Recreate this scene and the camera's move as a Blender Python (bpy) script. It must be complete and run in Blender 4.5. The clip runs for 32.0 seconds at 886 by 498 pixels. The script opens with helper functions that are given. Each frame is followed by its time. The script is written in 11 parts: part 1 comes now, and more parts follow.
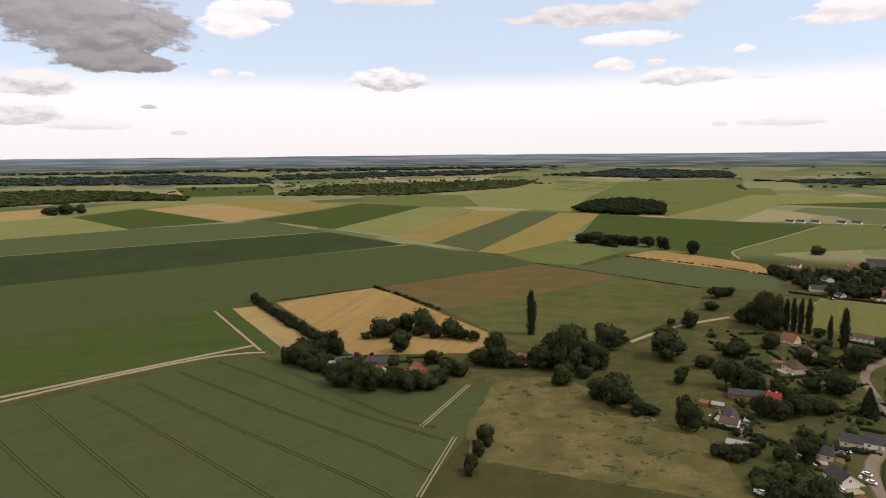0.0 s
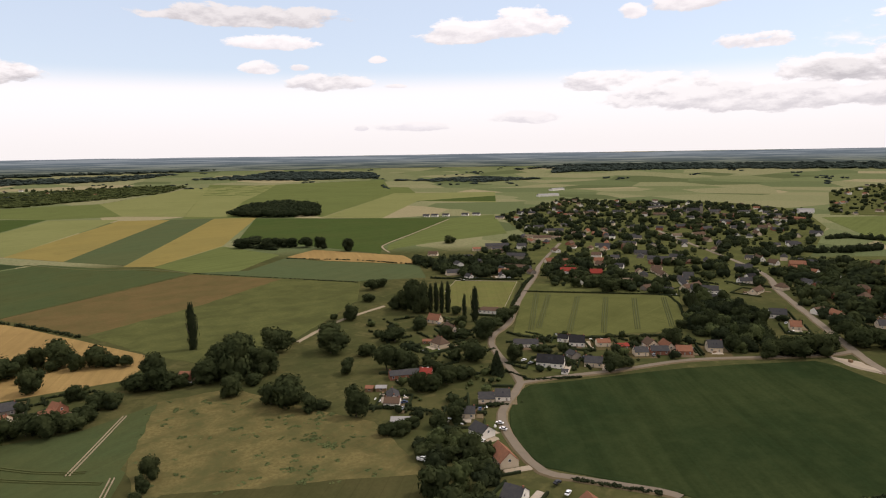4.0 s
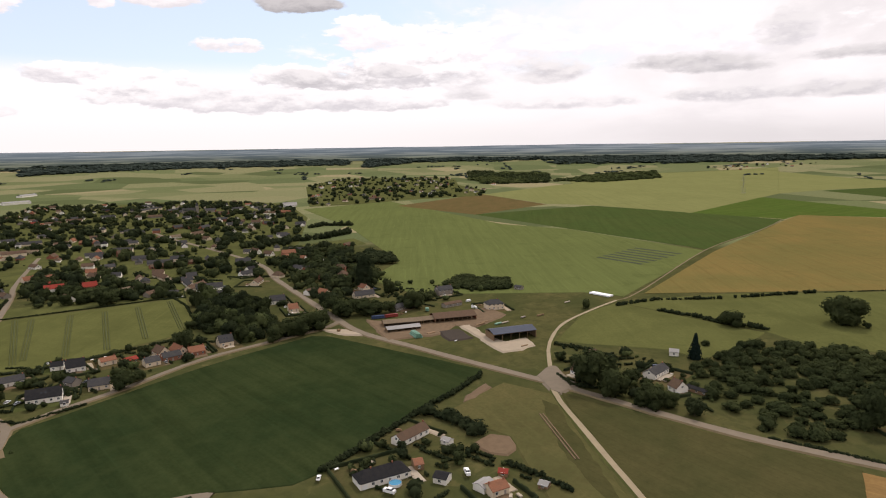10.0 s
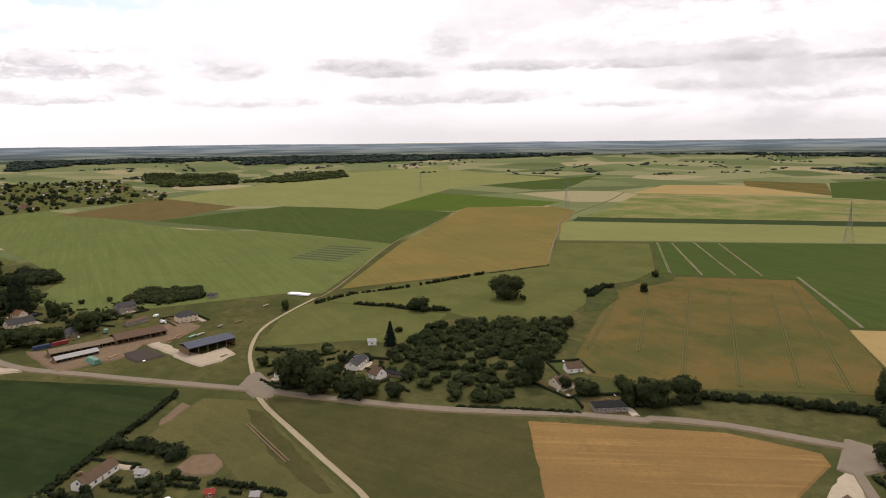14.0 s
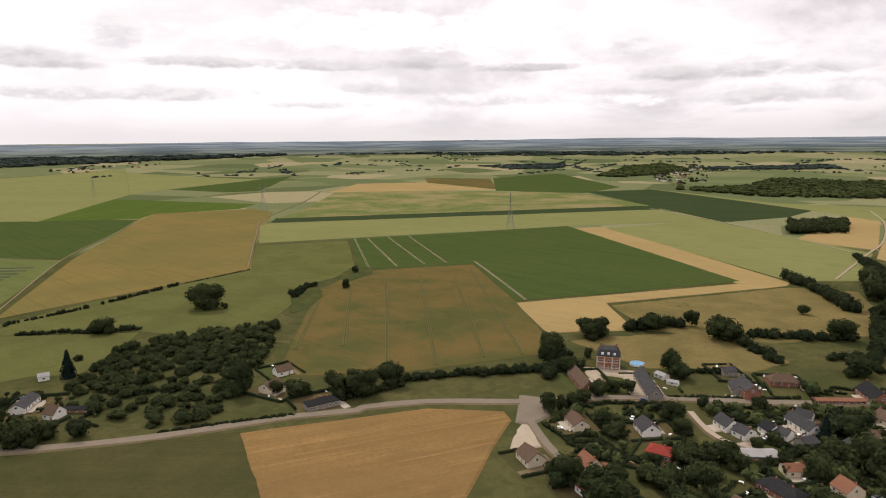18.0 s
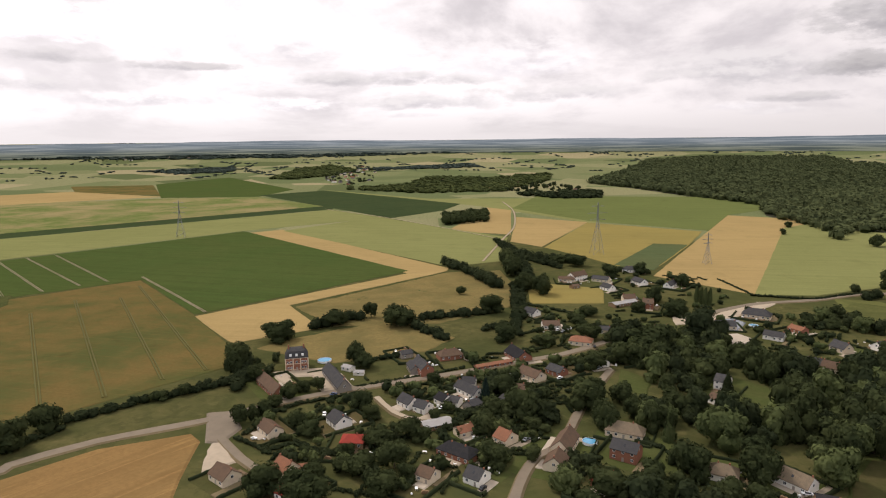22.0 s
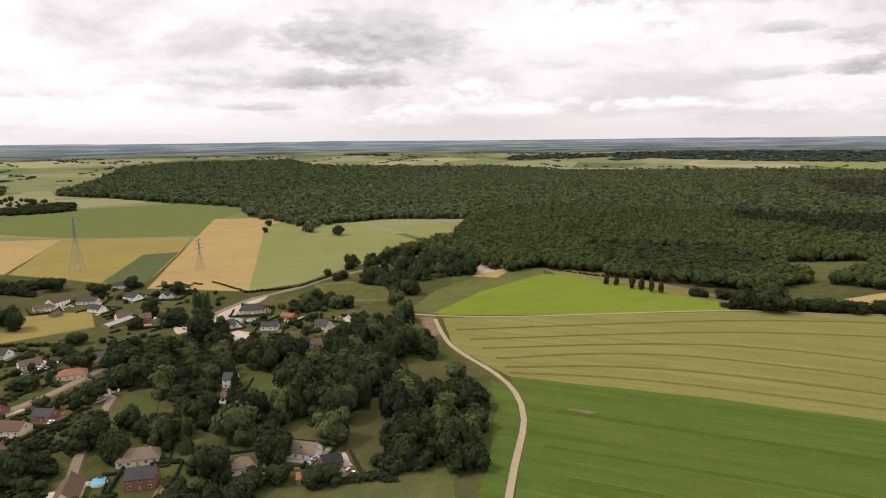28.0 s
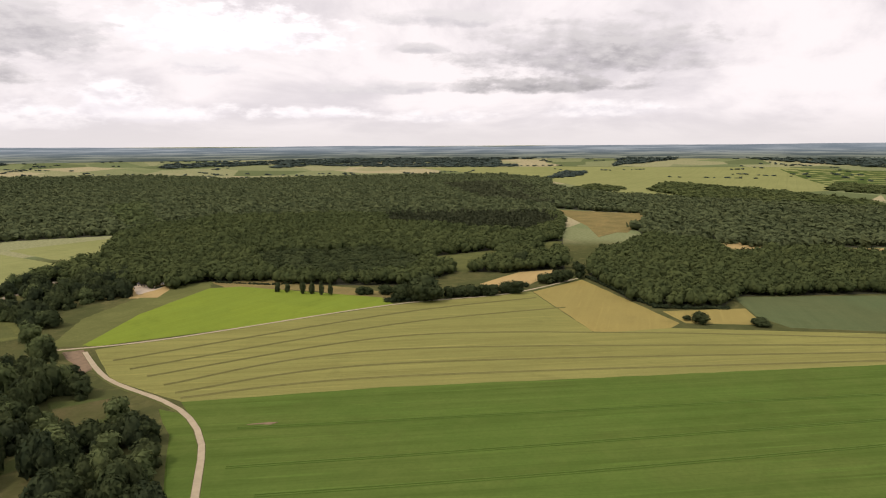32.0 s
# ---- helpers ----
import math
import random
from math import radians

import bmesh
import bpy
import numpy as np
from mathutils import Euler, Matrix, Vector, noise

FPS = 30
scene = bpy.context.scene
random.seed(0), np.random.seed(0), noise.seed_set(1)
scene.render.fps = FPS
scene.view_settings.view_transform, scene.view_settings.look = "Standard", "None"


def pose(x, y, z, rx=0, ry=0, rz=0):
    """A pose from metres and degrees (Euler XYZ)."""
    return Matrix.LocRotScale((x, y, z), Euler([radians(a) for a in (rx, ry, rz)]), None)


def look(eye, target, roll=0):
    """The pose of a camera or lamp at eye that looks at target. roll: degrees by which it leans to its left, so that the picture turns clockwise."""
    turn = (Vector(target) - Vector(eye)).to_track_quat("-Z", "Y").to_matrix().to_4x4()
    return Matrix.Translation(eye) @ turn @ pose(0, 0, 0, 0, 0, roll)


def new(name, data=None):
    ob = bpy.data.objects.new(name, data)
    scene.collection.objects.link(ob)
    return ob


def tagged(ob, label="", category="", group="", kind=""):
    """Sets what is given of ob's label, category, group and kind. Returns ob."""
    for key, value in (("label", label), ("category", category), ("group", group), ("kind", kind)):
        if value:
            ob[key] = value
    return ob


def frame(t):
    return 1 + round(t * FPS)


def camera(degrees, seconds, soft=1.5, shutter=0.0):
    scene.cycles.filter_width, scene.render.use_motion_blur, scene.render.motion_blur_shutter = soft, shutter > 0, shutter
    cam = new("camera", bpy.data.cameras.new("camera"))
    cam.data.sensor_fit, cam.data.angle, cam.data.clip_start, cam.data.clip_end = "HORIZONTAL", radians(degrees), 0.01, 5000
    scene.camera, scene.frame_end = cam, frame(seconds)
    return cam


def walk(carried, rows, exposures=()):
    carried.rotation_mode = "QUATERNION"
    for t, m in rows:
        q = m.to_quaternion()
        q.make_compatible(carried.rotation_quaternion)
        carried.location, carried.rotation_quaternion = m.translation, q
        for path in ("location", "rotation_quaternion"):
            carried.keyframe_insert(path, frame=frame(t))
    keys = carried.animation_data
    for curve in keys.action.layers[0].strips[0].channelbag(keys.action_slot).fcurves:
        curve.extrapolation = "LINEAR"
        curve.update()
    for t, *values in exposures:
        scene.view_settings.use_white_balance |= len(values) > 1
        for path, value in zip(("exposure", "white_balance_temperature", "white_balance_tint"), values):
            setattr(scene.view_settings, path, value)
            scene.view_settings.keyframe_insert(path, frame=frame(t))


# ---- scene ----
H_EYE = 140.0          # height of the drone above the fields
FLAT, RIM = 2475.0, 4900.0

cam = camera(68.9, 32.0, soft=1.1)
# yaw, pitch and roll of the hovering drone
TURNS = [
    (0, -0.000, -8.298, -0.571),
    (0.5, -3.713, -8.354, -0.570),
    (1, -7.481, -8.371, -0.641),
    (1.5, -11.203, -8.385, -0.701),
    (2, -15.001, -8.428, -0.726),
    (2.5, -18.771, -8.405, -0.825),
    (3, -22.505, -8.400, -0.793),
    (3.5, -26.232, -8.360, -0.825),
    (5.5, -40.573, -8.776, -0.861),
    (6, -44.408, -8.834, -0.784),
    (6.5, -47.969, -8.895, -0.776),
    (7, -51.529, -8.939, -0.796),
    (7.5, -55.037, -9.015, -0.775),
    (8, -58.578, -8.999, -0.774),
    (8.5, -61.830, -8.981, -0.771),
    (9, -65.556, -8.961, -0.789),
    (9.5, -69.065, -9.004, -0.821),
    (10, -72.550, -9.073, -0.843),
    (10.5, -76.032, -9.155, -0.847),
    (11, -79.443, -9.191, -0.770),
    (11.5, -82.592, -9.133, -0.794),
    (12, -85.909, -9.060, -0.798),
    (12.5, -89.437, -9.111, -0.791),
    (13, -92.762, -9.180, -0.740),
    (13.5, -96.121, -9.277, -0.718),
    (14, -99.455, -9.384, -0.662),
    (14.5, -102.585, -9.489, -0.643),
    (16.5, -116.079, -9.674, -0.420),
    (17, -119.398, -9.659, -0.488),
    (17.5, -122.494, -9.610, -0.529),
    (18, -125.879, -9.603, -0.547),
    (18.5, -129.313, -9.626, -0.531),
    (19, -133.042, -9.620, -0.588),
    (19.5, -136.544, -9.598, -0.585),
    (20, -140.043, -9.573, -0.603),
    (20.5, -143.366, -9.569, -0.600),
    (21, -146.954, -9.598, -0.552),
    (21.5, -150.557, -9.635, -0.574),
    (22, -154.179, -9.644, -0.582),
    (22.5, -158.013, -9.659, -0.576),
    (23, -161.637, -9.659, -0.562),
    (23.5, -165.029, -9.688, -0.596),
    (24, -168.639, -9.657, -0.631),
    (24.5, -172.257, -9.623, -0.603),
    (25, -175.872, -9.629, -0.587),
    (25.5, -179.712, -9.563, -0.569),
    (27.5, -194.073, -9.568, -0.646),
    (28, -197.723, -9.571, -0.626),
    (28.5, -201.440, -9.559, -0.614),
    (29, -205.373, -9.504, -0.620),
    (29.5, -208.775, -9.424, -0.554),
    (30, -212.435, -9.375, -0.428),
    (30.5, -216.120, -9.345, -0.315),
    (31, -219.752, -9.297, -0.262),
    (31.5, -223.348, -9.199, -0.204),
    (32, -226.923, -9.130, -0.313),
]
walk(cam, [(t, pose(0, 0, H_EYE, 0, 0, yaw) @ pose(0, 0, 0, 90 + pitch) @ pose(0, 0, 0, 0, 0, roll)) for t, yaw, pitch, roll in TURNS],
     exposures=[(0, -0.13, 6640, 18), (6, -0.12, 6640, 18), (10, -0.05, 6640, 18), (15, 0.03, 6640, 18), (22, 0.12, 6640, 18), (28, 0.29, 6640, 18), (32, 0.29, 6640, 18)])

# ---- sky, sun and exposure ----
class Nodes:
    """A small hand for node trees."""

    def __init__(self, tree):
        self.t = tree

    def node(self, kind, **sets):
        n = self.t.nodes.new(kind)
        for k, v in sets.items():
            if k in n.inputs:
                n.inputs[k].default_value = v
        return n

    def link(self, a, b):
        self.t.links.new(a, b)

    def math(self, op, a, b=None, c=None):
        n = self.t.nodes.new("ShaderNodeMath")
        n.operation = op
        for i, v in enumerate((a, b, c)):
            if v is None:
                continue
            if isinstance(v, (int, float)):
                n.inputs[i].default_value = v
            else:
                self.link(v, n.inputs[i])
        return n.outputs[0]

    def mix(self, fac, a, b, blend="MIX"):
        n = self.t.nodes.new("ShaderNodeMix")
        n.data_type, n.blend_type = "RGBA", blend
        for i, v in ((0, fac), (6, a), (7, b)):
            if isinstance(v, (int, float)):
                n.inputs[i].default_value = v
            elif isinstance(v, tuple):
                n.inputs[i].default_value = (*v, 1) if len(v) == 3 else v
            else:
                self.link(v, n.inputs[i])
        return n.outputs[2]

    def noise(self, vec, scale, detail=4, rough=0.55, dist=0.0):
        n = self.t.nodes.new("ShaderNodeTexNoise")
        n.inputs["Scale"].default_value, n.inputs["Detail"].default_value = scale, detail
        n.inputs["Roughness"].default_value, n.inputs["Distortion"].default_value = rough, dist
        self.link(vec, n.inputs["Vector"])
        return n.outputs["Fac"]

    def ramp(self, fac, lo, hi):
        n = self.t.nodes.new("ShaderNodeMapRange")
        n.interpolation_type = "SMOOTHSTEP"
        self.link(fac, n.inputs[0])
        n.inputs[1].default_value, n.inputs[2].default_value = lo, hi
        return n.outputs[0]


SUN_AZ, SUN_EL = 100.0, 52.0
sun = new("sun", bpy.data.lights.new("sun", "SUN"))
sun.data.energy, sun.data.angle, sun.data.color = 2.05, radians(6.0), (1.0, 0.92, 0.80)
sun.matrix_world = look((math.sin(radians(SUN_AZ)) * math.cos(radians(SUN_EL)) * 500, math.cos(radians(SUN_AZ)) * math.cos(radians(SUN_EL)) * 500, math.sin(radians(SUN_EL)) * 500), (0, 0, 0))


def build_sky():
    """Blue sky from the Nishita model, with broken cloud that thickens towards the sun's side."""
    w = bpy.data.worlds.new("sky")
    scene.world = w
    w.use_nodes = True
    k = Nodes(w.node_tree)
    sky = k.node("ShaderNodeTexSky")
    sky.sky_type, sky.sun_disc = "NISHITA", False
    sky.sun_elevation, sky.sun_rotation = radians(SUN_EL), radians(SUN_AZ)
    sky.air_density, sky.dust_density, sky.altitude = 1.0, 0.6, 200
    blue = k.mix(1.0, sky.outputs[0], (0.150, 0.150, 0.150), "MULTIPLY")
    blue = k.mix(0.6, blue, (0.86, 1.00, 1.12))
    sep = k.node("ShaderNodeSeparateXYZ")
    k.link(k.node("ShaderNodeTexCoord").outputs["Generated"], sep.inputs[0])
    x, y, z = sep.outputs
    c, s = math.cos(radians(113.5)), math.sin(radians(113.5))
    u = k.math("MULTIPLY", k.math("ARCTAN2", k.math("SUBTRACT", k.math("MULTIPLY", x, c), k.math("MULTIPLY", y, s)),
                                  k.math("ADD", k.math("MULTIPLY", y, c), k.math("MULTIPLY", x, s))), 180 / math.pi)
    e = k.math("MULTIPLY", k.math("ARCSINE", z), 180 / math.pi)
    up = k.math("SQRT", k.math("MAXIMUM", k.math("ADD", e, 0.6), 0.0))

    def field(du, dv, scale, detail, rough, su=0.085, sv=0.95):
        v = k.node("ShaderNodeCombineXYZ")
        k.link(k.math("MULTIPLY", k.math("ADD", u, du), su), v.inputs[0])
        k.link(k.math("MULTIPLY", k.math("ADD", up, dv), sv), v.inputs[1])
        return k.noise(v.outputs[0], scale, detail, rough, 0.25)

    def even(du, dv, scale, detail, rough):
        """Noise with the same grain across and up, in degrees."""
        v = k.node("ShaderNodeCombineXYZ")
        k.link(k.math("MULTIPLY", k.math("ADD", u, du), 0.19), v.inputs[0])
        k.link(k.math("MULTIPLY", k.math("ADD", e, dv), 0.46), v.inputs[1])
        return k.noise(v.outputs[0], scale, detail, rough, 0.1)

    # thin white veil low down, blue above it on the open side of the sky
    veil = k.math("SUBTRACT", 1.0, k.ramp(e, 5.0, 7.2))
    low = k.mix(k.ramp(e, 0.0, 5.0), (1.02, 1.01, 0.985), (1.12, 1.115, 1.11))
    col = k.mix(k.math("MULTIPLY", veil, 0.93), blue, low)
    # a bright overcast from the sun's side onwards, greyer past it
    cover = k.ramp(k.math("ADD", u, k.math("MULTIPLY", k.math("SUBTRACT", field(0, 0, 0.8, 5, 0.6), 0.5), 60.0)), -48.0, -22.0)
    ceiling = k.mix(k.ramp(u, 20.0, 85.0), (1.06, 1.05, 1.04), (0.80, 0.785, 0.775))
    large = field(40, 3, 0.8, 6, 0.6)
    ceiling = k.mix(k.math("MULTIPLY", k.ramp(large, 0.40, 0.66), k.ramp(u, -60.0, 60.0)), ceiling, (0.60, 0.59, 0.60))
    col = k.mix(cover, col, ceiling)
    fluff = k.math("SUBTRACT", even(17, 9, 2.2, 9, 0.60), 0.5)
    over = k.math("SUBTRACT", even(17.1, 9.55, 2.2, 9, 0.60), 0.5)
    swell = k.math("SUBTRACT", even(5, 3, 0.9, 5, 0.55), 0.5)
    rough = k.math("MULTIPLY_ADD", fluff, 2.6, k.math("MULTIPLY_ADD", swell, 1.9, 0.98))
    relief = k.math("MULTIPLY_ADD", k.math("SUBTRACT", fluff, over), 3.4, k.math("MULTIPLY", swell, 1.6))
    state = {"col": col}

    def puff(u0, e0, wu, we, top, bottom):
        soft = 0.42 if u0 < -40 else 1.0
        """One cloud: place and half size in degrees, brightness of its top and of its base."""
        du = k.math("MULTIPLY_ADD", u, 1 / wu, -u0 / wu)
        de = k.math("MULTIPLY_ADD", e, 1 / we, -e0 / we)
        dip = k.math("MAXIMUM", de, k.math("MULTIPLY", de, -1.5))
        inner = k.math("SUBTRACT", rough, k.math("MULTIPLY_ADD", du, du, k.math("MULTIPLY", dip, dip)))
        tone = k.mix(k.ramp(k.math("ADD", de, relief), -0.9, 0.75), (bottom, bottom * 0.995, bottom * 1.02), (top, top * 0.995, top * 0.985))
        state["col"] = k.mix(k.ramp(inner, 0.0, soft), state["col"], tone)

    puff(-38.1, 8.02, 15.1, 3.15, 1.12, 0.95)
    puff(-19.9, 7.84, 12.2, 2.27, 1.12, 1.00)
    puff(8.5, 8.85, 19.4, 2.25, 1.12, 1.05)
    puff(37.3, 5.72, 6.8, 1.90, 1.05, 0.85)
    puff(96.0, 9.07, 11.4, 2.70, 1.00, 0.85)
    puff(88.2, 2.57, 10.3, 1.32, 0.86, 0.72)
    puff(127.9, 2.85, 6.4, 1.09, 0.82, 0.66)
    puff(102.3, 2.74, 5.8, 0.86, 0.85, 0.74)
    puff(-41.4, 7.78, 7.2, 2.85, 1.15, 0.95)
    puff(-47.5, 9.09, 3.5, 2.11, 1.15, 0.95)
    puff(-44.1, 6.32, 7.6, 2.32, 1.10, 0.72)
    puff(-51.2, 5.63, 6.2, 1.43, 1.10, 0.66)
    puff(-39.4, 5.59, 4.4, 1.63, 1.08, 0.72)
    puff(-70.1, 5.70, 4.1, 1.13, 1.10, 0.78)
    puff(-64.2, 4.43, 5.3, 1.80, 1.10, 0.74)
    puff(-58.5, 3.82, 12.1, 1.41, 1.05, 0.76)
    puff(-76.0, 2.91, 3.4, 0.67, 1.05, 0.85)
    puff(-86.3, 2.24, 4.0, 0.46, 1.02, 0.85)
    puff(-46.0, 3.63, 6.6, 0.97, 1.08, 0.72)
    puff(-52.6, 5.70, 2.8, 0.93, 0.95, 0.62)
    puff(-45.0, 6.20, 2.4, 0.80, 0.95, 0.66)
    puff(-49.9, 3.60, 8.3, 0.97, 1.05, 0.74)
    puff(-31.9, 6.20, 4.1, 1.58, 0.95, 0.68)
    puff(-21.0, 6.41, 6.2, 0.92, 0.80, 0.55)
    puff(-13.6, 8.26, 2.5, 1.99, 0.90, 0.68)
    puff(-7.1, 6.30, 6.8, 0.70, 0.80, 0.58)
    puff(-17.0, 3.69, 7.1, 0.75, 0.85, 0.66)
    puff(-30.6, 3.46, 9.7, 0.86, 1.02, 0.74)
    puff(1.6, 6.23, 5.5, 0.73, 0.80, 0.60)
    puff(-38.2, 4.35, 2.8, 0.93, 0.95, 0.66)
    puff(-8.7, 4.03, 6.6, 0.99, 0.98, 0.72)
    puff(-13.6, 8.18, 2.7, 2.37, 0.92, 0.72)
    puff(-19.0, 5.79, 4.9, 0.72, 0.78, 0.58)
    puff(-9.5, 3.75, 4.6, 0.88, 0.86, 0.66)
    puff(10.4, 6.29, 4.4, 0.83, 0.72, 0.54)
    puff(19.6, 5.88, 5.2, 0.51, 0.68, 0.54)
    puff(7.9, 4.33, 4.4, 0.94, 0.82, 0.64)
    puff(1.8, 6.08, 6.5, 0.46, 0.80, 0.62)
    puff(28.8, 7.24, 3.6, 2.11, 0.95, 0.72)
    puff(35.7, 5.04, 9.8, 0.95, 0.76, 0.56)
    puff(40.2, 3.14, 8.0, 1.10, 0.82, 0.64)
    puff(1.7, 3.07, 5.7, 0.66, 1.00, 0.74)
    puff(16.7, 3.31, 8.7, 0.95, 0.98, 0.72)
    puff(28.1, 3.00, 4.1, 0.92, 1.05, 0.76)
    puff(37.9, 2.07, 2.4, 0.43, 1.00, 0.80)
    puff(-17.0, 3.72, 4.4, 1.08, 0.95, 0.70)
    puff(47.4, 6.52, 7.1, 2.29, 0.95, 0.80)
    puff(51.2, 3.62, 7.3, 1.14, 0.78, 0.62)
    puff(65.7, 5.13, 8.9, 2.12, 0.76, 0.56)
    puff(79.1, 8.00, 10.0, 3.32, 0.66, 0.42)
    puff(73.9, 4.99, 7.0, 1.33, 0.62, 0.42)
    puff(86.6, 3.63, 4.3, 2.02, 0.86, 0.72)
    puff(64.8, 2.35, 4.3, 0.57, 0.95, 0.78)
    puff(38.4, 2.10, 2.7, 0.37, 0.98, 0.80)
    puff(80.7, 1.76, 8.0, 0.87, 0.84, 0.68)
    puff(76.9, 8.56, 10.7, 2.52, 0.60, 0.42)
    puff(76.3, 5.13, 7.0, 1.21, 0.52, 0.36)
    puff(69.0, 2.82, 4.8, 0.58, 0.64, 0.52)
    puff(94.5, 6.23, 4.8, 1.11, 0.76, 0.62)
    puff(125.7, 7.52, 12.6, 3.07, 0.56, 0.36)
    puff(122.3, 4.86, 10.2, 1.04, 0.46, 0.29)
    puff(112.2, 8.07, 3.0, 0.62, 0.62, 0.50)
    puff(109.0, 4.76, 7.1, 0.74, 0.66, 0.54)
    puff(113.0, 10.44, 7.2, 1.12, 0.66, 0.52)
    puff(113.3, 2.35, 5.5, 0.84, 0.84, 0.68)
    puff(67.2, 1.97, 2.8, 0.57, 0.86, 0.74)
    puff(-52.7, 11.58, 4.0, 1.01, 0.66, 0.42)
    puff(-79.5, 10.11, 7.0, 1.24, 1.12, 0.86)
    puff(-76.2, 10.69, 4.0, 1.33, 1.12, 0.90)
    puff(-63.3, 11.52, 3.6, 1.05, 1.05, 0.84)
    puff(-67.6, 11.06, 1.2, 0.80, 1.08, 0.90)
    puff(-58.8, 8.20, 2.8, 0.90, 1.10, 0.86)
    puff(-140.7, 9.69, 7.6, 3.63, 0.50, 0.30)
    puff(-144.6, 10.52, 5.3, 2.69, 0.46, 0.34)
    puff(-139.3, 7.11, 4.7, 1.01, 0.40, 0.27)
    puff(-130.4, 10.51, 3.3, 1.93, 1.12, 0.92)
    puff(-128.1, 11.68, 2.7, 1.07, 1.12, 0.95)
    puff(-145.1, 5.40, 3.2, 1.21, 1.02, 0.60)
    puff(-146.0, 3.14, 3.5, 1.14, 1.05, 0.66)
    puff(-142.0, 2.51, 3.4, 0.60, 1.02, 0.85)
    puff(-117.9, 6.25, 3.6, 1.22, 1.10, 0.60)
    puff(-117.8, 12.68, 5.2, 0.61, 0.95, 0.82)
    puff(-99.3, 11.10, 9.0, 1.12, 0.94, 0.66)
    puff(-97.7, 9.18, 3.8, 0.79, 1.10, 0.88)
    puff(-98.6, 7.14, 2.0, 0.67, 1.08, 0.85)
    puff(-93.6, 5.98, 3.7, 0.97, 1.06, 0.74)
    puff(-82.7, 9.74, 3.6, 0.93, 1.06, 0.82)
    puff(-131.7, 6.75, 1.0, 0.53, 1.05, 0.90)
    puff(-129.8, 6.62, 1.0, 0.36, 1.05, 0.90)
    puff(-86.1, 2.39, 2.3, 0.34, 1.04, 0.90)
    puff(-90.6, 2.22, 0.9, 0.31, 1.00, 0.88)
    puff(-89.0, 7.94, 0.9, 0.42, 1.05, 0.92)
    puff(-137.5, 3.96, 0.7, 0.22, 0.72, 0.62)
    puff(-95.7, 7.23, 1.1, 0.40, 1.04, 0.90)
    puff(-87.6, 5.75, 1.1, 0.25, 1.04, 0.92)
    puff(-135.4, 1.95, 0.8, 0.27, 0.90, 0.80)
    col = state["col"]
    col = k.mix(k.math("MULTIPLY", k.ramp(e, 14.0, 26.0), 0.8), col, (1.14, 1.13, 1.12))
    mist = k.math("MULTIPLY", k.math("SUBTRACT", 1.0, k.ramp(e, 0.2, 3.2)), k.ramp(u, -60.0, 0.0))
    col = k.mix(k.math("MULTIPLY", mist, 0.8), col, k.mix(k.ramp(u, 20.0, 90.0), (0.75, 0.74, 0.73), (0.64, 0.63, 0.615)))
    bg = w.node_tree.nodes["Background"]
    k.link(col, bg.inputs[0])
    bg.inputs[1].default_value = 1.0


build_sky()


# ---- materials ----


def surface(name, rough=0.9, gloss=0.0):
    m = bpy.data.materials.new(name)
    m.use_nodes = True
    k = Nodes(m.node_tree)
    bsdf = m.node_tree.nodes["Principled BSDF"]
    bsdf.inputs["Roughness"].default_value = rough
    bsdf.inputs["Specular IOR Level"].default_value = gloss
    pos = k.node("ShaderNodeNewGeometry").outputs["Position"]
    return m, k, bsdf, pos


def bump(k, bsdf, height, strength, dist):
    b = k.node("ShaderNodeBump", Strength=strength, Distance=dist)
    k.link(height, b.inputs["Height"])
    k.link(b.outputs[0], bsdf.inputs["Normal"])


def tint(c, f):
    return tuple(max(0.0, v * f) for v in c)


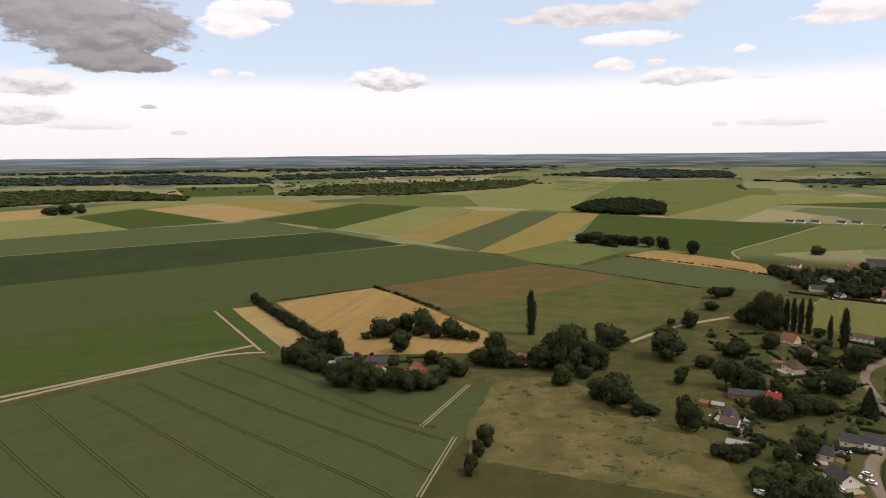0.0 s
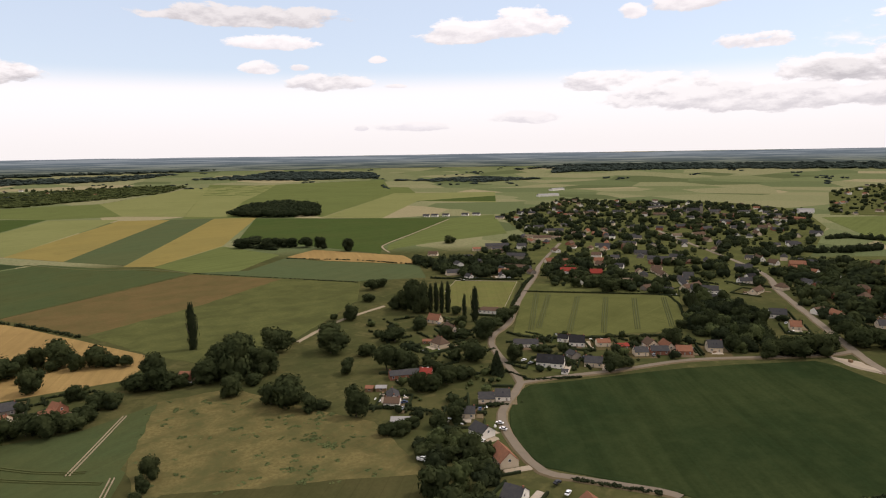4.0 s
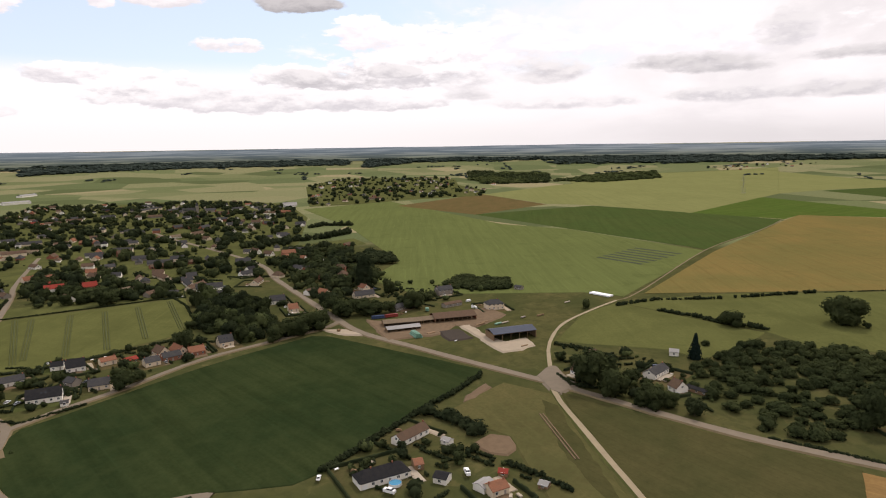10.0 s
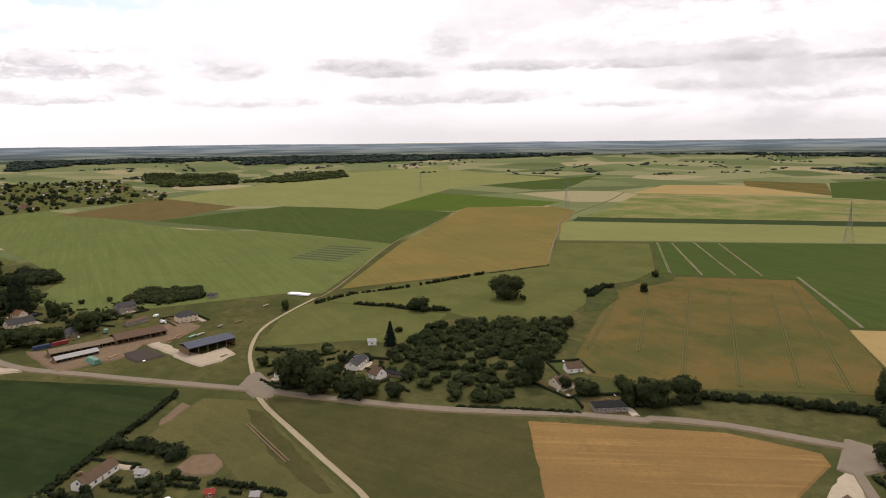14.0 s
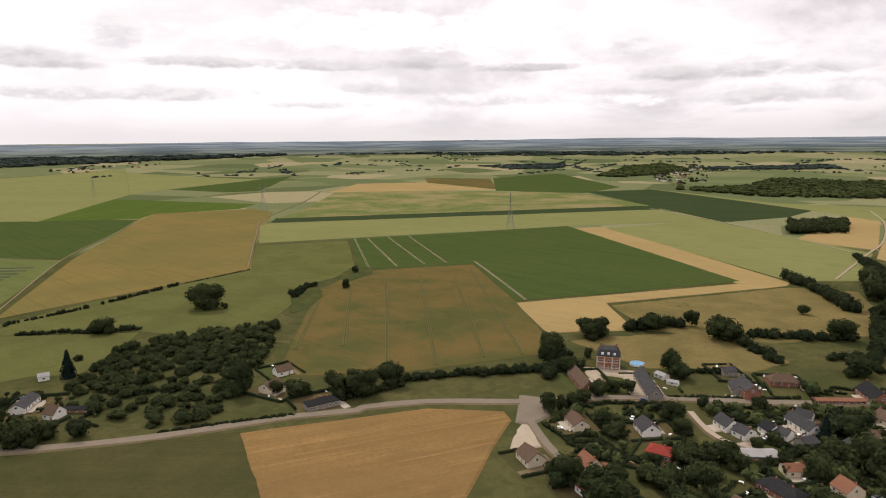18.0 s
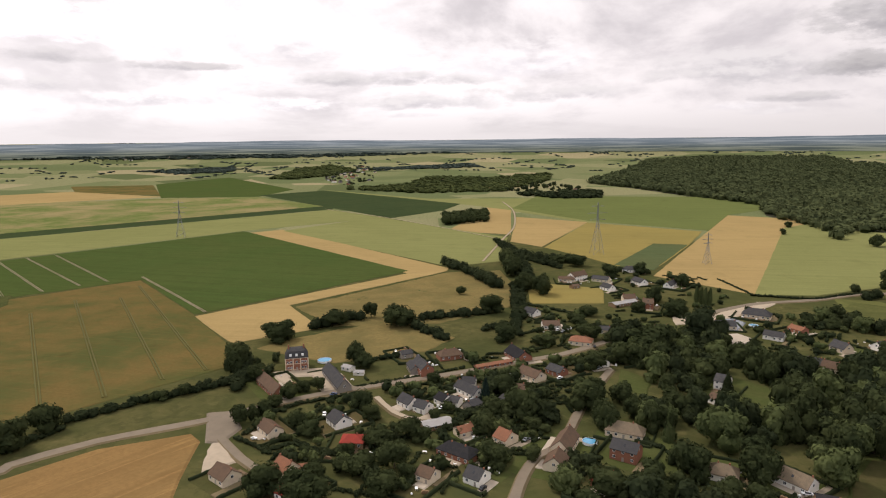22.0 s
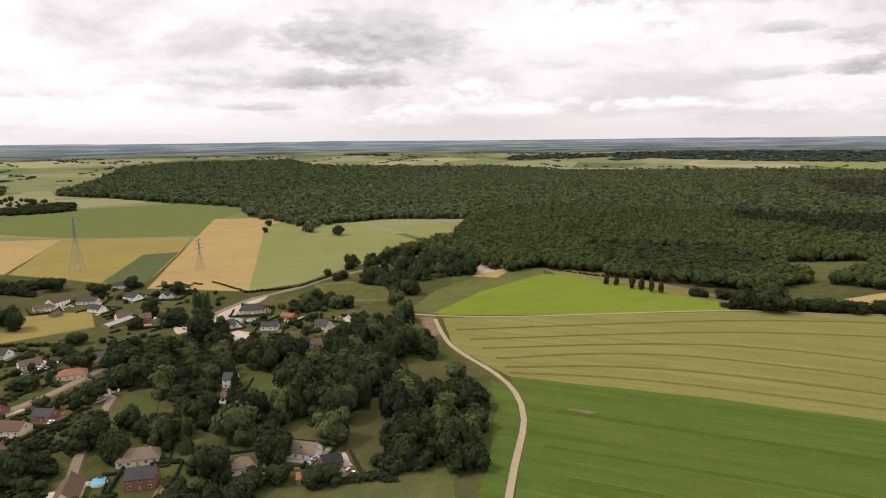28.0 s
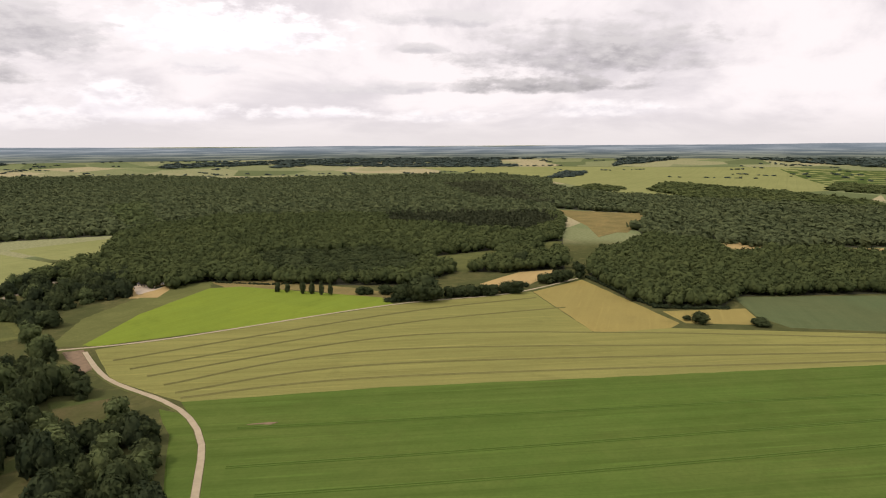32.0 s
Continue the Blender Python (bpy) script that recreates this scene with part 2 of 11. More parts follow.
def crop(name, col, other=None, patch=0.012, amount=0.6, angle=0.0, rows=0.0, grain=0.35, streak=0.3):
    """A field: patches of a second colour, drill rows at an angle (degrees), fine grain."""
    m, k, bsdf, pos = surface(name, 0.95)
    other = other or tint(col, 0.75)
    big = k.ramp(k.noise(pos, patch, 5, 0.6, 0.4), 0.38, 0.66)
    c = k.mix(k.math("MULTIPLY", big, amount), col, other)
    turn = k.node("ShaderNodeMapping")
    turn.inputs["Rotation"].default_value = (0, 0, radians(-angle))
    turn.inputs["Scale"].default_value = (1, 1, 0)
    k.link(pos, turn.inputs[0])
    stretch = k.node("ShaderNodeMapping")
    stretch.inputs["Scale"].default_value = (0.004, 0.11, 0)
    k.link(turn.outputs[0], stretch.inputs[0])
    st = k.noise(stretch.outputs[0], 1.0, 5, 0.6)
    c = k.mix(k.math("MULTIPLY", k.ramp(st, 0.35, 0.7), streak), c, tint(col, 0.7))
    if rows:
        sep = k.node("ShaderNodeSeparateXYZ")
        k.link(turn.outputs[0], sep.inputs[0])
        wob = k.math("ADD", k.math("DIVIDE", sep.outputs[1], rows), k.math("MULTIPLY", st, 0.25))
        tri = k.math("ABSOLUTE", k.math("SUBTRACT", k.math("FRACT", wob), 0.5))
        c = k.mix(k.math("MULTIPLY", k.ramp(tri, 0.44, 0.5), 0.35), c, tint(col, 0.6))
    blot = k.ramp(k.noise(pos, 0.028, 6, 0.68, 0.8), 0.52, 0.72)
    c = k.mix(k.math("MULTIPLY", blot, 0.45), c, tint(other, 0.72))
    dash = k.node("ShaderNodeMapping")
    dash.inputs["Scale"].default_value = (0.012, 0.30, 0)
    k.link(turn.outputs[0], dash.inputs[0])
    c = k.mix(k.math("MULTIPLY", k.ramp(k.noise(dash.outputs[0], 1.0, 4, 0.65), 0.52, 0.72), streak), c, tint(col, 1.22))
    fine = k.noise(pos, 0.5, 4, 0.7)
    c = k.mix(k.math("MULTIPLY", k.ramp(fine, 0.35, 0.7), grain), c, tint(col, 0.62))
    mid = k.noise(pos, 0.07, 4, 0.65)
    c = k.mix(k.math("MULTIPLY", k.ramp(mid, 0.4, 0.75), grain), c, tint(other, 1.12))
    k.link(c, bsdf.inputs["Base Color"])
    bump(k, bsdf, fine, 0.35, 0.4)
    return m


def plain(name, col, rough=0.85, vary=0.25, scale=1.2, metal=0.0):
    """Paint, render, slate, metal: base colour with stains at two scales and a change from piece to piece."""
    m, k, bsdf, pos = surface(name, rough, 0.4 if rough < 0.7 else 0.1)
    info = k.node("ShaderNodeObjectInfo").outputs["Random"]
    c = k.mix(k.math("MULTIPLY", k.ramp(k.noise(pos, scale, 5, 0.6), 0.35, 0.75), vary), col, tint(col, 0.6))
    c = k.mix(k.math("MULTIPLY", k.ramp(k.noise(pos, scale * 0.15, 3), 0.4, 0.7), vary), c, tint(col, 0.78))
    c = k.mix(k.math("MULTIPLY", info, vary * 0.8), c, tint(col, 0.7))
    k.link(c, bsdf.inputs["Base Color"])
    bsdf.inputs["Metallic"].default_value = metal
    bump(k, bsdf, k.noise(pos, scale * 6, 3), 0.2, 0.05)
    return m


def roofing(name, col, other):
    """Tiles or slates in courses, with lichen and weathering."""
    m, k, bsdf, pos = surface(name, 0.8)
    info = k.node("ShaderNodeObjectInfo").outputs["Random"]
    sep = k.node("ShaderNodeSeparateXYZ")
    k.link(pos, sep.inputs[0])
    tri = k.math("ABSOLUTE", k.math("SUBTRACT", k.math("FRACT", k.math("DIVIDE", sep.outputs[2], 0.3)), 0.5))
    c = k.mix(k.ramp(k.noise(pos, 0.5, 5, 0.65), 0.35, 0.7), col, other)
    c = k.mix(k.math("MULTIPLY", k.ramp(k.noise(pos, 4.0, 3), 0.4, 0.7), 0.45), c, tint(col, 0.6))
    c = k.mix(k.math("MULTIPLY", k.ramp(tri, 0.36, 0.5), 0.4), c, tint(col, 0.5))
    c = k.mix(k.math("MULTIPLY", info, 0.4), c, tint(col, 0.65))
    k.link(c, bsdf.inputs["Base Color"])
    bump(k, bsdf, tri, 0.4, 0.05)
    return m


def foliage(name, dark, light):
    """Leaves: colour changes from clump to clump and from tree to tree; some light comes through them."""
    m, k, bsdf, pos = surface(name, 0.75)
    geo = k.node("ShaderNodeNewGeometry").outputs["Random Per Island"]
    info = k.node("ShaderNodeObjectInfo").outputs["Random"]
    each = k.ramp(k.noise(pos, 0.085, 2, 0.5), 0.36, 0.64)
    stand = k.ramp(k.noise(pos, 0.007, 4, 0.6), 0.36, 0.66)
    c = k.mix(k.math("MULTIPLY_ADD", geo, 0.4, 0.1), dark, light)
    c = k.mix(k.math("MULTIPLY", each, 0.5), c, tint(light, 1.12))
    c = k.mix(k.math("MULTIPLY", stand, 0.5), c, tint(dark, 1.05))
    c = k.mix(k.math("MULTIPLY", info, 0.5), c, tint(dark, 0.9))
    k.link(c, bsdf.inputs["Base Color"])
    bump(k, bsdf, k.noise(pos, 1.6, 3, 0.7), 0.5, 0.5)
    thin = k.node("ShaderNodeBsdfTranslucent")
    k.link(c, thin.inputs[0])
    both = k.node("ShaderNodeMixShader")
    both.inputs[0].default_value = 0.28
    k.link(bsdf.outputs[0], both.inputs[1])
    k.link(thin.outputs[0], both.inputs[2])
    k.link(both.outputs[0], m.node_tree.nodes["Material Output"].inputs[0])
    return m


# crops and grass
MAT = {}
MAT["grass"] = crop("pasture", (0.082, 0.086, 0.033), (0.056, 0.060, 0.023), 0.04, 0.7, 0, 0, 0.5)
MAT["far_land"] = None
MAT["wheat"] = crop("green_wheat", (0.110, 0.130, 0.043), (0.096, 0.114, 0.038), 0.006, 0.8, 20, 0, 0.3, 0.5)
MAT["wheat_dull"] = crop("dull_wheat", (0.056, 0.074, 0.030), (0.064, 0.072, 0.028), 0.012, 0.9, 35, 0, 0.3)
MAT["wheat_olive"] = crop("olive_wheat", (0.172, 0.164, 0.052), (0.146, 0.144, 0.046), 0.008, 0.8, 140, 14, 0.25, 0.75)
MAT["pale"] = crop("pale_crop", (0.172, 0.178, 0.068), (0.150, 0.158, 0.058), 0.006, 0.7, 15, 30, 0.25)
MAT["blue"] = crop("flax", (0.070, 0.090, 0.040), (0.078, 0.088, 0.038), 0.008, 0.7, 30, 0, 0.25)
MAT["deep"] = crop("beet", (0.034, 0.050, 0.021), (0.042, 0.056, 0.023), 0.010, 0.8, 60, 0, 0.3, 0.45)
MAT["deep_oval"] = crop("maize", (0.020, 0.032, 0.012), (0.036, 0.047, 0.017), 0.010, 0.9, 60, 0, 0.35, 0.7)
MAT["green"] = crop("beet_green", (0.050, 0.074, 0.021), (0.060, 0.076, 0.023), 0.010, 0.8, 10, 0, 0.3, 0.45)
MAT["green_leaf"] = crop("leafy_beet", (0.064, 0.100, 0.020), (0.078, 0.102, 0.024), 0.008, 0.8, 140, 9, 0.3, 0.8)
MAT["bright"] = crop("young_maize", (0.135, 0.172, 0.024), (0.112, 0.150, 0.024), 0.010, 0.7, 10, 0, 0.25)
MAT["golden"] = crop("golden_stubble", (0.285, 0.194, 0.076), (0.228, 0.152, 0.060), 0.012, 0.8, 75, 7, 0.35, 0.6)
MAT["straw"] = crop("stubble", (0.230, 0.142, 0.056), (0.160, 0.104, 0.042), 0.012, 0.85, 75, 9, 0.5, 0.8)
MAT["tan"] = crop("ripe_barley", (0.295, 0.215, 0.092), (0.255, 0.186, 0.080), 0.008, 0.8, 20, 12, 0.25)
MAT["yellow"] = crop("ripening_barley", (0.215, 0.172, 0.056), (0.182, 0.152, 0.052), 0.008, 0.8, 25, 0, 0.25)
MAT["rust"] = crop("ripe_rape", (0.128, 0.092, 0.033), (0.060, 0.072, 0.024), 0.014, 1.0, 12, 0, 0.4)
MAT["rape_far"] = crop("ripening_rape", (0.172, 0.128, 0.044), (0.122, 0.112, 0.038), 0.006, 0.9, 12, 24, 0.35)
MAT["pasture_light"] = crop("grazed_pasture", (0.104, 0.110, 0.037), (0.074, 0.080, 0.027), 0.02, 0.8, 20, 0, 0.45)
MAT["olive_grass"] = crop("olive_grass", (0.100, 0.090, 0.036), (0.064, 0.066, 0.025), 0.02, 0.9, 40, 0, 0.5)
MAT["weeds"] = crop("weedy_patch", (0.044, 0.058, 0.021), (0.074, 0.074, 0.026), 0.05, 0.9, 12, 0, 0.6)
MAT["patchy"] = crop("patchy_crop", (0.098, 0.128, 0.037), (0.250, 0.195, 0.098), 0.009, 0.9, 15, 0, 0.25)
MAT["brown"] = crop("rough_grass", (0.126, 0.090, 0.038), (0.088, 0.076, 0.030), 0.03, 0.8, 10, 0, 0.5)
MAT["dry_grass"] = crop("dry_pasture", (0.176, 0.136, 0.054), (0.104, 0.092, 0.036), 0.03, 0.9, 30, 0, 0.6)
MAT["scrub"] = crop("dry_meadow", (0.152, 0.126, 0.050), (0.066, 0.066, 0.026), 0.05, 1.0, 10, 0, 0.9)
MAT["meadow"] = crop("meadow", (0.096, 0.102, 0.035), (0.056, 0.062, 0.023), 0.035, 0.8, 10, 0, 0.6)
MAT["mown"] = crop("mown_grass", (0.050, 0.052, 0.020), (0.074, 0.066, 0.027), 0.02, 0.8, 50, 6, 0.3)
MAT["lawn"] = crop("lawn", (0.062, 0.064, 0.024), (0.084, 0.070, 0.032), 0.06, 0.8, 0, 0, 0.4)
MAT["soil"] = plain("bare_soil", (0.165, 0.115, 0.070), 0.95, 0.7, 0.3)
MAT["muck"] = plain("muck", (0.050, 0.040, 0.031), 0.95, 0.4, 0.3)
MAT["chalk"] = plain("chalk_track", (0.290, 0.238, 0.155), 0.95, 0.4, 0.25)
MAT["gravel"] = plain("pale_gravel", (0.36, 0.30, 0.22), 0.95, 0.4, 0.3)
MAT["asphalt"] = plain("worn_asphalt", (0.180, 0.148, 0.108), 0.9, 0.35, 0.2)
MAT["verge"] = plain("trodden_verge", (0.165, 0.128, 0.072), 0.95, 0.5, 0.3)
MAT["paving"] = plain("pale_paving", (0.40, 0.345, 0.27), 0.9, 0.35, 0.6)
MAT["lawn_green"] = crop("watered_lawn", (0.058, 0.072, 0.023), (0.070, 0.074, 0.027), 0.08, 0.7, 0, 0, 0.4)
MAT["lawn_dry"] = crop("dry_lawn", (0.108, 0.084, 0.040), (0.074, 0.066, 0.028), 0.09, 0.9, 0, 0, 0.5)
MAT["pitch"] = crop("mown_pitch", (0.118, 0.124, 0.039), (0.136, 0.124, 0.046), 0.05, 0.7, 60, 10, 0.3)
MAT["rut"] = plain("wheel_ruts", (0.072, 0.082, 0.028), 0.95, 0.3, 0.2)
MAT["rut_olive"] = plain("ruts_in_wheat", (0.148, 0.138, 0.047), 0.95, 0.3, 0.2)
MAT["rut_green"] = plain("ruts_in_beet", (0.070, 0.112, 0.019), 0.95, 0.3, 0.2)
MAT["rut_rust"] = plain("ruts_in_rape", (0.092, 0.086, 0.026), 0.95, 0.3, 0.2)
MAT["hatch"] = plain("trial_plots", (0.045, 0.055, 0.030), 0.95, 0.4, 0.2)
# buildings
MAT["white"] = plain("white_render", (0.80, 0.76, 0.68), 0.85, 0.2, 0.5)
MAT["cream"] = plain("cream_render", (0.66, 0.55, 0.40), 0.85, 0.25, 0.5)
MAT["brick"] = plain("red_brick", (0.28, 0.12, 0.075), 0.9, 0.4, 0.8)
MAT["stone"] = plain("grey_stone", (0.26, 0.23, 0.19), 0.9, 0.4, 0.6)
MAT["slate"] = roofing("slate_roof", (0.060, 0.060, 0.062), (0.085, 0.080, 0.074))
MAT["black_roof"] = roofing("dark_tile_roof", (0.028, 0.028, 0.030), (0.040, 0.038, 0.036))
MAT["brown_roof"] = roofing("brown_tile_roof", (0.135, 0.090, 0.062), (0.105, 0.075, 0.055))
MAT["tile"] = roofing("orange_tile_roof", (0.27, 0.125, 0.075), (0.20, 0.105, 0.068))
MAT["red_roof"] = roofing("red_tile_roof", (0.30, 0.055, 0.040), (0.22, 0.05, 0.038))
MAT["thatch"] = roofing("thatch_roof", (0.20, 0.155, 0.105), (0.15, 0.12, 0.085))
MAT["sheet"] = plain("corrugated_sheet", (0.30, 0.29, 0.275), 0.75, 0.35, 0.3)
MAT["blue_sheet"] = plain("blue_grey_sheet", (0.070, 0.080, 0.105), 0.75, 0.25, 0.3)
MAT["wood"] = plain("weathered_wood", (0.23, 0.15, 0.085), 0.85, 0.4, 1.0)
MAT["door"] = plain("painted_door", (0.30, 0.26, 0.22), 0.6, 0.3, 1.0)
MAT["frame"] = plain("white_frame", (0.75, 0.75, 0.73), 0.5, 0.1, 1.0)
MAT["steel"] = plain("galvanised_steel", (0.22, 0.23, 0.23), 0.55, 0.2, 0.5, 0.5)
MAT["glass"] = plain("window_glass", (0.03, 0.035, 0.04), 0.08, 0.1, 1.0)
MAT["paint_red"] = plain("red_paint", (0.240, 0.040, 0.035), 0.4, 0.2, 0.5)
MAT["paint_blue"] = plain("blue_paint", (0.035, 0.060, 0.130), 0.4, 0.2, 0.5)
MAT["paint_green"] = plain("green_paint", (0.13, 0.27, 0.19), 0.6, 0.3, 0.5)
MAT["paint_white"] = plain("white_paint", (0.8, 0.8, 0.8), 0.3, 0.08, 0.5)
MAT["paint_black"] = plain("black_paint", (0.02, 0.02, 0.022), 0.3, 0.1, 0.5)
MAT["paint_grey"] = plain("grey_paint", (0.25, 0.26, 0.27), 0.35, 0.1, 0.5)
MAT["rubber"] = plain("tyre_rubber", (0.018, 0.018, 0.018), 0.9, 0.1, 1.0)
MAT["pond"] = plain("pond_water", (0.10, 0.115, 0.12), 0.12, 0.2, 0.2)
MAT["pool"] = plain("pool_water", (0.07, 0.26, 0.42), 0.1, 0.1, 0.3)
# plants
MAT["leaf"] = foliage("broad_leaves", (0.028, 0.038, 0.017), (0.077, 0.089, 0.035))
MAT["leaf_light"] = foliage("light_leaves", (0.058, 0.076, 0.030), (0.134, 0.153, 0.059))
MAT["leaf_dark"] = foliage("dark_leaves", (0.022, 0.031, 0.016), (0.053, 0.063, 0.028))
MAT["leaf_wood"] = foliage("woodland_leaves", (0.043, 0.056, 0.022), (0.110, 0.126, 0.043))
# woodland leaves made paler and greyer, with aerial haze in the colour
MAT["leaf_wood_hazed"] = foliage("far_woodland_leaves", (0.056, 0.070, 0.033), (0.112, 0.126, 0.054))
# bluer than near leaves: distance haze is put into this colour
MAT["leaf_hazed"] = foliage("distant_leaves", (0.046, 0.062, 0.052), (0.070, 0.090, 0.072))
MAT["needle"] = foliage("needles", (0.010, 0.019, 0.016), (0.031, 0.047, 0.034))
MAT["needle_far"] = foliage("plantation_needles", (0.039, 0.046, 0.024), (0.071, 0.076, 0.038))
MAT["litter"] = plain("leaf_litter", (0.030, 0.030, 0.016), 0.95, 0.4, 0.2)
MAT["bark"] = plain("bark", (0.10, 0.08, 0.06), 0.95, 0.5, 3.0)

# ---- the ground ----


def ground_z(x, y):
    """Level fields that rise in the far distance to wooded hills on the skyline."""
    r = math.hypot(x, y)
    if r <= FLAT:
        return 0.0
    return H_EYE - r * (0.05657 - 2.291e-5 * (min(r, RIM) - FLAT))


def mesh_object(name, verts, faces, material, parent=None, label="", smooth=False):
    me = bpy.data.meshes.new(name)
    me.from_pydata(verts, [], faces)
    if smooth:
        me.polygons.foreach_set("use_smooth", [True] * len(me.polygons))
    if material:
        me.materials.append(material)
    ob = new(name, me)
    if parent:
        ob.parent = parent
    if label:
        ob["label"] = label
    return ob


def part(name, bm, material, parent, label=""):
    me = bpy.data.meshes.new(name)
    bm.to_mesh(me)
    bm.free()
    me.materials.append(material)
    ob = new(name, me)
    ob.parent = parent
    if label:
        ob["label"] = label
    return ob


def far_land():
    """Ground: pasture near by, a patchwork of fields far off."""
    m, k, bsdf, pos = surface("open_country", 0.95)
    flat = k.node("ShaderNodeMapping")
    flat.inputs["Scale"].default_value = (1, 1, 0)
    k.link(pos, flat.inputs[0])
    warp = k.node("ShaderNodeTexVoronoi")
    warp.inputs["Scale"].default_value = 0.0042
    warp.inputs["Randomness"].default_value = 0.85
    k.link(flat.outputs[0], warp.inputs["Vector"])
    sep = k.node("ShaderNodeSeparateColor")
    k.link(warp.outputs["Color"], sep.inputs[0])
    ramp = k.node("ShaderNodeValToRGB")
    # far field colours, greyed to hold some of the distance haze
    stops = [(0.0, (0.150, 0.162, 0.078)), (0.17, (0.105, 0.128, 0.058)), (0.33, (0.205, 0.200, 0.105)),
             (0.5, (0.128, 0.148, 0.068)), (0.64, (0.270, 0.235, 0.135)), (0.72, (0.085, 0.104, 0.046)), (0.85, (0.190, 0.192, 0.098))]
    el = ramp.color_ramp.elements
    ramp.color_ramp.interpolation = "CONSTANT"
    while len(el) < len(stops):
        el.new(0.5)
    for e, (p, c) in zip(el, stops):
        e.position, e.color = p, (*c, 1)
    k.link(sep.outputs[0], ramp.inputs[0])
    ln = k.node("ShaderNodeVectorMath")
    ln.operation = "LENGTH"
    k.link(flat.outputs[0], ln.inputs[0])
    far = k.ramp(ln.outputs["Value"], 900, 1000)
    near = k.mix(k.ramp(k.noise(pos, 0.02, 5, 0.6, 0.3), 0.35, 0.68), (0.049, 0.055, 0.021), (0.084, 0.077, 0.031))
    near = k.mix(k.math("MULTIPLY", k.ramp(k.noise(pos, 0.11, 5, 0.7, 0.4), 0.46, 0.62), 0.6), near, (0.040, 0.046, 0.018))
    near = k.mix(k.math("MULTIPLY", k.ramp(k.noise(pos, 0.06, 4, 0.7, 0.6), 0.55, 0.70), 0.6), near, (0.118, 0.102, 0.043))
    c = k.mix(far, near, ramp.outputs[0])
    c = k.mix(k.math("MULTIPLY", k.ramp(k.noise(pos, 0.25, 5, 0.65), 0.35, 0.7), 0.45), c, (0.056, 0.060, 0.020))
    k.link(c, bsdf.inputs["Base Color"])
    return m


MAT["far_land"] = far_land()


def build_ground():
    rings = [0, 20, 60, 120, 250, 500, 1000, 1600, 2200] + [2475] + list(range(2600, 4901, 100))
    n = 180
    verts, faces = [(0, 0, 0)], []
    for r in rings[1:]:
        for a in range(n):
            x, y = r * math.sin(2 * math.pi * a / n), r * math.cos(2 * math.pi * a / n)
            verts.append((x, y, ground_z(x, y)))
    for a in range(n):
        faces.append((0, 1 + (a + 1) % n, 1 + a))
    for i in range(len(rings) - 2):
        b, c = 1 + i * n, 1 + (i + 1) * n
        for a in range(n):
            e = (a + 1) % n
            faces.append((b + a, b + e, c + e, c + a))
    ob = mesh_object("ground", verts, faces, MAT["far_land"], smooth=True)
    tagged(ob, "open farmland with grass and a patchwork of distant fields", "ground", kind="structure")


build_ground()



def build_backdrop():
    """The last line of distance: low hills and plains on the horizon, all round; they glow, with blue haze in their
    colour.
    """
    m = bpy.data.materials.new("blue_distance")
    m.use_nodes = True
    k = Nodes(m.node_tree)
    bsdf = m.node_tree.nodes["Principled BSDF"]
    pos = k.node("ShaderNodeNewGeometry").outputs["Position"]
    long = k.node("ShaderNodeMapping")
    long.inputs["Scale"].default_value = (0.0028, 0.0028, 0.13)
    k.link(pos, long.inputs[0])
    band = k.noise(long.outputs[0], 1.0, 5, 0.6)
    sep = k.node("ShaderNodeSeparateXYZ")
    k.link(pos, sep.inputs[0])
    # haze painted in: dark land bands below, bluer and paler ones above
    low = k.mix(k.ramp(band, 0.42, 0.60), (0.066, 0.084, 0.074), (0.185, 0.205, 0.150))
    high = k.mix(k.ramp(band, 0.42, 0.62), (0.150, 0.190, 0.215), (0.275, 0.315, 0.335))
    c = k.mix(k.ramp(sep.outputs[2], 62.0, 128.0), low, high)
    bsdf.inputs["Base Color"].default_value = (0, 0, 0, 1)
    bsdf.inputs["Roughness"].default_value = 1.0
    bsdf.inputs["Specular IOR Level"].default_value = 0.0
    # the strip glows by itself instead of taking sunlight
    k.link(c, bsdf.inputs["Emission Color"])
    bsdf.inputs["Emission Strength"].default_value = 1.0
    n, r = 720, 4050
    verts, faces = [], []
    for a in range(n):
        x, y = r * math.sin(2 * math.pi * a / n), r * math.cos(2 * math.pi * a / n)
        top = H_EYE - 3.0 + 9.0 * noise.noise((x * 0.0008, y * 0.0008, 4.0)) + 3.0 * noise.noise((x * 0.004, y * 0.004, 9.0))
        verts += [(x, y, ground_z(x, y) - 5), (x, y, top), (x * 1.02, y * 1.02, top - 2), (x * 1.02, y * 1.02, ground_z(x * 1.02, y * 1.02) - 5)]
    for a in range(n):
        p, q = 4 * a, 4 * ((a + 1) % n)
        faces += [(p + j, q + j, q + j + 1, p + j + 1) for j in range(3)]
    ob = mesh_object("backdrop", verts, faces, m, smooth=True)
    tagged(ob, "glowing backdrop of low wooded hills, haze-blue in colour, along the far horizon", "backdrop", kind="structure")


build_backdrop()

from mathutils.geometry import tessellate_polygon


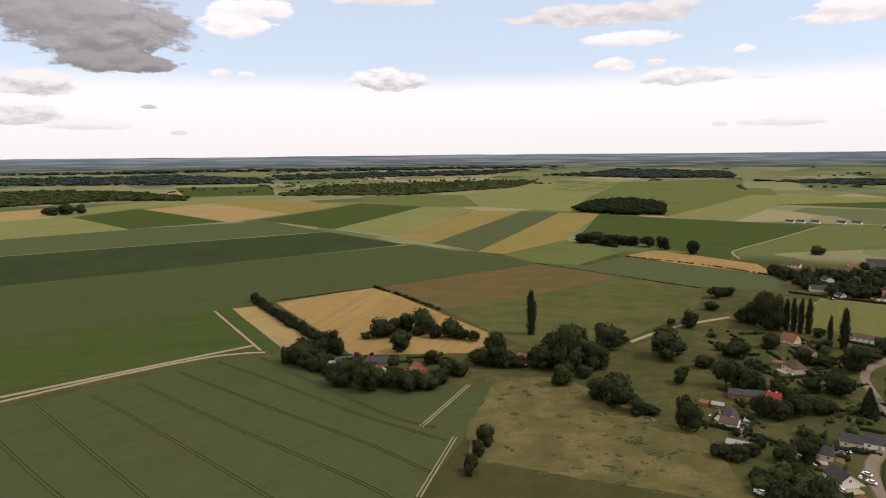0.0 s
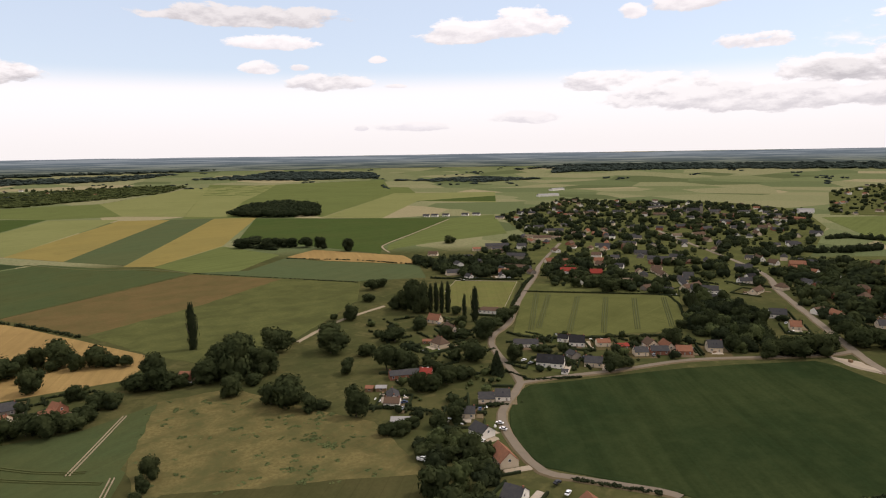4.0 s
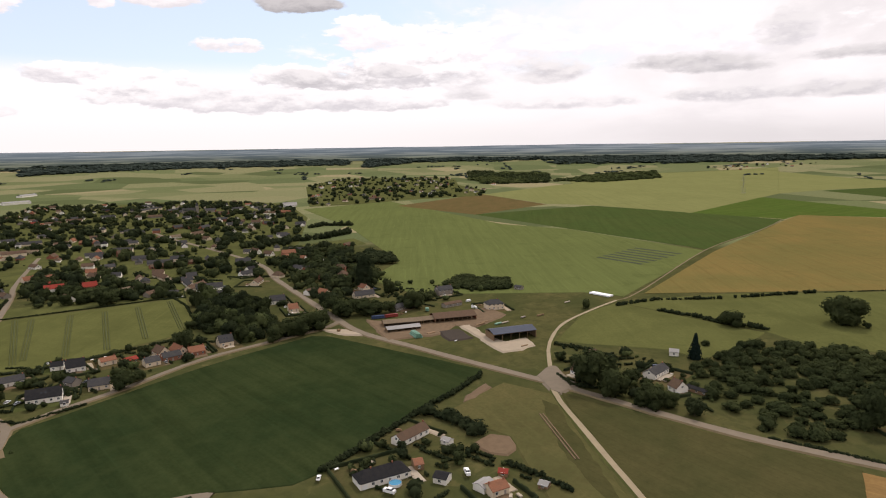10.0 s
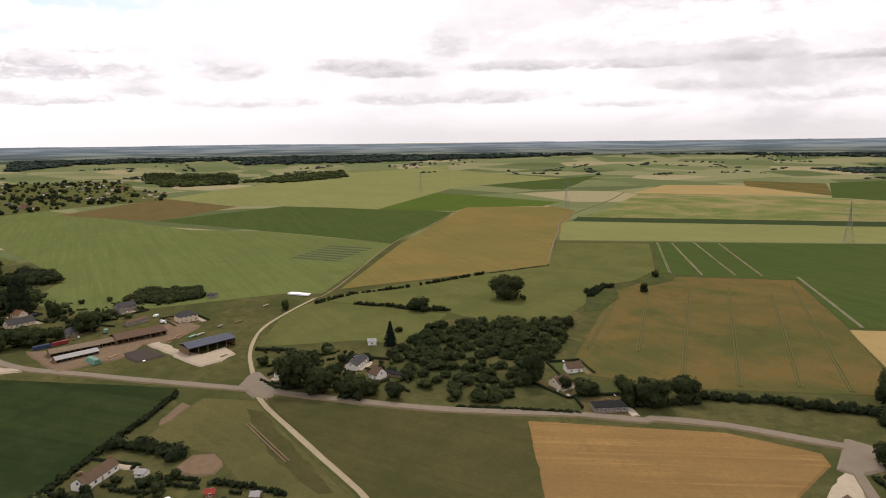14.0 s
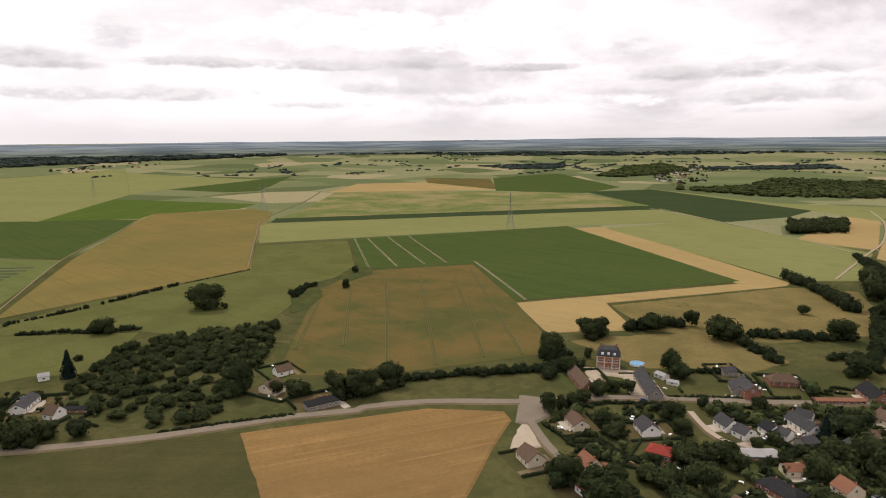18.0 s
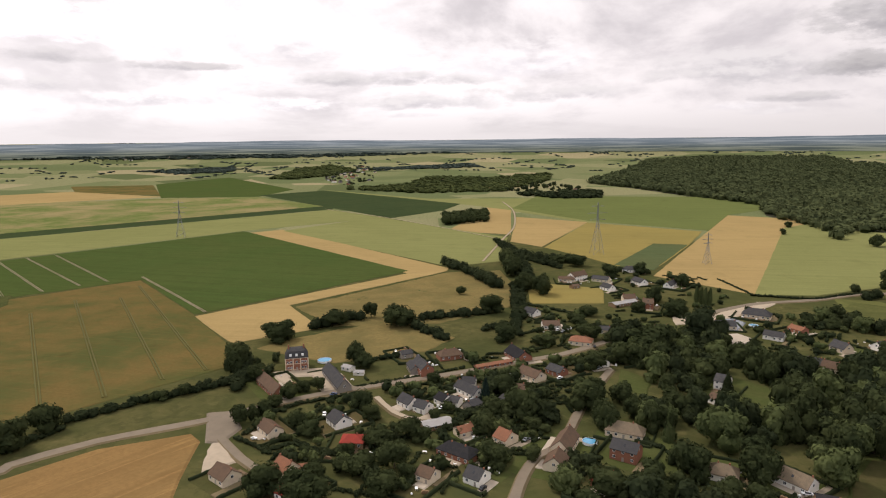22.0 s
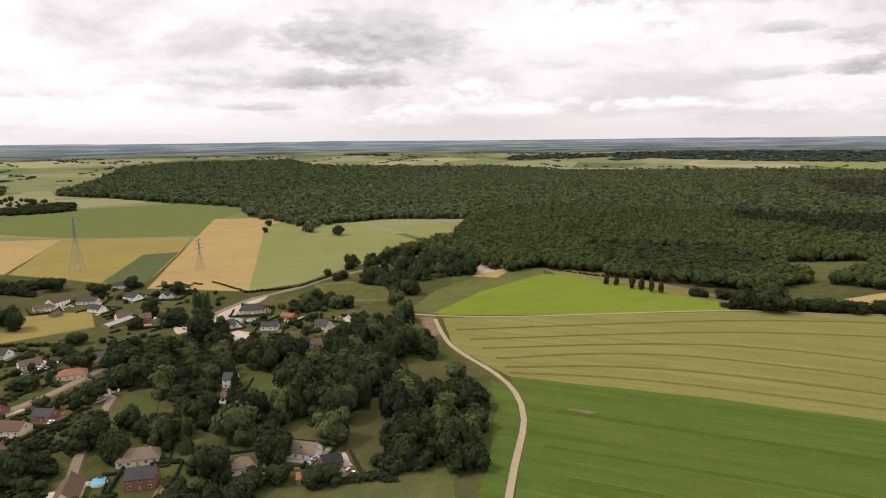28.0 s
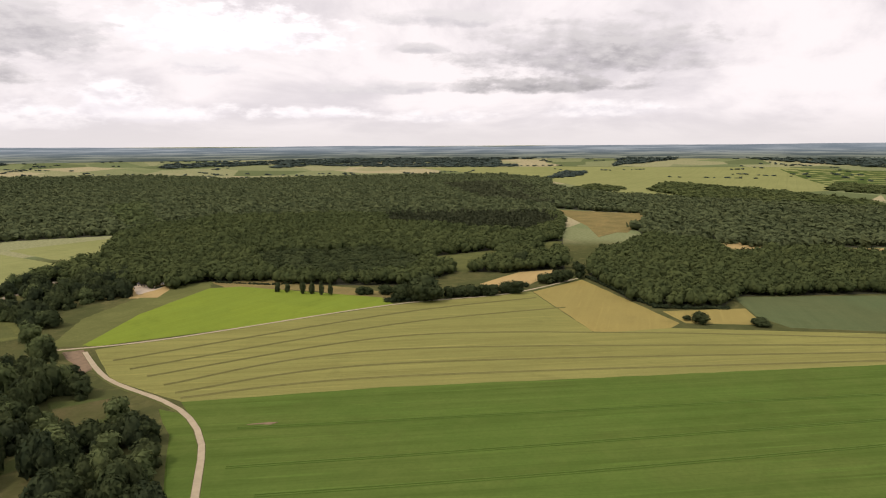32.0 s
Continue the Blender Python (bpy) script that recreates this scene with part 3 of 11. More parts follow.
def split(tris, pts, longest):
    """Cut long edges in two until none is longer than asked."""
    mids = {}

    def mid(a, b):
        key = (min(a, b), max(a, b))
        if key not in mids:
            mids[key] = len(pts)
            pts.append(((pts[a][0] + pts[b][0]) / 2, (pts[a][1] + pts[b][1]) / 2))
        return mids[key]

    for _ in range(7):
        out, cut = [], False
        for a, b, c in tris:
            e = [math.dist(pts[p], pts[q]) > longest for p, q in ((a, b), (b, c), (c, a))]
            if not any(e):
                out.append((a, b, c))
                continue
            cut = True
            ab, bc, ca = (mid(a, b) if e[0] else None), (mid(b, c) if e[1] else None), (mid(c, a) if e[2] else None)
            if all(e):
                out += [(a, ab, ca), (ab, b, bc), (ca, bc, c), (ab, bc, ca)]
            elif e[0] and e[1]:
                out += [(ab, b, bc), (a, ab, bc), (a, bc, c)]
            elif e[1] and e[2]:
                out += [(bc, c, ca), (a, b, bc), (a, bc, ca)]
            elif e[0] and e[2]:
                out += [(a, ab, ca), (ab, b, c), (ab, c, ca)]
            elif e[0]:
                out += [(a, ab, c), (ab, b, c)]
            elif e[1]:
                out += [(a, b, bc), (a, bc, c)]
            else:
                out += [(a, b, ca), (ca, b, c)]
        tris = out
        if not cut:
            break
    return tris


COUNT = {"layer": 0, "ribbon": 0, "plot": 0}
ROADS = set()


LOOSE = ("bare_soil", "dry_pasture", "muck", "pale_gravel", "dry_meadow", "rough_grass", "meadow", "mown_grass")


def frayed(pts, amount):
    """The same outline with small bends, so that no edge is ruler-straight."""
    out = []
    for (ax, ay), (bx, by) in zip(pts, pts[1:] + pts[:1]):
        n = max(1, min(40, int(math.dist((ax, ay), (bx, by)) / (5 if amount > 1 else 14))))
        for i in range(n):
            x, y = ax + (bx - ax) * i / n, ay + (by - ay) * i / n
            out.append((x + amount * noise.noise((x * 0.11, y * 0.11, 1)), y + amount * noise.noise((x * 0.11, y * 0.11, 7))))
    return out


def sheet(name, corners, material, height, label, category, kind="structure", lift=None, fray=None):
    """A field or yard: its top follows the ground, its edges slope down to it."""
    pts = [(float(x), float(y)) for x, y in corners]
    if fray is None:
        fray = 0.0 if max(math.hypot(*p) for p in pts) > 1300 else 2.0 if material.name in LOOSE else 0.9
    if fray:
        pts = frayed(pts, fray)
    area = sum(a[0] * b[1] - b[0] * a[1] for a, b in zip(pts, pts[1:] + pts[:1]))
    if area < 0:
        pts.reverse()
    n = len(pts)
    tris = [tuple(t) for t in tessellate_polygon([[Vector((x, y, 0)) for x, y in pts]])]
    tris = [t if (pts[t[1]][0] - pts[t[0]][0]) * (pts[t[2]][1] - pts[t[0]][1]) - (pts[t[2]][0] - pts[t[0]][0]) * (pts[t[1]][1] - pts[t[0]][1]) > 0 else t[::-1] for t in tris]
    if max(math.hypot(*p) for p in pts) > 2300:
        tris = split(tris, pts, 140)
    if lift is None:
        COUNT["layer"] += 1
        lift = 0.1 + height * 0.3 + COUNT["layer"] * 0.003
    verts = [(x, y, ground_z(x, y) + lift) for x, y in pts]
    faces = list(tris)
    base = len(verts)
    for i in range(n):
        (ax, ay), (bx, by) = pts[i - 1], pts[(i + 1) % n]
        d = max(math.dist((ax, ay), (bx, by)), 0.01)
        x, y = pts[i][0] + (by - ay) / d * lift * 2, pts[i][1] - (bx - ax) / d * lift * 2
        verts.append((x, y, ground_z(x, y) - 0.02))
    faces += [(i, base + i, base + (i + 1) % n, (i + 1) % n) for i in range(n)]
    ob = mesh_object(name, verts, faces, material)
    return tagged(ob, label, category, kind=kind)


def ribbon(name, line, width, material, height, label, category, kind="structure"):
    """A road or track: a low slab along a line, with rounded bends."""
    pts = [Vector((x, y)) for x, y in line]
    fine = []
    for i in range(len(pts) - 1):
        p0, p1, p2, p3 = pts[max(i - 1, 0)], pts[i], pts[i + 1], pts[min(i + 2, len(pts) - 1)]
        steps = max(2, min(10, int((p2 - p1).length / 12)))
        for s in range(steps):
            t = s / steps
            fine.append(0.5 * (2 * p1 + (p2 - p0) * t + (2 * p0 - 5 * p1 + 4 * p2 - p3) * t * t + (3 * p1 - p0 - 3 * p2 + p3) * t ** 3))
    fine.append(pts[-1])
    COUNT["ribbon"] += 1
    lift = height + COUNT["ribbon"] * 0.004
    if width > 2.4:
        for p in fine:
            ROADS.add((int(p.x // 6), int(p.y // 6)))
    # strips across: (offset, half width), and the width of the sloping edge
    if name == "tramline":
        strips, edge = ((-0.85, width * 0.3), (0.85, width * 0.3)), 0.25
    else:
        strips, edge = ((0.0, width / 2),), 0.12 if name == "pitch_line" else 0.9
    verts, faces, kinds = [], [], []
    for off, half in strips:
        base = len(verts)
        rail = [-half - edge, -half, half, half + edge]
        m = len(rail)
        for i, p in enumerate(fine):
            d = (fine[min(i + 1, len(fine) - 1)] - fine[max(i - 1, 0)]).normalized()
            side = Vector((-d.y, d.x))
            wob = 1 + 0.2 * noise.noise((p.x * 0.08, p.y * 0.08, 0))
            z = ground_z(p.x, p.y)
            for j, s in enumerate(rail):
                q = p + side * (off + s * wob)
                verts.append((q.x, q.y, z + (lift if 0 < j < m - 1 else 0.02)))
        for i in range(len(fine) - 1):
            a, b = base + m * i, base + m * i + m
            for j in range(m - 1):
                faces.append((a + j, b + j, b + j + 1, a + j + 1))
                kinds.append(1 if j in (0, m - 2) else 0)
    ob = mesh_object(name, verts, faces, material)
    if name != "tramline":
        ob.data.materials.append(MAT["meadow"] if name == "farm_track" else MAT["verge"] if name in ("road", "lane") else material)
        ob.data.polygons.foreach_set("material_index", kinds)
    return tagged(ob, label, category, kind=kind)


# ---- plants ----


def ico(level, rng, rough=0.2):
    bm = bmesh.new()
    bmesh.ops.create_icosphere(bm, subdivisions=level, radius=1)
    off = Vector((rng.random() * 50, rng.random() * 50, rng.random() * 50))
    v = [tuple(p.co * (1 + rough * noise.noise(p.co * 1.7 + off))) for p in bm.verts]
    f = [tuple(q.index for q in p.verts) for p in bm.faces]
    bm.free()
    return np.array(v), f


def crown(seed, lobes, clumps, shape="round", level=2, size=0.075):
    """A crown one unit high and wide: dark lobes inside, many leaf clumps outside, gaps between."""
    rng = random.Random(seed)
    verts, faces = [], []
    centres = []
    for i in range(lobes):
        if shape == "tall":
            h = (i + 0.5) / lobes
            w = 0.5 * math.sin(math.pi * min(0.97, 0.14 + 0.80 * h)) ** 0.6
            c, s = Vector((rng.uniform(-0.06, 0.06), rng.uniform(-0.06, 0.06), h)), Vector((w, w, 0.85 / lobes + 0.06))
        elif shape == "cone":
            h = (i + 0.5) / lobes
            w = 0.5 * (1.05 - h) + 0.03
            c, s = Vector((0, 0, h * 0.95)), Vector((w, w, 0.75 / lobes + 0.03))
        elif shape == "dome":
            a, q = i * 2.1 + rng.uniform(0, 1.5), rng.uniform(0.16, 0.26)
            r = rng.uniform(0.26, 0.36)
            c, s = Vector((math.cos(a) * q, math.sin(a) * q, rng.uniform(0.48, 0.68))), Vector((r, r, r * rng.uniform(0.95, 1.25)))
        elif shape == "low":
            a = rng.uniform(0, 6.28)
            c, s = Vector((math.cos(a) * 0.28 * (i > 0), math.sin(a) * 0.28 * (i > 0), rng.uniform(0.35, 0.55))), Vector((rng.uniform(0.25, 0.4),) * 2 + (rng.uniform(0.3, 0.42),))
        else:
            a, q = rng.uniform(0, 6.28), rng.uniform(0.12, 0.34) if i else 0
            z = rng.uniform(0.17, 0.72) if i else 0.56
            r = rng.uniform(0.17, 0.27) if i else 0.34
            c, s = Vector((math.cos(a) * q, math.sin(a) * q, z)), Vector((r, r, r * rng.uniform(0.8, 1.05)))
        centres.append((c, s))
        v, f = ico(level, rng, 0.45)
        b = len(verts)
        verts += [(c.x + p[0] * s.x * 0.86, c.y + p[1] * s.y * 0.86, c.z + p[2] * s.z * 0.86) for p in v]
        faces += [tuple(b + k for k in q) for q in f]
    for i in range(clumps):
        c, s = centres[rng.randrange(lobes)]
        d = Vector((rng.gauss(0, 1), rng.gauss(0, 1), rng.gauss(0.3, 1))).normalized()
        p = c + Vector((d.x * s.x, d.y * s.y, d.z * s.z)) * rng.uniform(0.78, 1.18)
        u = Matrix.Rotation(rng.uniform(0, 6.28), 3, d) @ d.orthogonal().normalized()
        u = (u + d * rng.uniform(-0.45, 0.45)).normalized()
        w = (d.cross(u) + d * rng.uniform(-0.45, 0.45)).normalized()
        k = size * rng.uniform(0.5, 1.6)
        b = len(verts)
        verts += [tuple(p - u * k - w * k * 0.5), tuple(p + w * k), tuple(p + u * k - w * k * 0.5)]
        faces.append((b, b + 1, b + 2))
    return np.array(verts), faces


CROWNS = {
    "round": [crown(10 + i, 14, 1500, "round", 1, 0.046) for i in range(7)],
    "grove": [crown(20 + i, 8, 640, "round", 1, 0.062) for i in range(8)],
    "tall": [crown(30 + i, 8, 900, "tall", 1, 0.045) for i in range(3)],
    "cone": [crown(40 + i, 7, 800, "cone", 1, 0.06) for i in range(3)],
    "shrub": [crown(55 + i, 3, 42, "low", 1, 0.13) for i in range(6)],
    "bush": [crown(50 + i, 4, 150, "low", 1, 0.085) for i in range(5)],
    "wood": [crown(60 + i, 3, 84, "dome", 1, 0.10) for i in range(8)],
    "spire": [crown(80 + i, 3, 46, "cone", 1, 0.15) for i in range(5)],
    "far": [crown(70 + i, 1, 16, "low", 1, 0.20) for i in range(6)],
}


def trunk_mesh(seed):
    rng = random.Random(seed)
    verts, faces = [], []

    def limb(a, b, r0, r1):
        d = (b - a).normalized()
        u = d.orthogonal().normalized()
        w = d.cross(u)
        k = len(verts)
        for p, r in ((a, r0), (b, r1)):
            for j in range(6):
                t = j * math.pi / 3
                verts.append(tuple(p + u * r * math.cos(t) + w * r * math.sin(t)))
        faces.extend((k + j, k + (j + 1) % 6, k + 6 + (j + 1) % 6, k + 6 + j) for j in range(6))

    limb(Vector((0, 0, -0.03)), Vector((0, 0, 0.35)), 0.04, 0.028)
    for i in range(5):
        a = i * 1.26 + rng.uniform(-0.3, 0.3)
        limb(Vector((0, 0, 0.25 + 0.02 * i)), Vector((math.cos(a) * 0.25, math.sin(a) * 0.25, rng.uniform(0.5, 0.7))), 0.02, 0.007)
    me = bpy.data.meshes.new("trunk")
    me.from_pydata(verts, [], faces)
    me.materials.append(MAT["bark"])
    return me


TRUNKS = [trunk_mesh(i) for i in range(3)]
CROWN_MESH = {}


def crown_mesh(shape, i, leaf):
    key = (shape, i, leaf)
    if key not in CROWN_MESH:
        v, f = CROWNS[shape][i]
        me = bpy.data.meshes.new("crown")
        me.from_pydata(v.tolist(), [], f)
        me.polygons.foreach_set("use_smooth", [True] * len(f))
        me.materials.append(MAT[leaf])
        CROWN_MESH[key] = me
    return CROWN_MESH[key]


TREE_WORDS = {
    "round": ("tree", "full-crowned dark green broadleaf tree standing in the grass", "tree"),
    "tall": ("poplar_tree", "slender dark green columnar poplar", "tree"),
    "cone": ("conifer_tree", "pointed dark green conifer", "tree"),
    "bush": ("bush", "low rounded dark green bush", "bush"),
}


def tree(x, y, h, w=None, shape="round", leaf="leaf", label=""):
    """One tree: trunk with limbs, and a crown."""
    rng = random.Random(int(x * 7 + y * 13))
    w = w or h * 0.9
    name, words, cat = TREE_WORDS[shape]
    base = tagged(new(name), label or words, cat)
    base.location = (x, y, ground_z(x, y))
    base.rotation_euler = (0, 0, rng.uniform(0, 6.28))
    lift = {"round": 0.02, "tall": 0.03, "cone": 0.02, "bush": -0.1}[shape]
    c = new("crown", crown_mesh(shape, rng.randrange(len(CROWNS[shape])), leaf))
    c.parent, c.location, c.scale = base, (0, 0, h * lift), (w * 1.15, w * 1.15 * rng.uniform(0.85, 1.1), h * (1 - lift) * 1.05)
    if shape != "bush":
        t = new("trunk", TRUNKS[rng.randrange(3)])
        t.parent, t.scale = base, (h * 0.6, h * 0.6, h)
    return base


def planting(name, spots, shape, leaf, label, category, kind="stuff"):
    """Many crowns (x, y, height, width) joined into one mesh."""
    rng = np.random.default_rng(len(spots))
    shapes = CROWNS[shape]
    fl = [np.array([t for q in f for t in ((q,) if len(q) == 3 else ((q[0], q[1], q[2]), (q[0], q[2], q[3])))]) for _, f in shapes]
    vs, fs, n = [], [], 0
    for x, y, h, w in spots:
        i = int(rng.integers(len(shapes)))
        a = rng.uniform(0, 6.28)
        v = shapes[i][0] * (w, w * rng.uniform(0.85, 1.15), h)
        c, s = math.cos(a), math.sin(a)
        q = np.empty_like(v)
        q[:, 0], q[:, 1], q[:, 2] = x + v[:, 0] * c - v[:, 1] * s, y + v[:, 0] * s + v[:, 1] * c, v[:, 2] + ground_z(x, y) - 0.12 * h
        vs.append(q)
        fs.append(fl[i] + n)
        n += len(v)
    v, f = np.concatenate(vs), np.concatenate(fs)
    me = bpy.data.meshes.new(name)
    me.vertices.add(len(v))
    me.vertices.foreach_set("co", v.astype(np.float32).ravel())
    me.loops.add(f.size)
    me.loops.foreach_set("vertex_index", f.astype(np.int32).ravel())
    me.polygons.add(len(f))
    me.polygons.foreach_set("loop_start", np.arange(0, f.size, 3, dtype=np.int32))
    me.polygons.foreach_set("use_smooth", np.ones(len(f), dtype=bool))
    me.update(calc_edges=True)
    me.materials.append(MAT[leaf])
    return tagged(new(name, me), label, category, kind=kind)


def hedge(line, h=2.5, w=2.5, leaf="leaf_dark", ragged=0.35, label="", gap=0.0):
    """Bushes grown together along a line."""
    rng = random.Random(int(line[0][0] * 3 + line[0][1]))
    spots = []
    for a, b in zip(line, line[1:]):
        d = math.dist(a, b)
        n = max(1, int(d / (w * 0.55)))
        for i in range(n):
            if rng.random() < gap:
                continue
            t = (i + rng.random() * 0.6) / n
            hh = h * rng.uniform(1 - ragged, 1 + ragged)
            spots.append((a[0] + (b[0] - a[0]) * t + rng.uniform(-0.15, 0.15) * w, a[1] + (b[1] - a[1]) * t + rng.uniform(-0.15, 0.15) * w, hh * 1.25, w * rng.uniform(0.9, 1.5)))
    words = label or ("tall dark green overgrown hedgerow between fields" if h > 4 else "clipped dark green garden hedge" if h < 2.2 else "dark green field hedge of grown-together bushes")
    return planting("hedge", spots, "bush" if w > 4.5 else "shrub", leaf, words, "hedge", "")


def inside(p, poly):
    x, y = p
    hit = False
    for (x0, y0), (x1, y1) in zip(poly, poly[1:] + poly[:1]):
        if (y0 > y) != (y1 > y) and x < (x1 - x0) * (y - y0) / (y1 - y0) + x0:
            hit = not hit
    return hit


def wood(corners, step, h, leaf="leaf_wood", shape="wood", label="dense broadleaf woodland with a rounded dark green canopy", name="woodland", wide=1.45, holes=(), stands=()):
    """A wood: crowns of many sizes scattered over an area; stands of another kind (outline, leaf, shape, height, label) within it."""
    rng = random.Random(int(corners[0][0] + corners[0][1] * 3))
    xs, ys = [p[0] for p in corners], [p[1] for p in corners]
    kinds = [[] for _ in range(len(stands) + 1)]
    y, odd = min(ys), 0
    corners = list(corners)
    while y < max(ys):
        x = min(xs) + (step / 2 if odd else 0)
        while x < max(xs):
            p = (x + rng.uniform(-0.45, 0.45) * step, y + rng.uniform(-0.45, 0.45) * step)
            if inside(p, corners) and not any(inside(p, q) for q in holes):
                k = rng.choice((0.7, 0.85, 0.95, 1.0, 1.1, 1.35))
                which = next((i + 1 for i, q in enumerate(stands) if inside(p, q[0])), 0)
                tall = h if not which else stands[which - 1][3]
                lean = 1.0 if not which or stands[which - 1][2] != "spire" else 0.75
                kinds[which].append((*p, tall * (0.45 + 0.55 * k) * rng.uniform(0.9, 1.1), step * wide * k * lean * rng.uniform(0.9, 1.1)))
            x += step
        y, odd = y + step * 0.87, not odd
    for i, spots in enumerate(kinds):
        if spots and i:
            planting(name, spots, stands[i - 1][2], stands[i - 1][1], stands[i - 1][4], "woodland")
        elif spots:
            planting(name, spots, shape, leaf, label, "woodland")


def far_copses(n, seed, r0, r1, az0, az1, h, leaf, label):
    """Copses and tree lines scattered over the distant plain."""
    rng = random.Random(seed)
    spots = []
    for _ in range(n):
        a, r = radians(rng.uniform(az0, az1)), math.sqrt(rng.uniform(r0 * r0, r1 * r1))
        cx, cy, turn = r * math.sin(a), r * math.cos(a), rng.uniform(0, math.pi)
        long, deep = rng.choice((30, 60, 110, 220)), rng.choice((4, 8, 25))
        for _ in range(int(3 + long * (deep + 10) / 420)):
            p, q = rng.uniform(-long, long), rng.uniform(-deep, deep)
            x, y = cx + p * math.cos(turn) - q * math.sin(turn), cy + p * math.sin(turn) + q * math.cos(turn)
            if math.hypot(x, y) < 4500:
                spots.append((x, y, h * rng.uniform(0.6, 1.2), rng.uniform(14, 30)))
    return planting("distant_copses", spots, "far", leaf, label, "woodland")


# ---- buildings ----


def box(bm, x0, x1, y0, y1, z0, z1):
    v = [bm.verts.new(p) for p in ((x0, y0, z0), (x1, y0, z0), (x1, y1, z0), (x0, y1, z0), (x0, y0, z1), (x1, y0, z1), (x1, y1, z1), (x0, y1, z1))]
    for f in ((3, 2, 1, 0), (4, 5, 6, 7), (0, 1, 5, 4), (1, 2, 6, 5), (2, 3, 7, 6), (3, 0, 4, 7)):
        bm.faces.new([v[i] for i in f])


def box_mesh(name, size, material):
    bm = bmesh.new()
    x, y, z = size
    box(bm, -x / 2, x / 2, -y / 2, y / 2, 0, z)
    me = bpy.data.meshes.new(name)
    bm.to_mesh(me)
    bm.free()
    me.materials.append(material)
    return me


FRAME = box_mesh("window", (1.3, 0.08, 1.35), MAT["frame"])
PANE = box_mesh("pane", (0.52, 0.02, 1.12), MAT["glass"])
FAR_WINDOW = box_mesh("window", (1.2, 0.06, 1.3), MAT["glass"])
DOOR = box_mesh("door", (1.0, 0.08, 2.1), MAT["door"])
GARAGE = box_mesh("garage_door", (2.5, 0.08, 2.1), MAT["frame"])
SKYLIGHT = box_mesh("skylight", (0.9, 1.2, 0.08), MAT["glass"])
ROOF_WORDS = {"slate": "grey slate", "black_roof": "dark tile", "brown_roof": "brown tile", "tile": "orange tile", "red_roof": "red tile", "thatch": "thatched", "sheet": "pale sheet metal", "blue_sheet": "blue-grey sheet metal"}
WALL_WORDS = {"white": "white rendered", "cream": "cream rendered", "brick": "red brick", "stone": "grey stone", "wood": "wooden", "sheet": "sheet metal"}


def gable_walls(L, D, eaves, ridge, hip):
    bm = bmesh.new()
    x, y = L / 2, D / 2
    lo = [bm.verts.new((px, py, -0.3)) for px, py in ((-x, -y), (x, -y), (x, y), (-x, y))]
    hi = [bm.verts.new((px, py, eaves)) for px, py in ((-x, -y), (x, -y), (x, y), (-x, y))]
    for i in (0, 2):
        bm.faces.new((lo[i], lo[(i + 1) % 4], hi[(i + 1) % 4], hi[i]))
    for i, s in ((1, x), (3, -x)):
        if hip:
            bm.faces.new((lo[i], lo[(i + 1) % 4], hi[(i + 1) % 4], hi[i]))
        else:
            top = bm.verts.new((s, 0, ridge - 0.12))
            bm.faces.new((lo[i], lo[(i + 1) % 4], hi[(i + 1) % 4], top, hi[i]))
    return bm


def roof_shell(L, D, eaves, ridge, hip, over=0.35):
    """Two or four slopes with thickness, overhanging the walls."""
    bm = bmesh.new()
    slope = (ridge - eaves) / (D / 2)
    x, y, z = L / 2 + over * 0.7, D / 2 + over, eaves - slope * over
    inset = min(D / 2 * 0.85, L / 2 - 0.4) if hip else 0.0
    t = 0.22
    low = [bm.verts.new(p) for p in ((-x, -y, z), (x, -y, z), (x, y, z), (-x, y, z))]
    up = [bm.verts.new(p) for p in ((-x, -y, z + t), (x, -y, z + t), (x, y, z + t), (-x, y, z + t))]
    r0, r1 = bm.verts.new((-x + inset, 0, ridge + t)), bm.verts.new((x - inset, 0, ridge + t))
    bm.faces.new((up[0], up[1], r1, r0))
    bm.faces.new((up[2], up[3], r0, r1))
    for i in (0, 2):
        bm.faces.new((low[i], low[(i + 1) % 4], up[(i + 1) % 4], up[i]))
    if hip:
        bm.faces.new((up[1], up[2], r1))
        bm.faces.new((up[3], up[0], r0))
        bm.faces.new((low[1], low[2], up[2], up[1]))
        bm.faces.new((low[3], low[0], up[0], up[3]))
        bm.faces.new(low[::-1])
    else:
        q0, q1 = bm.verts.new((-x, 0, ridge)), bm.verts.new((x, 0, ridge))
        bm.faces.new((low[1], q1, r1, up[1]))
        bm.faces.new((q1, low[2], up[2], r1))
        bm.faces.new((low[3], q0, r0, up[3]))
        bm.faces.new((q0, low[0], up[0], r0))
        bm.faces.new((low[0], q0, q1, low[1]))
        bm.faces.new((q0, low[3], low[2], q1))
    return bm


def put(name, me, parent, x, y, z, turn=0.0, label=""):
    ob = new(name, me)
    ob.parent, ob.location, ob.rotation_euler = parent, (x, y, z), (0, 0, radians(turn))
    if label:
        ob["label"] = label
    return ob


def opening(parent, x, y, z, turn):
    if parent.location.length < 700:
        w = put("window", FRAME, parent, x, y, z, turn)
        for s in (-1, 1):
            put("pane", PANE, w, s * 0.3, -0.04, 0.11)
    else:
        put("window", FAR_WINDOW, parent, x, y, z, turn)


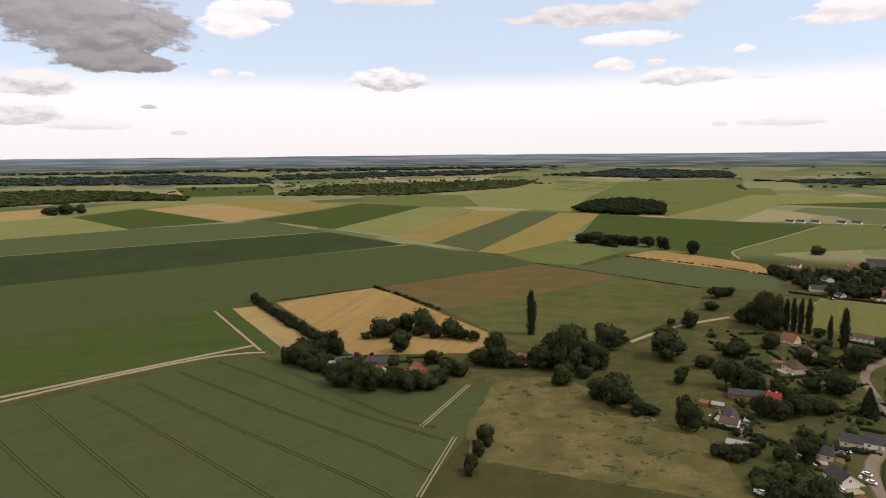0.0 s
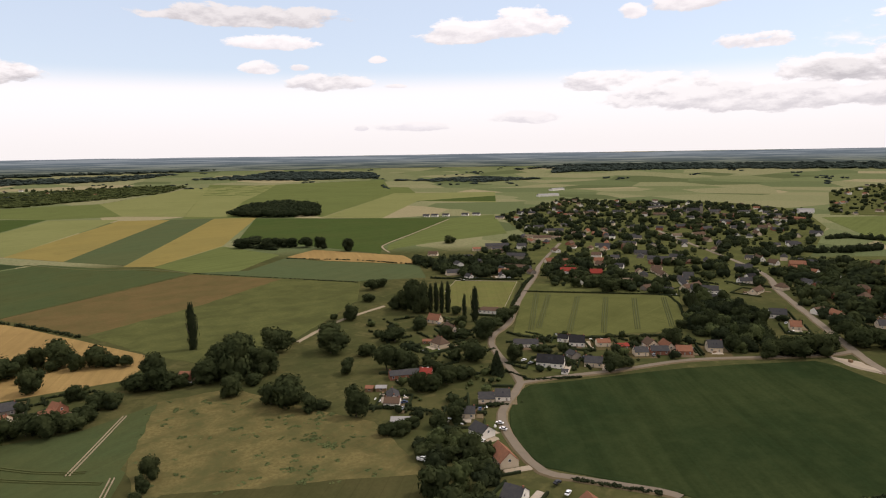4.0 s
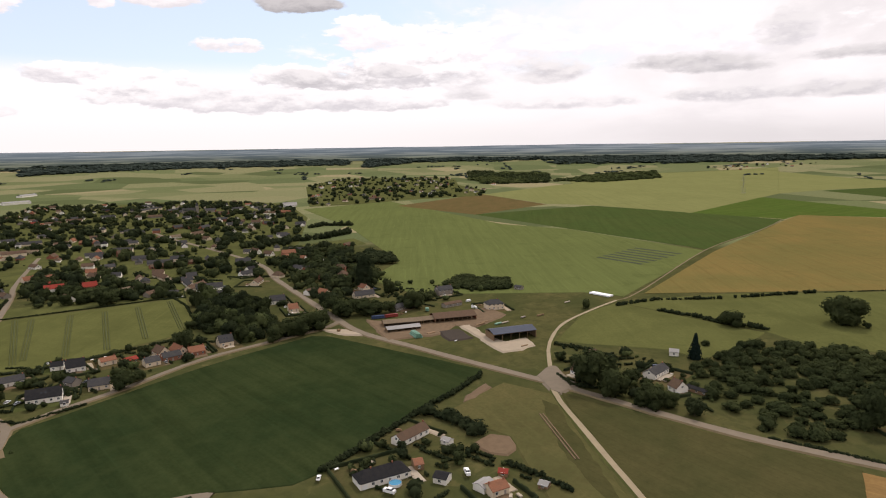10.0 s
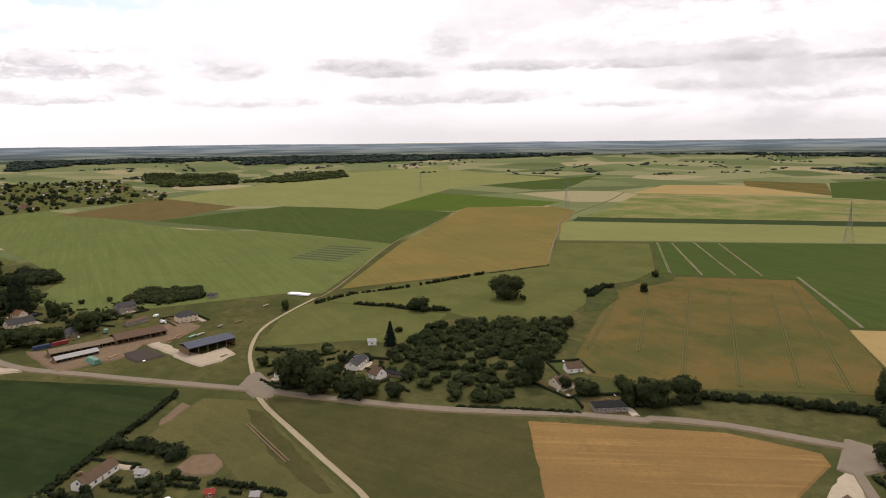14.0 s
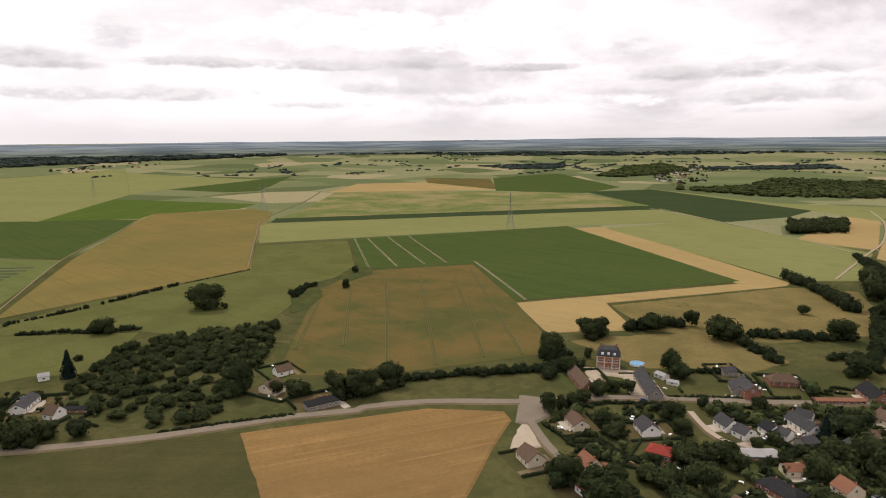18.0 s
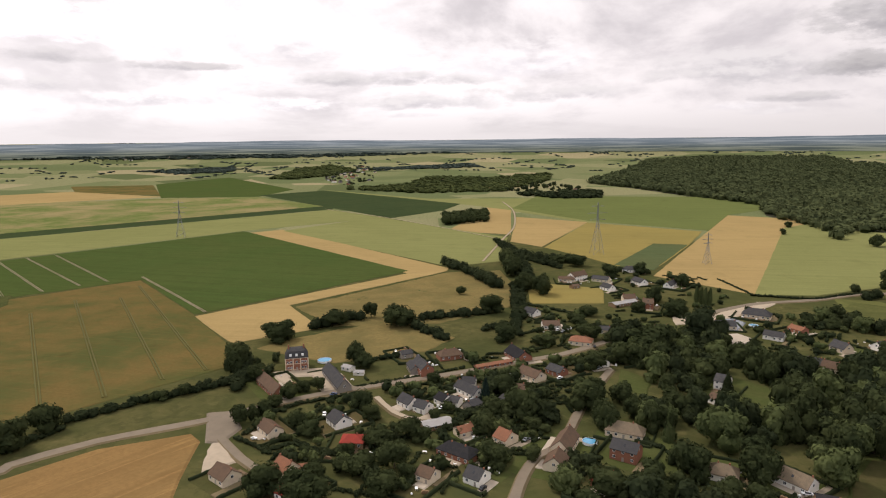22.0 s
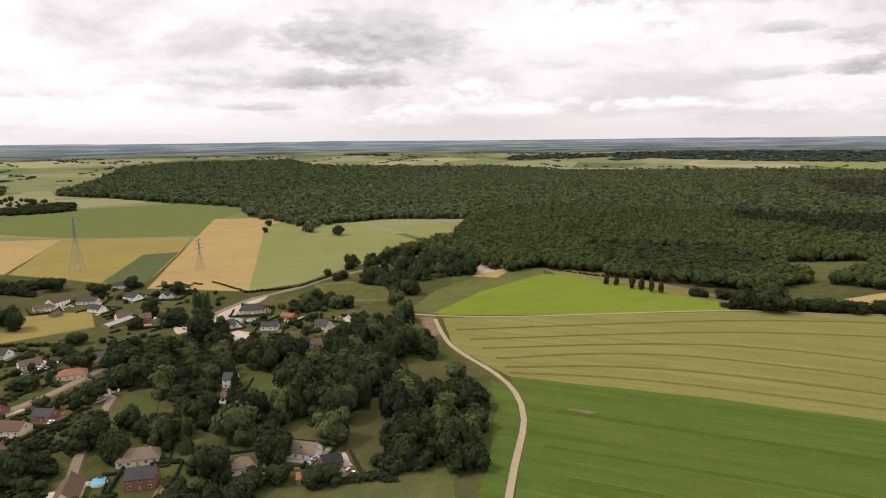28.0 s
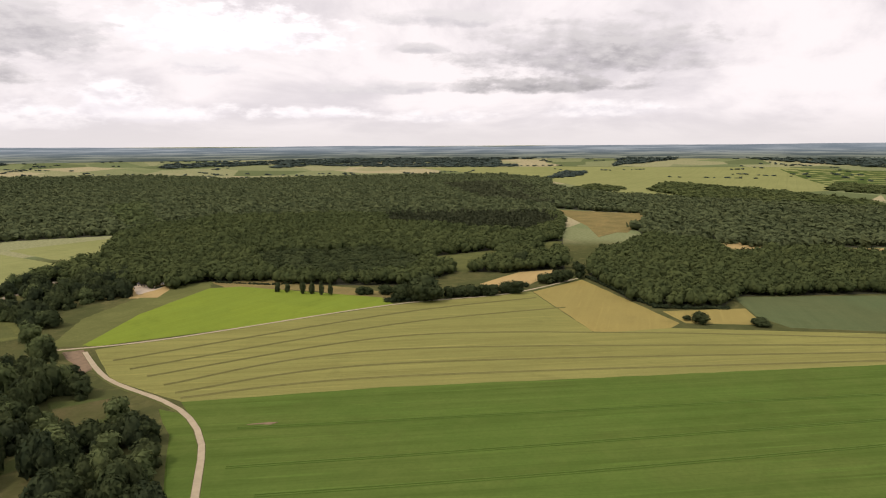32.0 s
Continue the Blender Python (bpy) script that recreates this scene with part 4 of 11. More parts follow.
def house(x, y, rot, length, depth, eaves, ridge, roof, wall, hip=False, plain_sides=False, sky=0, garage=False, group="village houses"):
    """A house with gabled or hipped roof, chimney, door and windows on both long sides."""
    rng = random.Random(int(x * 11 + y * 17))
    TAKEN.append((x, y))
    far = math.hypot(x, y) > 1000
    small = length * depth < 40 or ridge < 4.4
    name = "shed" if small else "house"
    words = f"{WALL_WORDS[wall]} {'shed' if small else 'house'} with a {'hipped' if hip else 'gabled'} {ROOF_WORDS[roof]} roof"
    base = tagged(new(name), words, "shed" if small else "house", "" if small else group)
    base.location, base.rotation_euler = (x, y, ground_z(x, y) + 0.15), (0, 0, radians(rot))
    if not small and not plain_sides and 60 < math.hypot(x, y) < 760:
        GARDENS.append((x, y, rot, length, depth))
    part("wall", gable_walls(length, depth, eaves, ridge, hip), MAT[wall], base)
    top = part("roof", roof_shell(length, depth, eaves, ridge, hip), MAT[roof], base, f"{ROOF_WORDS[roof]} roof")
    if plain_sides:
        return base
    if not small:
        for s in ((1,) if rng.random() < 0.6 else (1, -1)):
            bm = bmesh.new()
            cx = s * (length / 2 - (1.6 if hip else 0.55)) * (0.5 if hip else 1)
            box(bm, cx - 0.3, cx + 0.3, -0.3, 0.3, ridge - 0.7, ridge + 0.8)
            part("chimney", bm, MAT["brick"], top, "square masonry chimney")
        slope = math.degrees(math.atan((ridge - eaves) / (depth / 2)))
        for i in range(sky):
            for s in (-1, 1):
                k = put("skylight", SKYLIGHT, top, (i - (sky - 1) / 2) * 2.0, s * depth * 0.25, (eaves + ridge) / 2 + 0.22)
                k.rotation_euler = (radians(-s * slope), 0, 0)
    storeys = 2 if eaves > 4.4 else 1
    n = max(1, int(length / (3.4 if not far else 5)))
    for s, turn in ((-1, 0), (1, 180)):
        for st in range(storeys):
            for i in range(n):
                px = (i + 0.5) / n * length - length / 2
                if st == 0 and i == n // 2 and not small:
                    put("door", DOOR, base, px, s * (depth / 2 + 0.03), -0.1, turn)
                elif st == 0 and garage and i == 0:
                    put("garage_door", GARAGE, base, px, s * (depth / 2 + 0.03), -0.1, turn)
                else:
                    opening(base, px, s * (depth / 2 + 0.03), 0.95 + st * 2.7 if eaves > 2.6 else 0.7, turn)
    if not hip and not far and ridge - eaves > 2.2:
        for s, turn in ((-1, -90), (1, 90)):
            opening(base, s * (length / 2 + 0.03), 0, eaves - 0.2, turn)
    return base


def hamlet(corners, n, seed, trees=1.0, roofs=("slate", "slate", "slate", "brown_roof", "brown_roof", "tile", "black_roof")):
    """Houses with gardens, hedges and trees, scattered over the inner part of a village."""
    rng = random.Random(seed)
    corners = list(corners)
    xs, ys = [p[0] for p in corners], [p[1] for p in corners]
    spots, tries = [], 0
    while len(spots) < n and tries < 6000:
        tries += 1
        p = (rng.uniform(min(xs), max(xs)), rng.uniform(min(ys), max(ys)))
        if inside(p, corners) and all(math.dist(p, q) > 15 for q in spots) and all(math.dist(p, q) > 14 for q in TAKEN):
            spots.append(p)
    turn = rng.uniform(0, 90)
    verts, faces, kinds = [], [], []
    names = ("white", "cream", "brick", "stone") + tuple(dict.fromkeys(roofs))
    for p in spots:
        e = 5.2 if rng.random() < 0.3 else 2.9
        L, D, r, hip = rng.uniform(9, 17), rng.uniform(7, 9), e + rng.uniform(2.6, 3.8), rng.random() < 0.25
        spin = turn + rng.choice((0, 0, 90)) + rng.uniform(-12, 12)
        wall, top = rng.choice(("white", "white", "cream", "cream", "brick", "stone")), rng.choice(roofs)
        if math.hypot(*p) < 1900:
            one = tagged(new("house"), f"{WALL_WORDS[wall]} village house with a {'hipped' if hip else 'gabled'} {ROOF_WORDS[top]} roof", "house", "village houses")
            one.location, one.rotation_euler = (p[0], p[1], ground_z(*p) + 0.15), (0, 0, radians(spin))
            part("wall", gable_walls(L, D, e, r, hip), MAT[wall], one)
            part("roof", roof_shell(L, D, e, r, hip), MAT[top], one, f"{ROOF_WORDS[top]} roof")
            continue
        m = pose(p[0], p[1], ground_z(*p) + 0.15, 0, 0, spin)
        for bm, which in ((gable_walls(L, D, e, r, hip), wall), (roof_shell(L, D, e, r, hip), top)):
            b = len(verts)
            bm.verts.index_update()
            verts += [tuple(m @ v.co) for v in bm.verts]
            faces += [tuple(b + v.index for v in f.verts) for f in bm.faces]
            kinds += [names.index(which)] * len(bm.faces)
            bm.free()
    if verts:
        ob = mesh_object("village_houses", verts, faces, None)
        for which in names:
            ob.data.materials.append(MAT[which])
        ob.data.polygons.foreach_set("material_index", kinds)
        tagged(ob, "distant village houses with pale walls and slate or tile roofs", "houses", kind="stuff")
    grown, tries, cells = [], 0, {}
    while len(grown) < n * trees * 0.9 and tries < 30000:
        tries += 1
        p = (rng.uniform(min(xs), max(xs)), rng.uniform(min(ys), max(ys)))
        key = (int(p[0] / 5), int(p[1] / 5))
        if key not in cells and inside(p, corners) and off_roads(p, 9) and all(math.dist(p, q) > 7.5 for q in spots) and all(math.dist(p, q) > 7.5 for q in TAKEN):
            cells[key] = 1
            grown.append(p)
    plants = [(*p, k * rng.uniform(0.8, 1.2), k * rng.uniform(0.9, 1.3)) for p in grown for k in [rng.choice((3, 5, 7, 9, 11, 14))]]
    if plants:
        half = len(plants) // 2
        planting("garden_trees", plants[:half], "shrub", "leaf_dark", "dark green garden trees between the village houses", "trees")
        planting("garden_trees", plants[half:], "shrub", "leaf", "green garden trees between the village houses", "trees")


def off_roads(p, h):
    """Whether a tree of that height keeps clear of roads."""
    return not any(near_road(p[0] * f, p[1] * f) for f in (1.0, 1 + 0.6 * h / 140))


def off_lawns(p, h):
    """Whether a tree of that height keeps clear of every glade and of its near edge."""
    return not any(inside((p[0] * f, p[1] * f), g[2]) for f in (1.0, 1 + 0.45 * h / 140) for g in GLADES)


def grove(corners, step, h, leaf="leaf", holes=()):
    """Large trees standing close together, joined by kind of leaf."""
    rng = random.Random(int(corners[0][0] * 5 + corners[0][1]))
    corners = list(corners)
    xs, ys = [p[0] for p in corners], [p[1] for p in corners]
    y, odd = min(ys), 0
    spots = {"leaf": [], "leaf_dark": [], "leaf_light": []}
    while y < max(ys):
        x = min(xs) + (step / 2 if odd else 0)
        while x < max(xs):
            p = (x + rng.uniform(-0.35, 0.35) * step, y + rng.uniform(-0.35, 0.35) * step)
            if inside(p, corners) and not any(inside(p, q) for q in holes) and off_lawns(p, h) and off_roads(p, h) and all(math.dist(p, q) > 8.5 and math.dist((p[0] * (1 + 0.7 * h / 140), p[1] * (1 + 0.7 * h / 140)), q) > 6.5 for q in TAKEN):
                k = rng.choice((0.6, 0.8, 1.0, 1.0, 1.25, 1.5))
                if rng.random() < 0.8:
                    spots[rng.choice(("leaf", "leaf", "leaf_dark", "leaf_dark", "leaf_light", leaf))].append((*p, h * k * rng.uniform(0.85, 1.15), step * (0.55 + 0.7 * k) * rng.uniform(0.9, 1.15)))
            x += step
        y, odd = y + step * 0.87, not odd
    for kind, words in (("leaf", "mid-green"), ("leaf_dark", "dark green"), ("leaf_light", "light green")):
        if spots[kind]:
            planting("grove_trees", spots[kind], "grove", kind, f"{words} full-crowned trees of a dense grove", "trees")


def shrubs(corners, n, seed):
    """Garden shrubs, clipped hedge pieces and small fruit trees, clear of the houses."""
    rng = random.Random(seed)
    corners = list(corners)
    xs, ys = [p[0] for p in corners], [p[1] for p in corners]
    groups, tries = {"leaf": [], "leaf_light": [], "leaf_dark": []}, 0
    turn = rng.uniform(0, math.pi)
    while n > 0 and tries < 8000:
        tries += 1
        p = (rng.uniform(min(xs), max(xs)), rng.uniform(min(ys), max(ys)))
        if not inside(p, corners) or near_road(*p) or any(inside(p, g[2]) for g in GLADES) or any(math.dist(p, q) < 8 for q in TAKEN):
            continue
        n -= 1
        leaf = rng.choice(list(groups))
        if rng.random() < 0.3:
            d, w = turn + rng.choice((0, math.pi / 2)), rng.uniform(1.6, 2.6)
            for i in range(rng.randrange(4, 12)):
                q = (p[0] + math.cos(d) * i * w * 0.7, p[1] + math.sin(d) * i * w * 0.7)
                if all(math.dist(q, o) > 7.5 for o in TAKEN):
                    groups["leaf_dark"].append((*q, rng.uniform(1.6, 2.6), w))
        else:
            k = rng.choice((2, 2.5, 3.5, 5, 7))
            groups[leaf].append((*p, k * rng.uniform(0.8, 1.2), k * rng.uniform(0.9, 1.3)))
    for leaf, spots in groups.items():
        if spots:
            planting("garden_shrubs", spots, "shrub", leaf, "green garden shrubs and clipped hedges between houses", "shrubs")


TAKEN, GARDENS = [], []


def near_road(x, y):
    return any((int(x // 6) + i, int(y // 6) + j) in ROADS for i in (-1, 0, 1) for j in (-1, 0, 1))


def clipped_hedge(line, h, w, leaf="leaf_dark"):
    """A trimmed garden hedge: one bushy wall along a line, left open at roads and houses."""
    verts, faces, run = [], [], 0
    for (ax, ay), (bx, by) in zip(line, line[1:]):
        n = max(1, int(math.dist((ax, ay), (bx, by)) / 1.3))
        dx, dy = (bx - ax) / n, (by - ay) / n
        d = math.hypot(dx, dy)
        for i in range(n + 1):
            x, y = ax + dx * i, ay + dy * i
            if near_road(x, y) or any(math.dist((x, y), q) < 7 for q in TAKEN):
                run = 0
                continue
            z = ground_z(x, y)
            for j, (s, k) in enumerate(((-0.55, 0.0), (-0.5, 0.55), (-0.32, 0.95), (0.32, 0.98), (0.5, 0.55), (0.55, 0.0))):
                q = 0.30 * noise.noise((x * 1.3, y * 1.3, j * 1.7))
                verts.append((x - dy / d * w * (s + q * 0.7), y + dx / d * w * (s + q * 0.7), z + h * k * (1 + q)))
            if run:
                b = len(verts) - 12
                faces += [(b + j, b + 6 + j, b + 7 + j, b + 1 + j) for j in range(5)]
            run += 1
        run = 0
    if len(faces) > 20:
        tagged(mesh_object("hedge", verts, faces, MAT[leaf], smooth=True), "clipped dark green hedge round a garden plot", "hedge")


def small_mesh(name, boxes, material):
    bm = bmesh.new()
    for b in boxes:
        box(bm, *b)
    me = bpy.data.meshes.new(name)
    bm.to_mesh(me)
    bm.free()
    me.materials.append(MAT[material])
    return me


def garden_kit():
    legs = [(x - 0.05, x + 0.05, y - 0.05, y + 0.05, 0, 0.7) for x in (-0.8, 0.8) for y in (-0.4, 0.4)]
    table = small_mesh("garden_table", [(-1.0, 1.0, -0.55, 0.55, 0.7, 0.78)] + legs, "paint_white")
    lounger = small_mesh("sun_lounger", [(-1.0, 0.5, -0.35, 0.35, 0.28, 0.36), (0.5, 0.58, -0.35, 0.35, 0.3, 0.95)] + [(x - 0.04, x + 0.04, y - 0.04, y + 0.04, 0, 0.28) for x in (-0.9, 0.4) for y in (-0.3, 0.3)], "paint_white")
    bench = small_mesh("wood_pile", [(-1.6, 1.6, -0.5, 0.5, 0, 0.5), (-1.5, 1.4, -0.4, 0.42, 0.5, 0.85), (-1.2, 1.1, -0.3, 0.35, 0.85, 1.1)], "wood")
    tub = small_mesh("water_tank", [(-0.5, 0.5, -0.5, 0.5, 0.12, 1.1), (-0.6, 0.6, -0.6, 0.6, 0, 0.12)], "frame")
    frame = small_mesh("cold_frame", [(-1.5, 1.5, -0.7, 0.7, 0, 0.45), (-1.45, 1.45, -0.65, 0.65, 0.45, 0.6)], "paving")
    return [(table, "white garden table standing on the lawn", "table"), (lounger, "white sun lounger on a lawn", "lounger"), (bench, "stacked pile of split firewood", "wood pile"),
            (tub, "pale plastic water tank on a pallet", "tank"), (frame, "pale low cold frame in a garden", "cold frame")]


def garden(x, y, rot, length, depth, kit):
    """A plot round a house: lawn, terrace, drive, hedge on three sides and a few things on the grass."""
    rng = random.Random(int(x * 23 + y * 5))
    COUNT["plot"] += 1
    step = COUNT["plot"] * 0.0004
    m = pose(x, y, 0, 0, 0, rot)

    def at(u, v):
        p = m @ Vector((u, v, 0))
        return (p.x, p.y)

    w, d0, d1, turn = length / 2 + rng.uniform(3.5, 7), depth / 2 + rng.uniform(4, 8), depth / 2 + rng.uniform(8, 15), rng.choice((-1, 1))
    plot = [at(-w, -d0 * turn), at(w, -d0 * turn), at(w, d1 * turn), at(-w, d1 * turn)]
    if not any(1 < math.dist(q, (x, y)) < 40 and inside(q, plot) for q in TAKEN):
        sheet("lawn", plot, MAT[rng.choice(("lawn", "lawn_green", "lawn_dry", "lawn"))], 0, "mown garden lawn with dry patches", "lawn", lift=0.04 + step, fray=0.8)
    a, b = rng.uniform(-0.5, -0.2) * length, rng.uniform(0.25, 0.55) * length
    e0, e1 = depth / 2 - 0.2, depth / 2 + rng.uniform(2.2, 4.2)
    sheet("terrace", [at(a, e0 * turn), at(b, e0 * turn), at(b, e1 * turn), at(a, e1 * turn)], MAT[rng.choice(("paving", "paving", "gravel", "soil"))], 0, "pale paved terrace beside a house", "terrace", lift=0.42 + step, fray=0.3)
    c = length / 2 + rng.uniform(0.6, 1.4)
    sheet("drive", [at(c, -d0 * turn), at(c + 2.8, -d0 * turn), at(c + 2.8, depth * 0.4 * turn), at(c, depth * 0.4 * turn)], MAT[rng.choice(("gravel", "paving", "verge", "verge"))], 0, "pale gravel drive beside a house", "drive", lift=0.40 + step, fray=0.5)
    clipped_hedge([plot[1], plot[2], plot[3], plot[0]] if rng.random() < 0.7 else [plot[0], plot[1], plot[2]], rng.uniform(1.2, 2.0), rng.uniform(0.9, 1.4))
    for _ in range(rng.randrange(2, 5)):
        q = at(rng.uniform(-w + 1.5, w - 1.5), turn * rng.uniform(depth / 2 + 1.5, d1 - 1.5))
        if near_road(*q) or any(math.dist(q, o) < 6 for o in TAKEN):
            continue
        me, words, cat = rng.choice(kit)
        ob = tagged(new(me.name.split(".")[0], me), words, cat, "garden things")
        ob.location, ob.rotation_euler = (*q, 0.42), (0, 0, rng.uniform(0, 3.1))
    if rng.random() < 0.4:
        q = at(c + 1.4, -d0 * turn * 0.6)
        if not any(math.dist(q, o) < 6 for o in TAKEN):
            paint = rng.choice(("paint_white", "paint_grey", "paint_black", "paint_white", "paint_blue"))
            car(*q, rot + 90, paint, f"{paint.split('_')[1]} parked car on a garden drive")


def gardens():
    kit = garden_kit()
    for spot in GARDENS:
        garden(*spot, kit)


def pylon(x, y, h, rot):
    """A lattice power pylon: four legs, bracing and three cross-arms."""
    base = tagged(new("power_pylon"), "tall grey steel lattice power pylon standing in a field", "pylon", "power line pylons")
    base.location, base.rotation_euler = (x, y, ground_z(x, y) + 0.5), (0, 0, radians(rot))

    def bars(name, pairs, r, label=""):
        vs, fs = [], []
        for a, b in pairs:
            a, b = Vector(a), Vector(b)
            d = (b - a).normalized()
            u = d.orthogonal().normalized()
            w = d.cross(u)
            k = len(vs)
            for p in (a, b):
                for i in range(4):
                    t = math.pi / 4 + i * math.pi / 2
                    vs.append(tuple(p + (u * math.cos(t) + w * math.sin(t)) * r))
            fs.extend((k + i, k + (i + 1) % 4, k + 4 + (i + 1) % 4, k + 4 + i) for i in range(4))
        return mesh_object(name, vs, fs, MAT["steel"], base, label)

    def half(z):
        return 0.09 * h * (1 - z / (0.62 * h)) + 0.016 * h if z < 0.62 * h else 0.016 * h * (1 - 0.8 * (z - 0.62 * h) / (0.38 * h))

    lv = [0, 0.14, 0.26, 0.37, 0.47, 0.55, 0.62, 0.70, 0.78, 0.86, 0.93, 1.0]
    lv = [z * h for z in lv]
    corner = lambda z, i: ((1 if i in (0, 3) else -1) * half(z), (1 if i < 2 else -1) * half(z), z)
    for i in range(4):
        bars("leg", [(corner(a, i), corner(b, i)) for a, b in zip(lv, lv[1:])], 0.16)
    bars("bracing", [(corner(a, i), corner(b, (i + 1) % 4)) for a, b in zip(lv, lv[1:]) for i in range(4)] + [(corner(b, i), corner(a, (i + 1) % 4)) for a, b in zip(lv, lv[1:]) for i in range(4)], 0.09)
    for z, w in ((0.66 * h, 0.16 * h), (0.79 * h, 0.20 * h), (0.92 * h, 0.13 * h)):
        bars("cross_arm", [((-w, 0, z), (0, half(z), z + 0.035 * h)), ((w, 0, z), (0, half(z), z + 0.035 * h)), ((-w, 0, z), (0, -half(z), z)), ((w, 0, z), (0, -half(z), z)), ((-w, 0, z), (w, 0, z))], 0.13)


def car(x, y, rot, paint, label, kind="car"):
    """A parked car: body, glasshouse and four wheels."""
    van = kind == "van"
    base = tagged(new(kind), label, kind, "parked cars" if not van else "")
    base.location, base.rotation_euler = (x, y, ground_z(x, y) + 0.85), (0, 0, radians(rot))
    L, W, hgt = (5.4, 2.0, 1.4) if van else (4.2, 1.75, 0.62)
    bm = bmesh.new()
    box(bm, -L / 2, L / 2, -W / 2, W / 2, 0.3, 0.3 + hgt)
    bmesh.ops.bevel(bm, geom=bm.edges[:], offset=0.14, segments=2, affect="EDGES")
    part("body", bm, MAT[paint], base)
    bm = bmesh.new()
    box(bm, -L * 0.34, L * 0.22, -W / 2 + 0.1, W / 2 - 0.1, 0.25 + hgt, 0.8 + hgt)
    for v in bm.verts:
        if v.co.z > 0.5 + hgt:
            v.co.x *= 0.72
            v.co.y *= 0.84
    part("window_glass", bm, MAT["glass"], base, "dark tinted windows")
    bm = bmesh.new()
    box(bm, -L * 0.23, L * 0.15, -W / 2 + 0.2, W / 2 - 0.2, 0.8 + hgt, 0.85 + hgt)
    part("roof", bm, MAT[paint], base)
    for sx in (-1, 1):
        for sy in (-1, 1):
            bm = bmesh.new()
            bmesh.ops.create_cone(bm, cap_ends=True, segments=12, radius1=0.32, radius2=0.32, depth=0.2, matrix=Matrix.Translation((sx * L * 0.31, sy * (W / 2 - 0.08), 0.32)) @ Matrix.Rotation(math.pi / 2, 4, "X"))
            part("wheel", bm, MAT["rubber"], base)


def barn(x, y, rot, length, depth, eaves, ridge, roof, wall, open_bays=0, label="long open-fronted farm shed"):
    """A farm shed: roof on posts, back and side walls, open bays in front."""
    base = tagged(new("barn"), label, "barn", "farm sheds")
    base.location, base.rotation_euler = (x, y, ground_z(x, y) + 0.15), (0, 0, radians(rot))
    bm = bmesh.new()
    X, Y, t = length / 2, depth / 2, 0.2
    box(bm, -X, X, Y - t, Y, -0.3, eaves)
    part("back_wall", bm, MAT[wall], base)
    for s in (-1, 1):
        bm = bmesh.new()
        box(bm, s * X - t / 2, s * X + t / 2, -Y, Y - t, -0.3, eaves)
        part("side_wall", bm, MAT[wall], base)
    if not open_bays:
        bm = bmesh.new()
        box(bm, -X, X, -Y, -Y + t, -0.3, eaves)
        part("front_wall", bm, MAT[wall], base)
    else:
        for i in range(open_bays + 1):
            bm = bmesh.new()
            px = -X + 0.2 + i * (length - 0.4) / open_bays
            box(bm, px - 0.15, px + 0.15, -Y, -Y + 0.3, -0.3, eaves)
            part("post", bm, MAT["wood"], base)
    part("roof", roof_shell(length, depth, eaves, ridge, False, 0.5), MAT[roof], base, f"{ROOF_WORDS.get(roof, 'weathered')} roof")
    return base


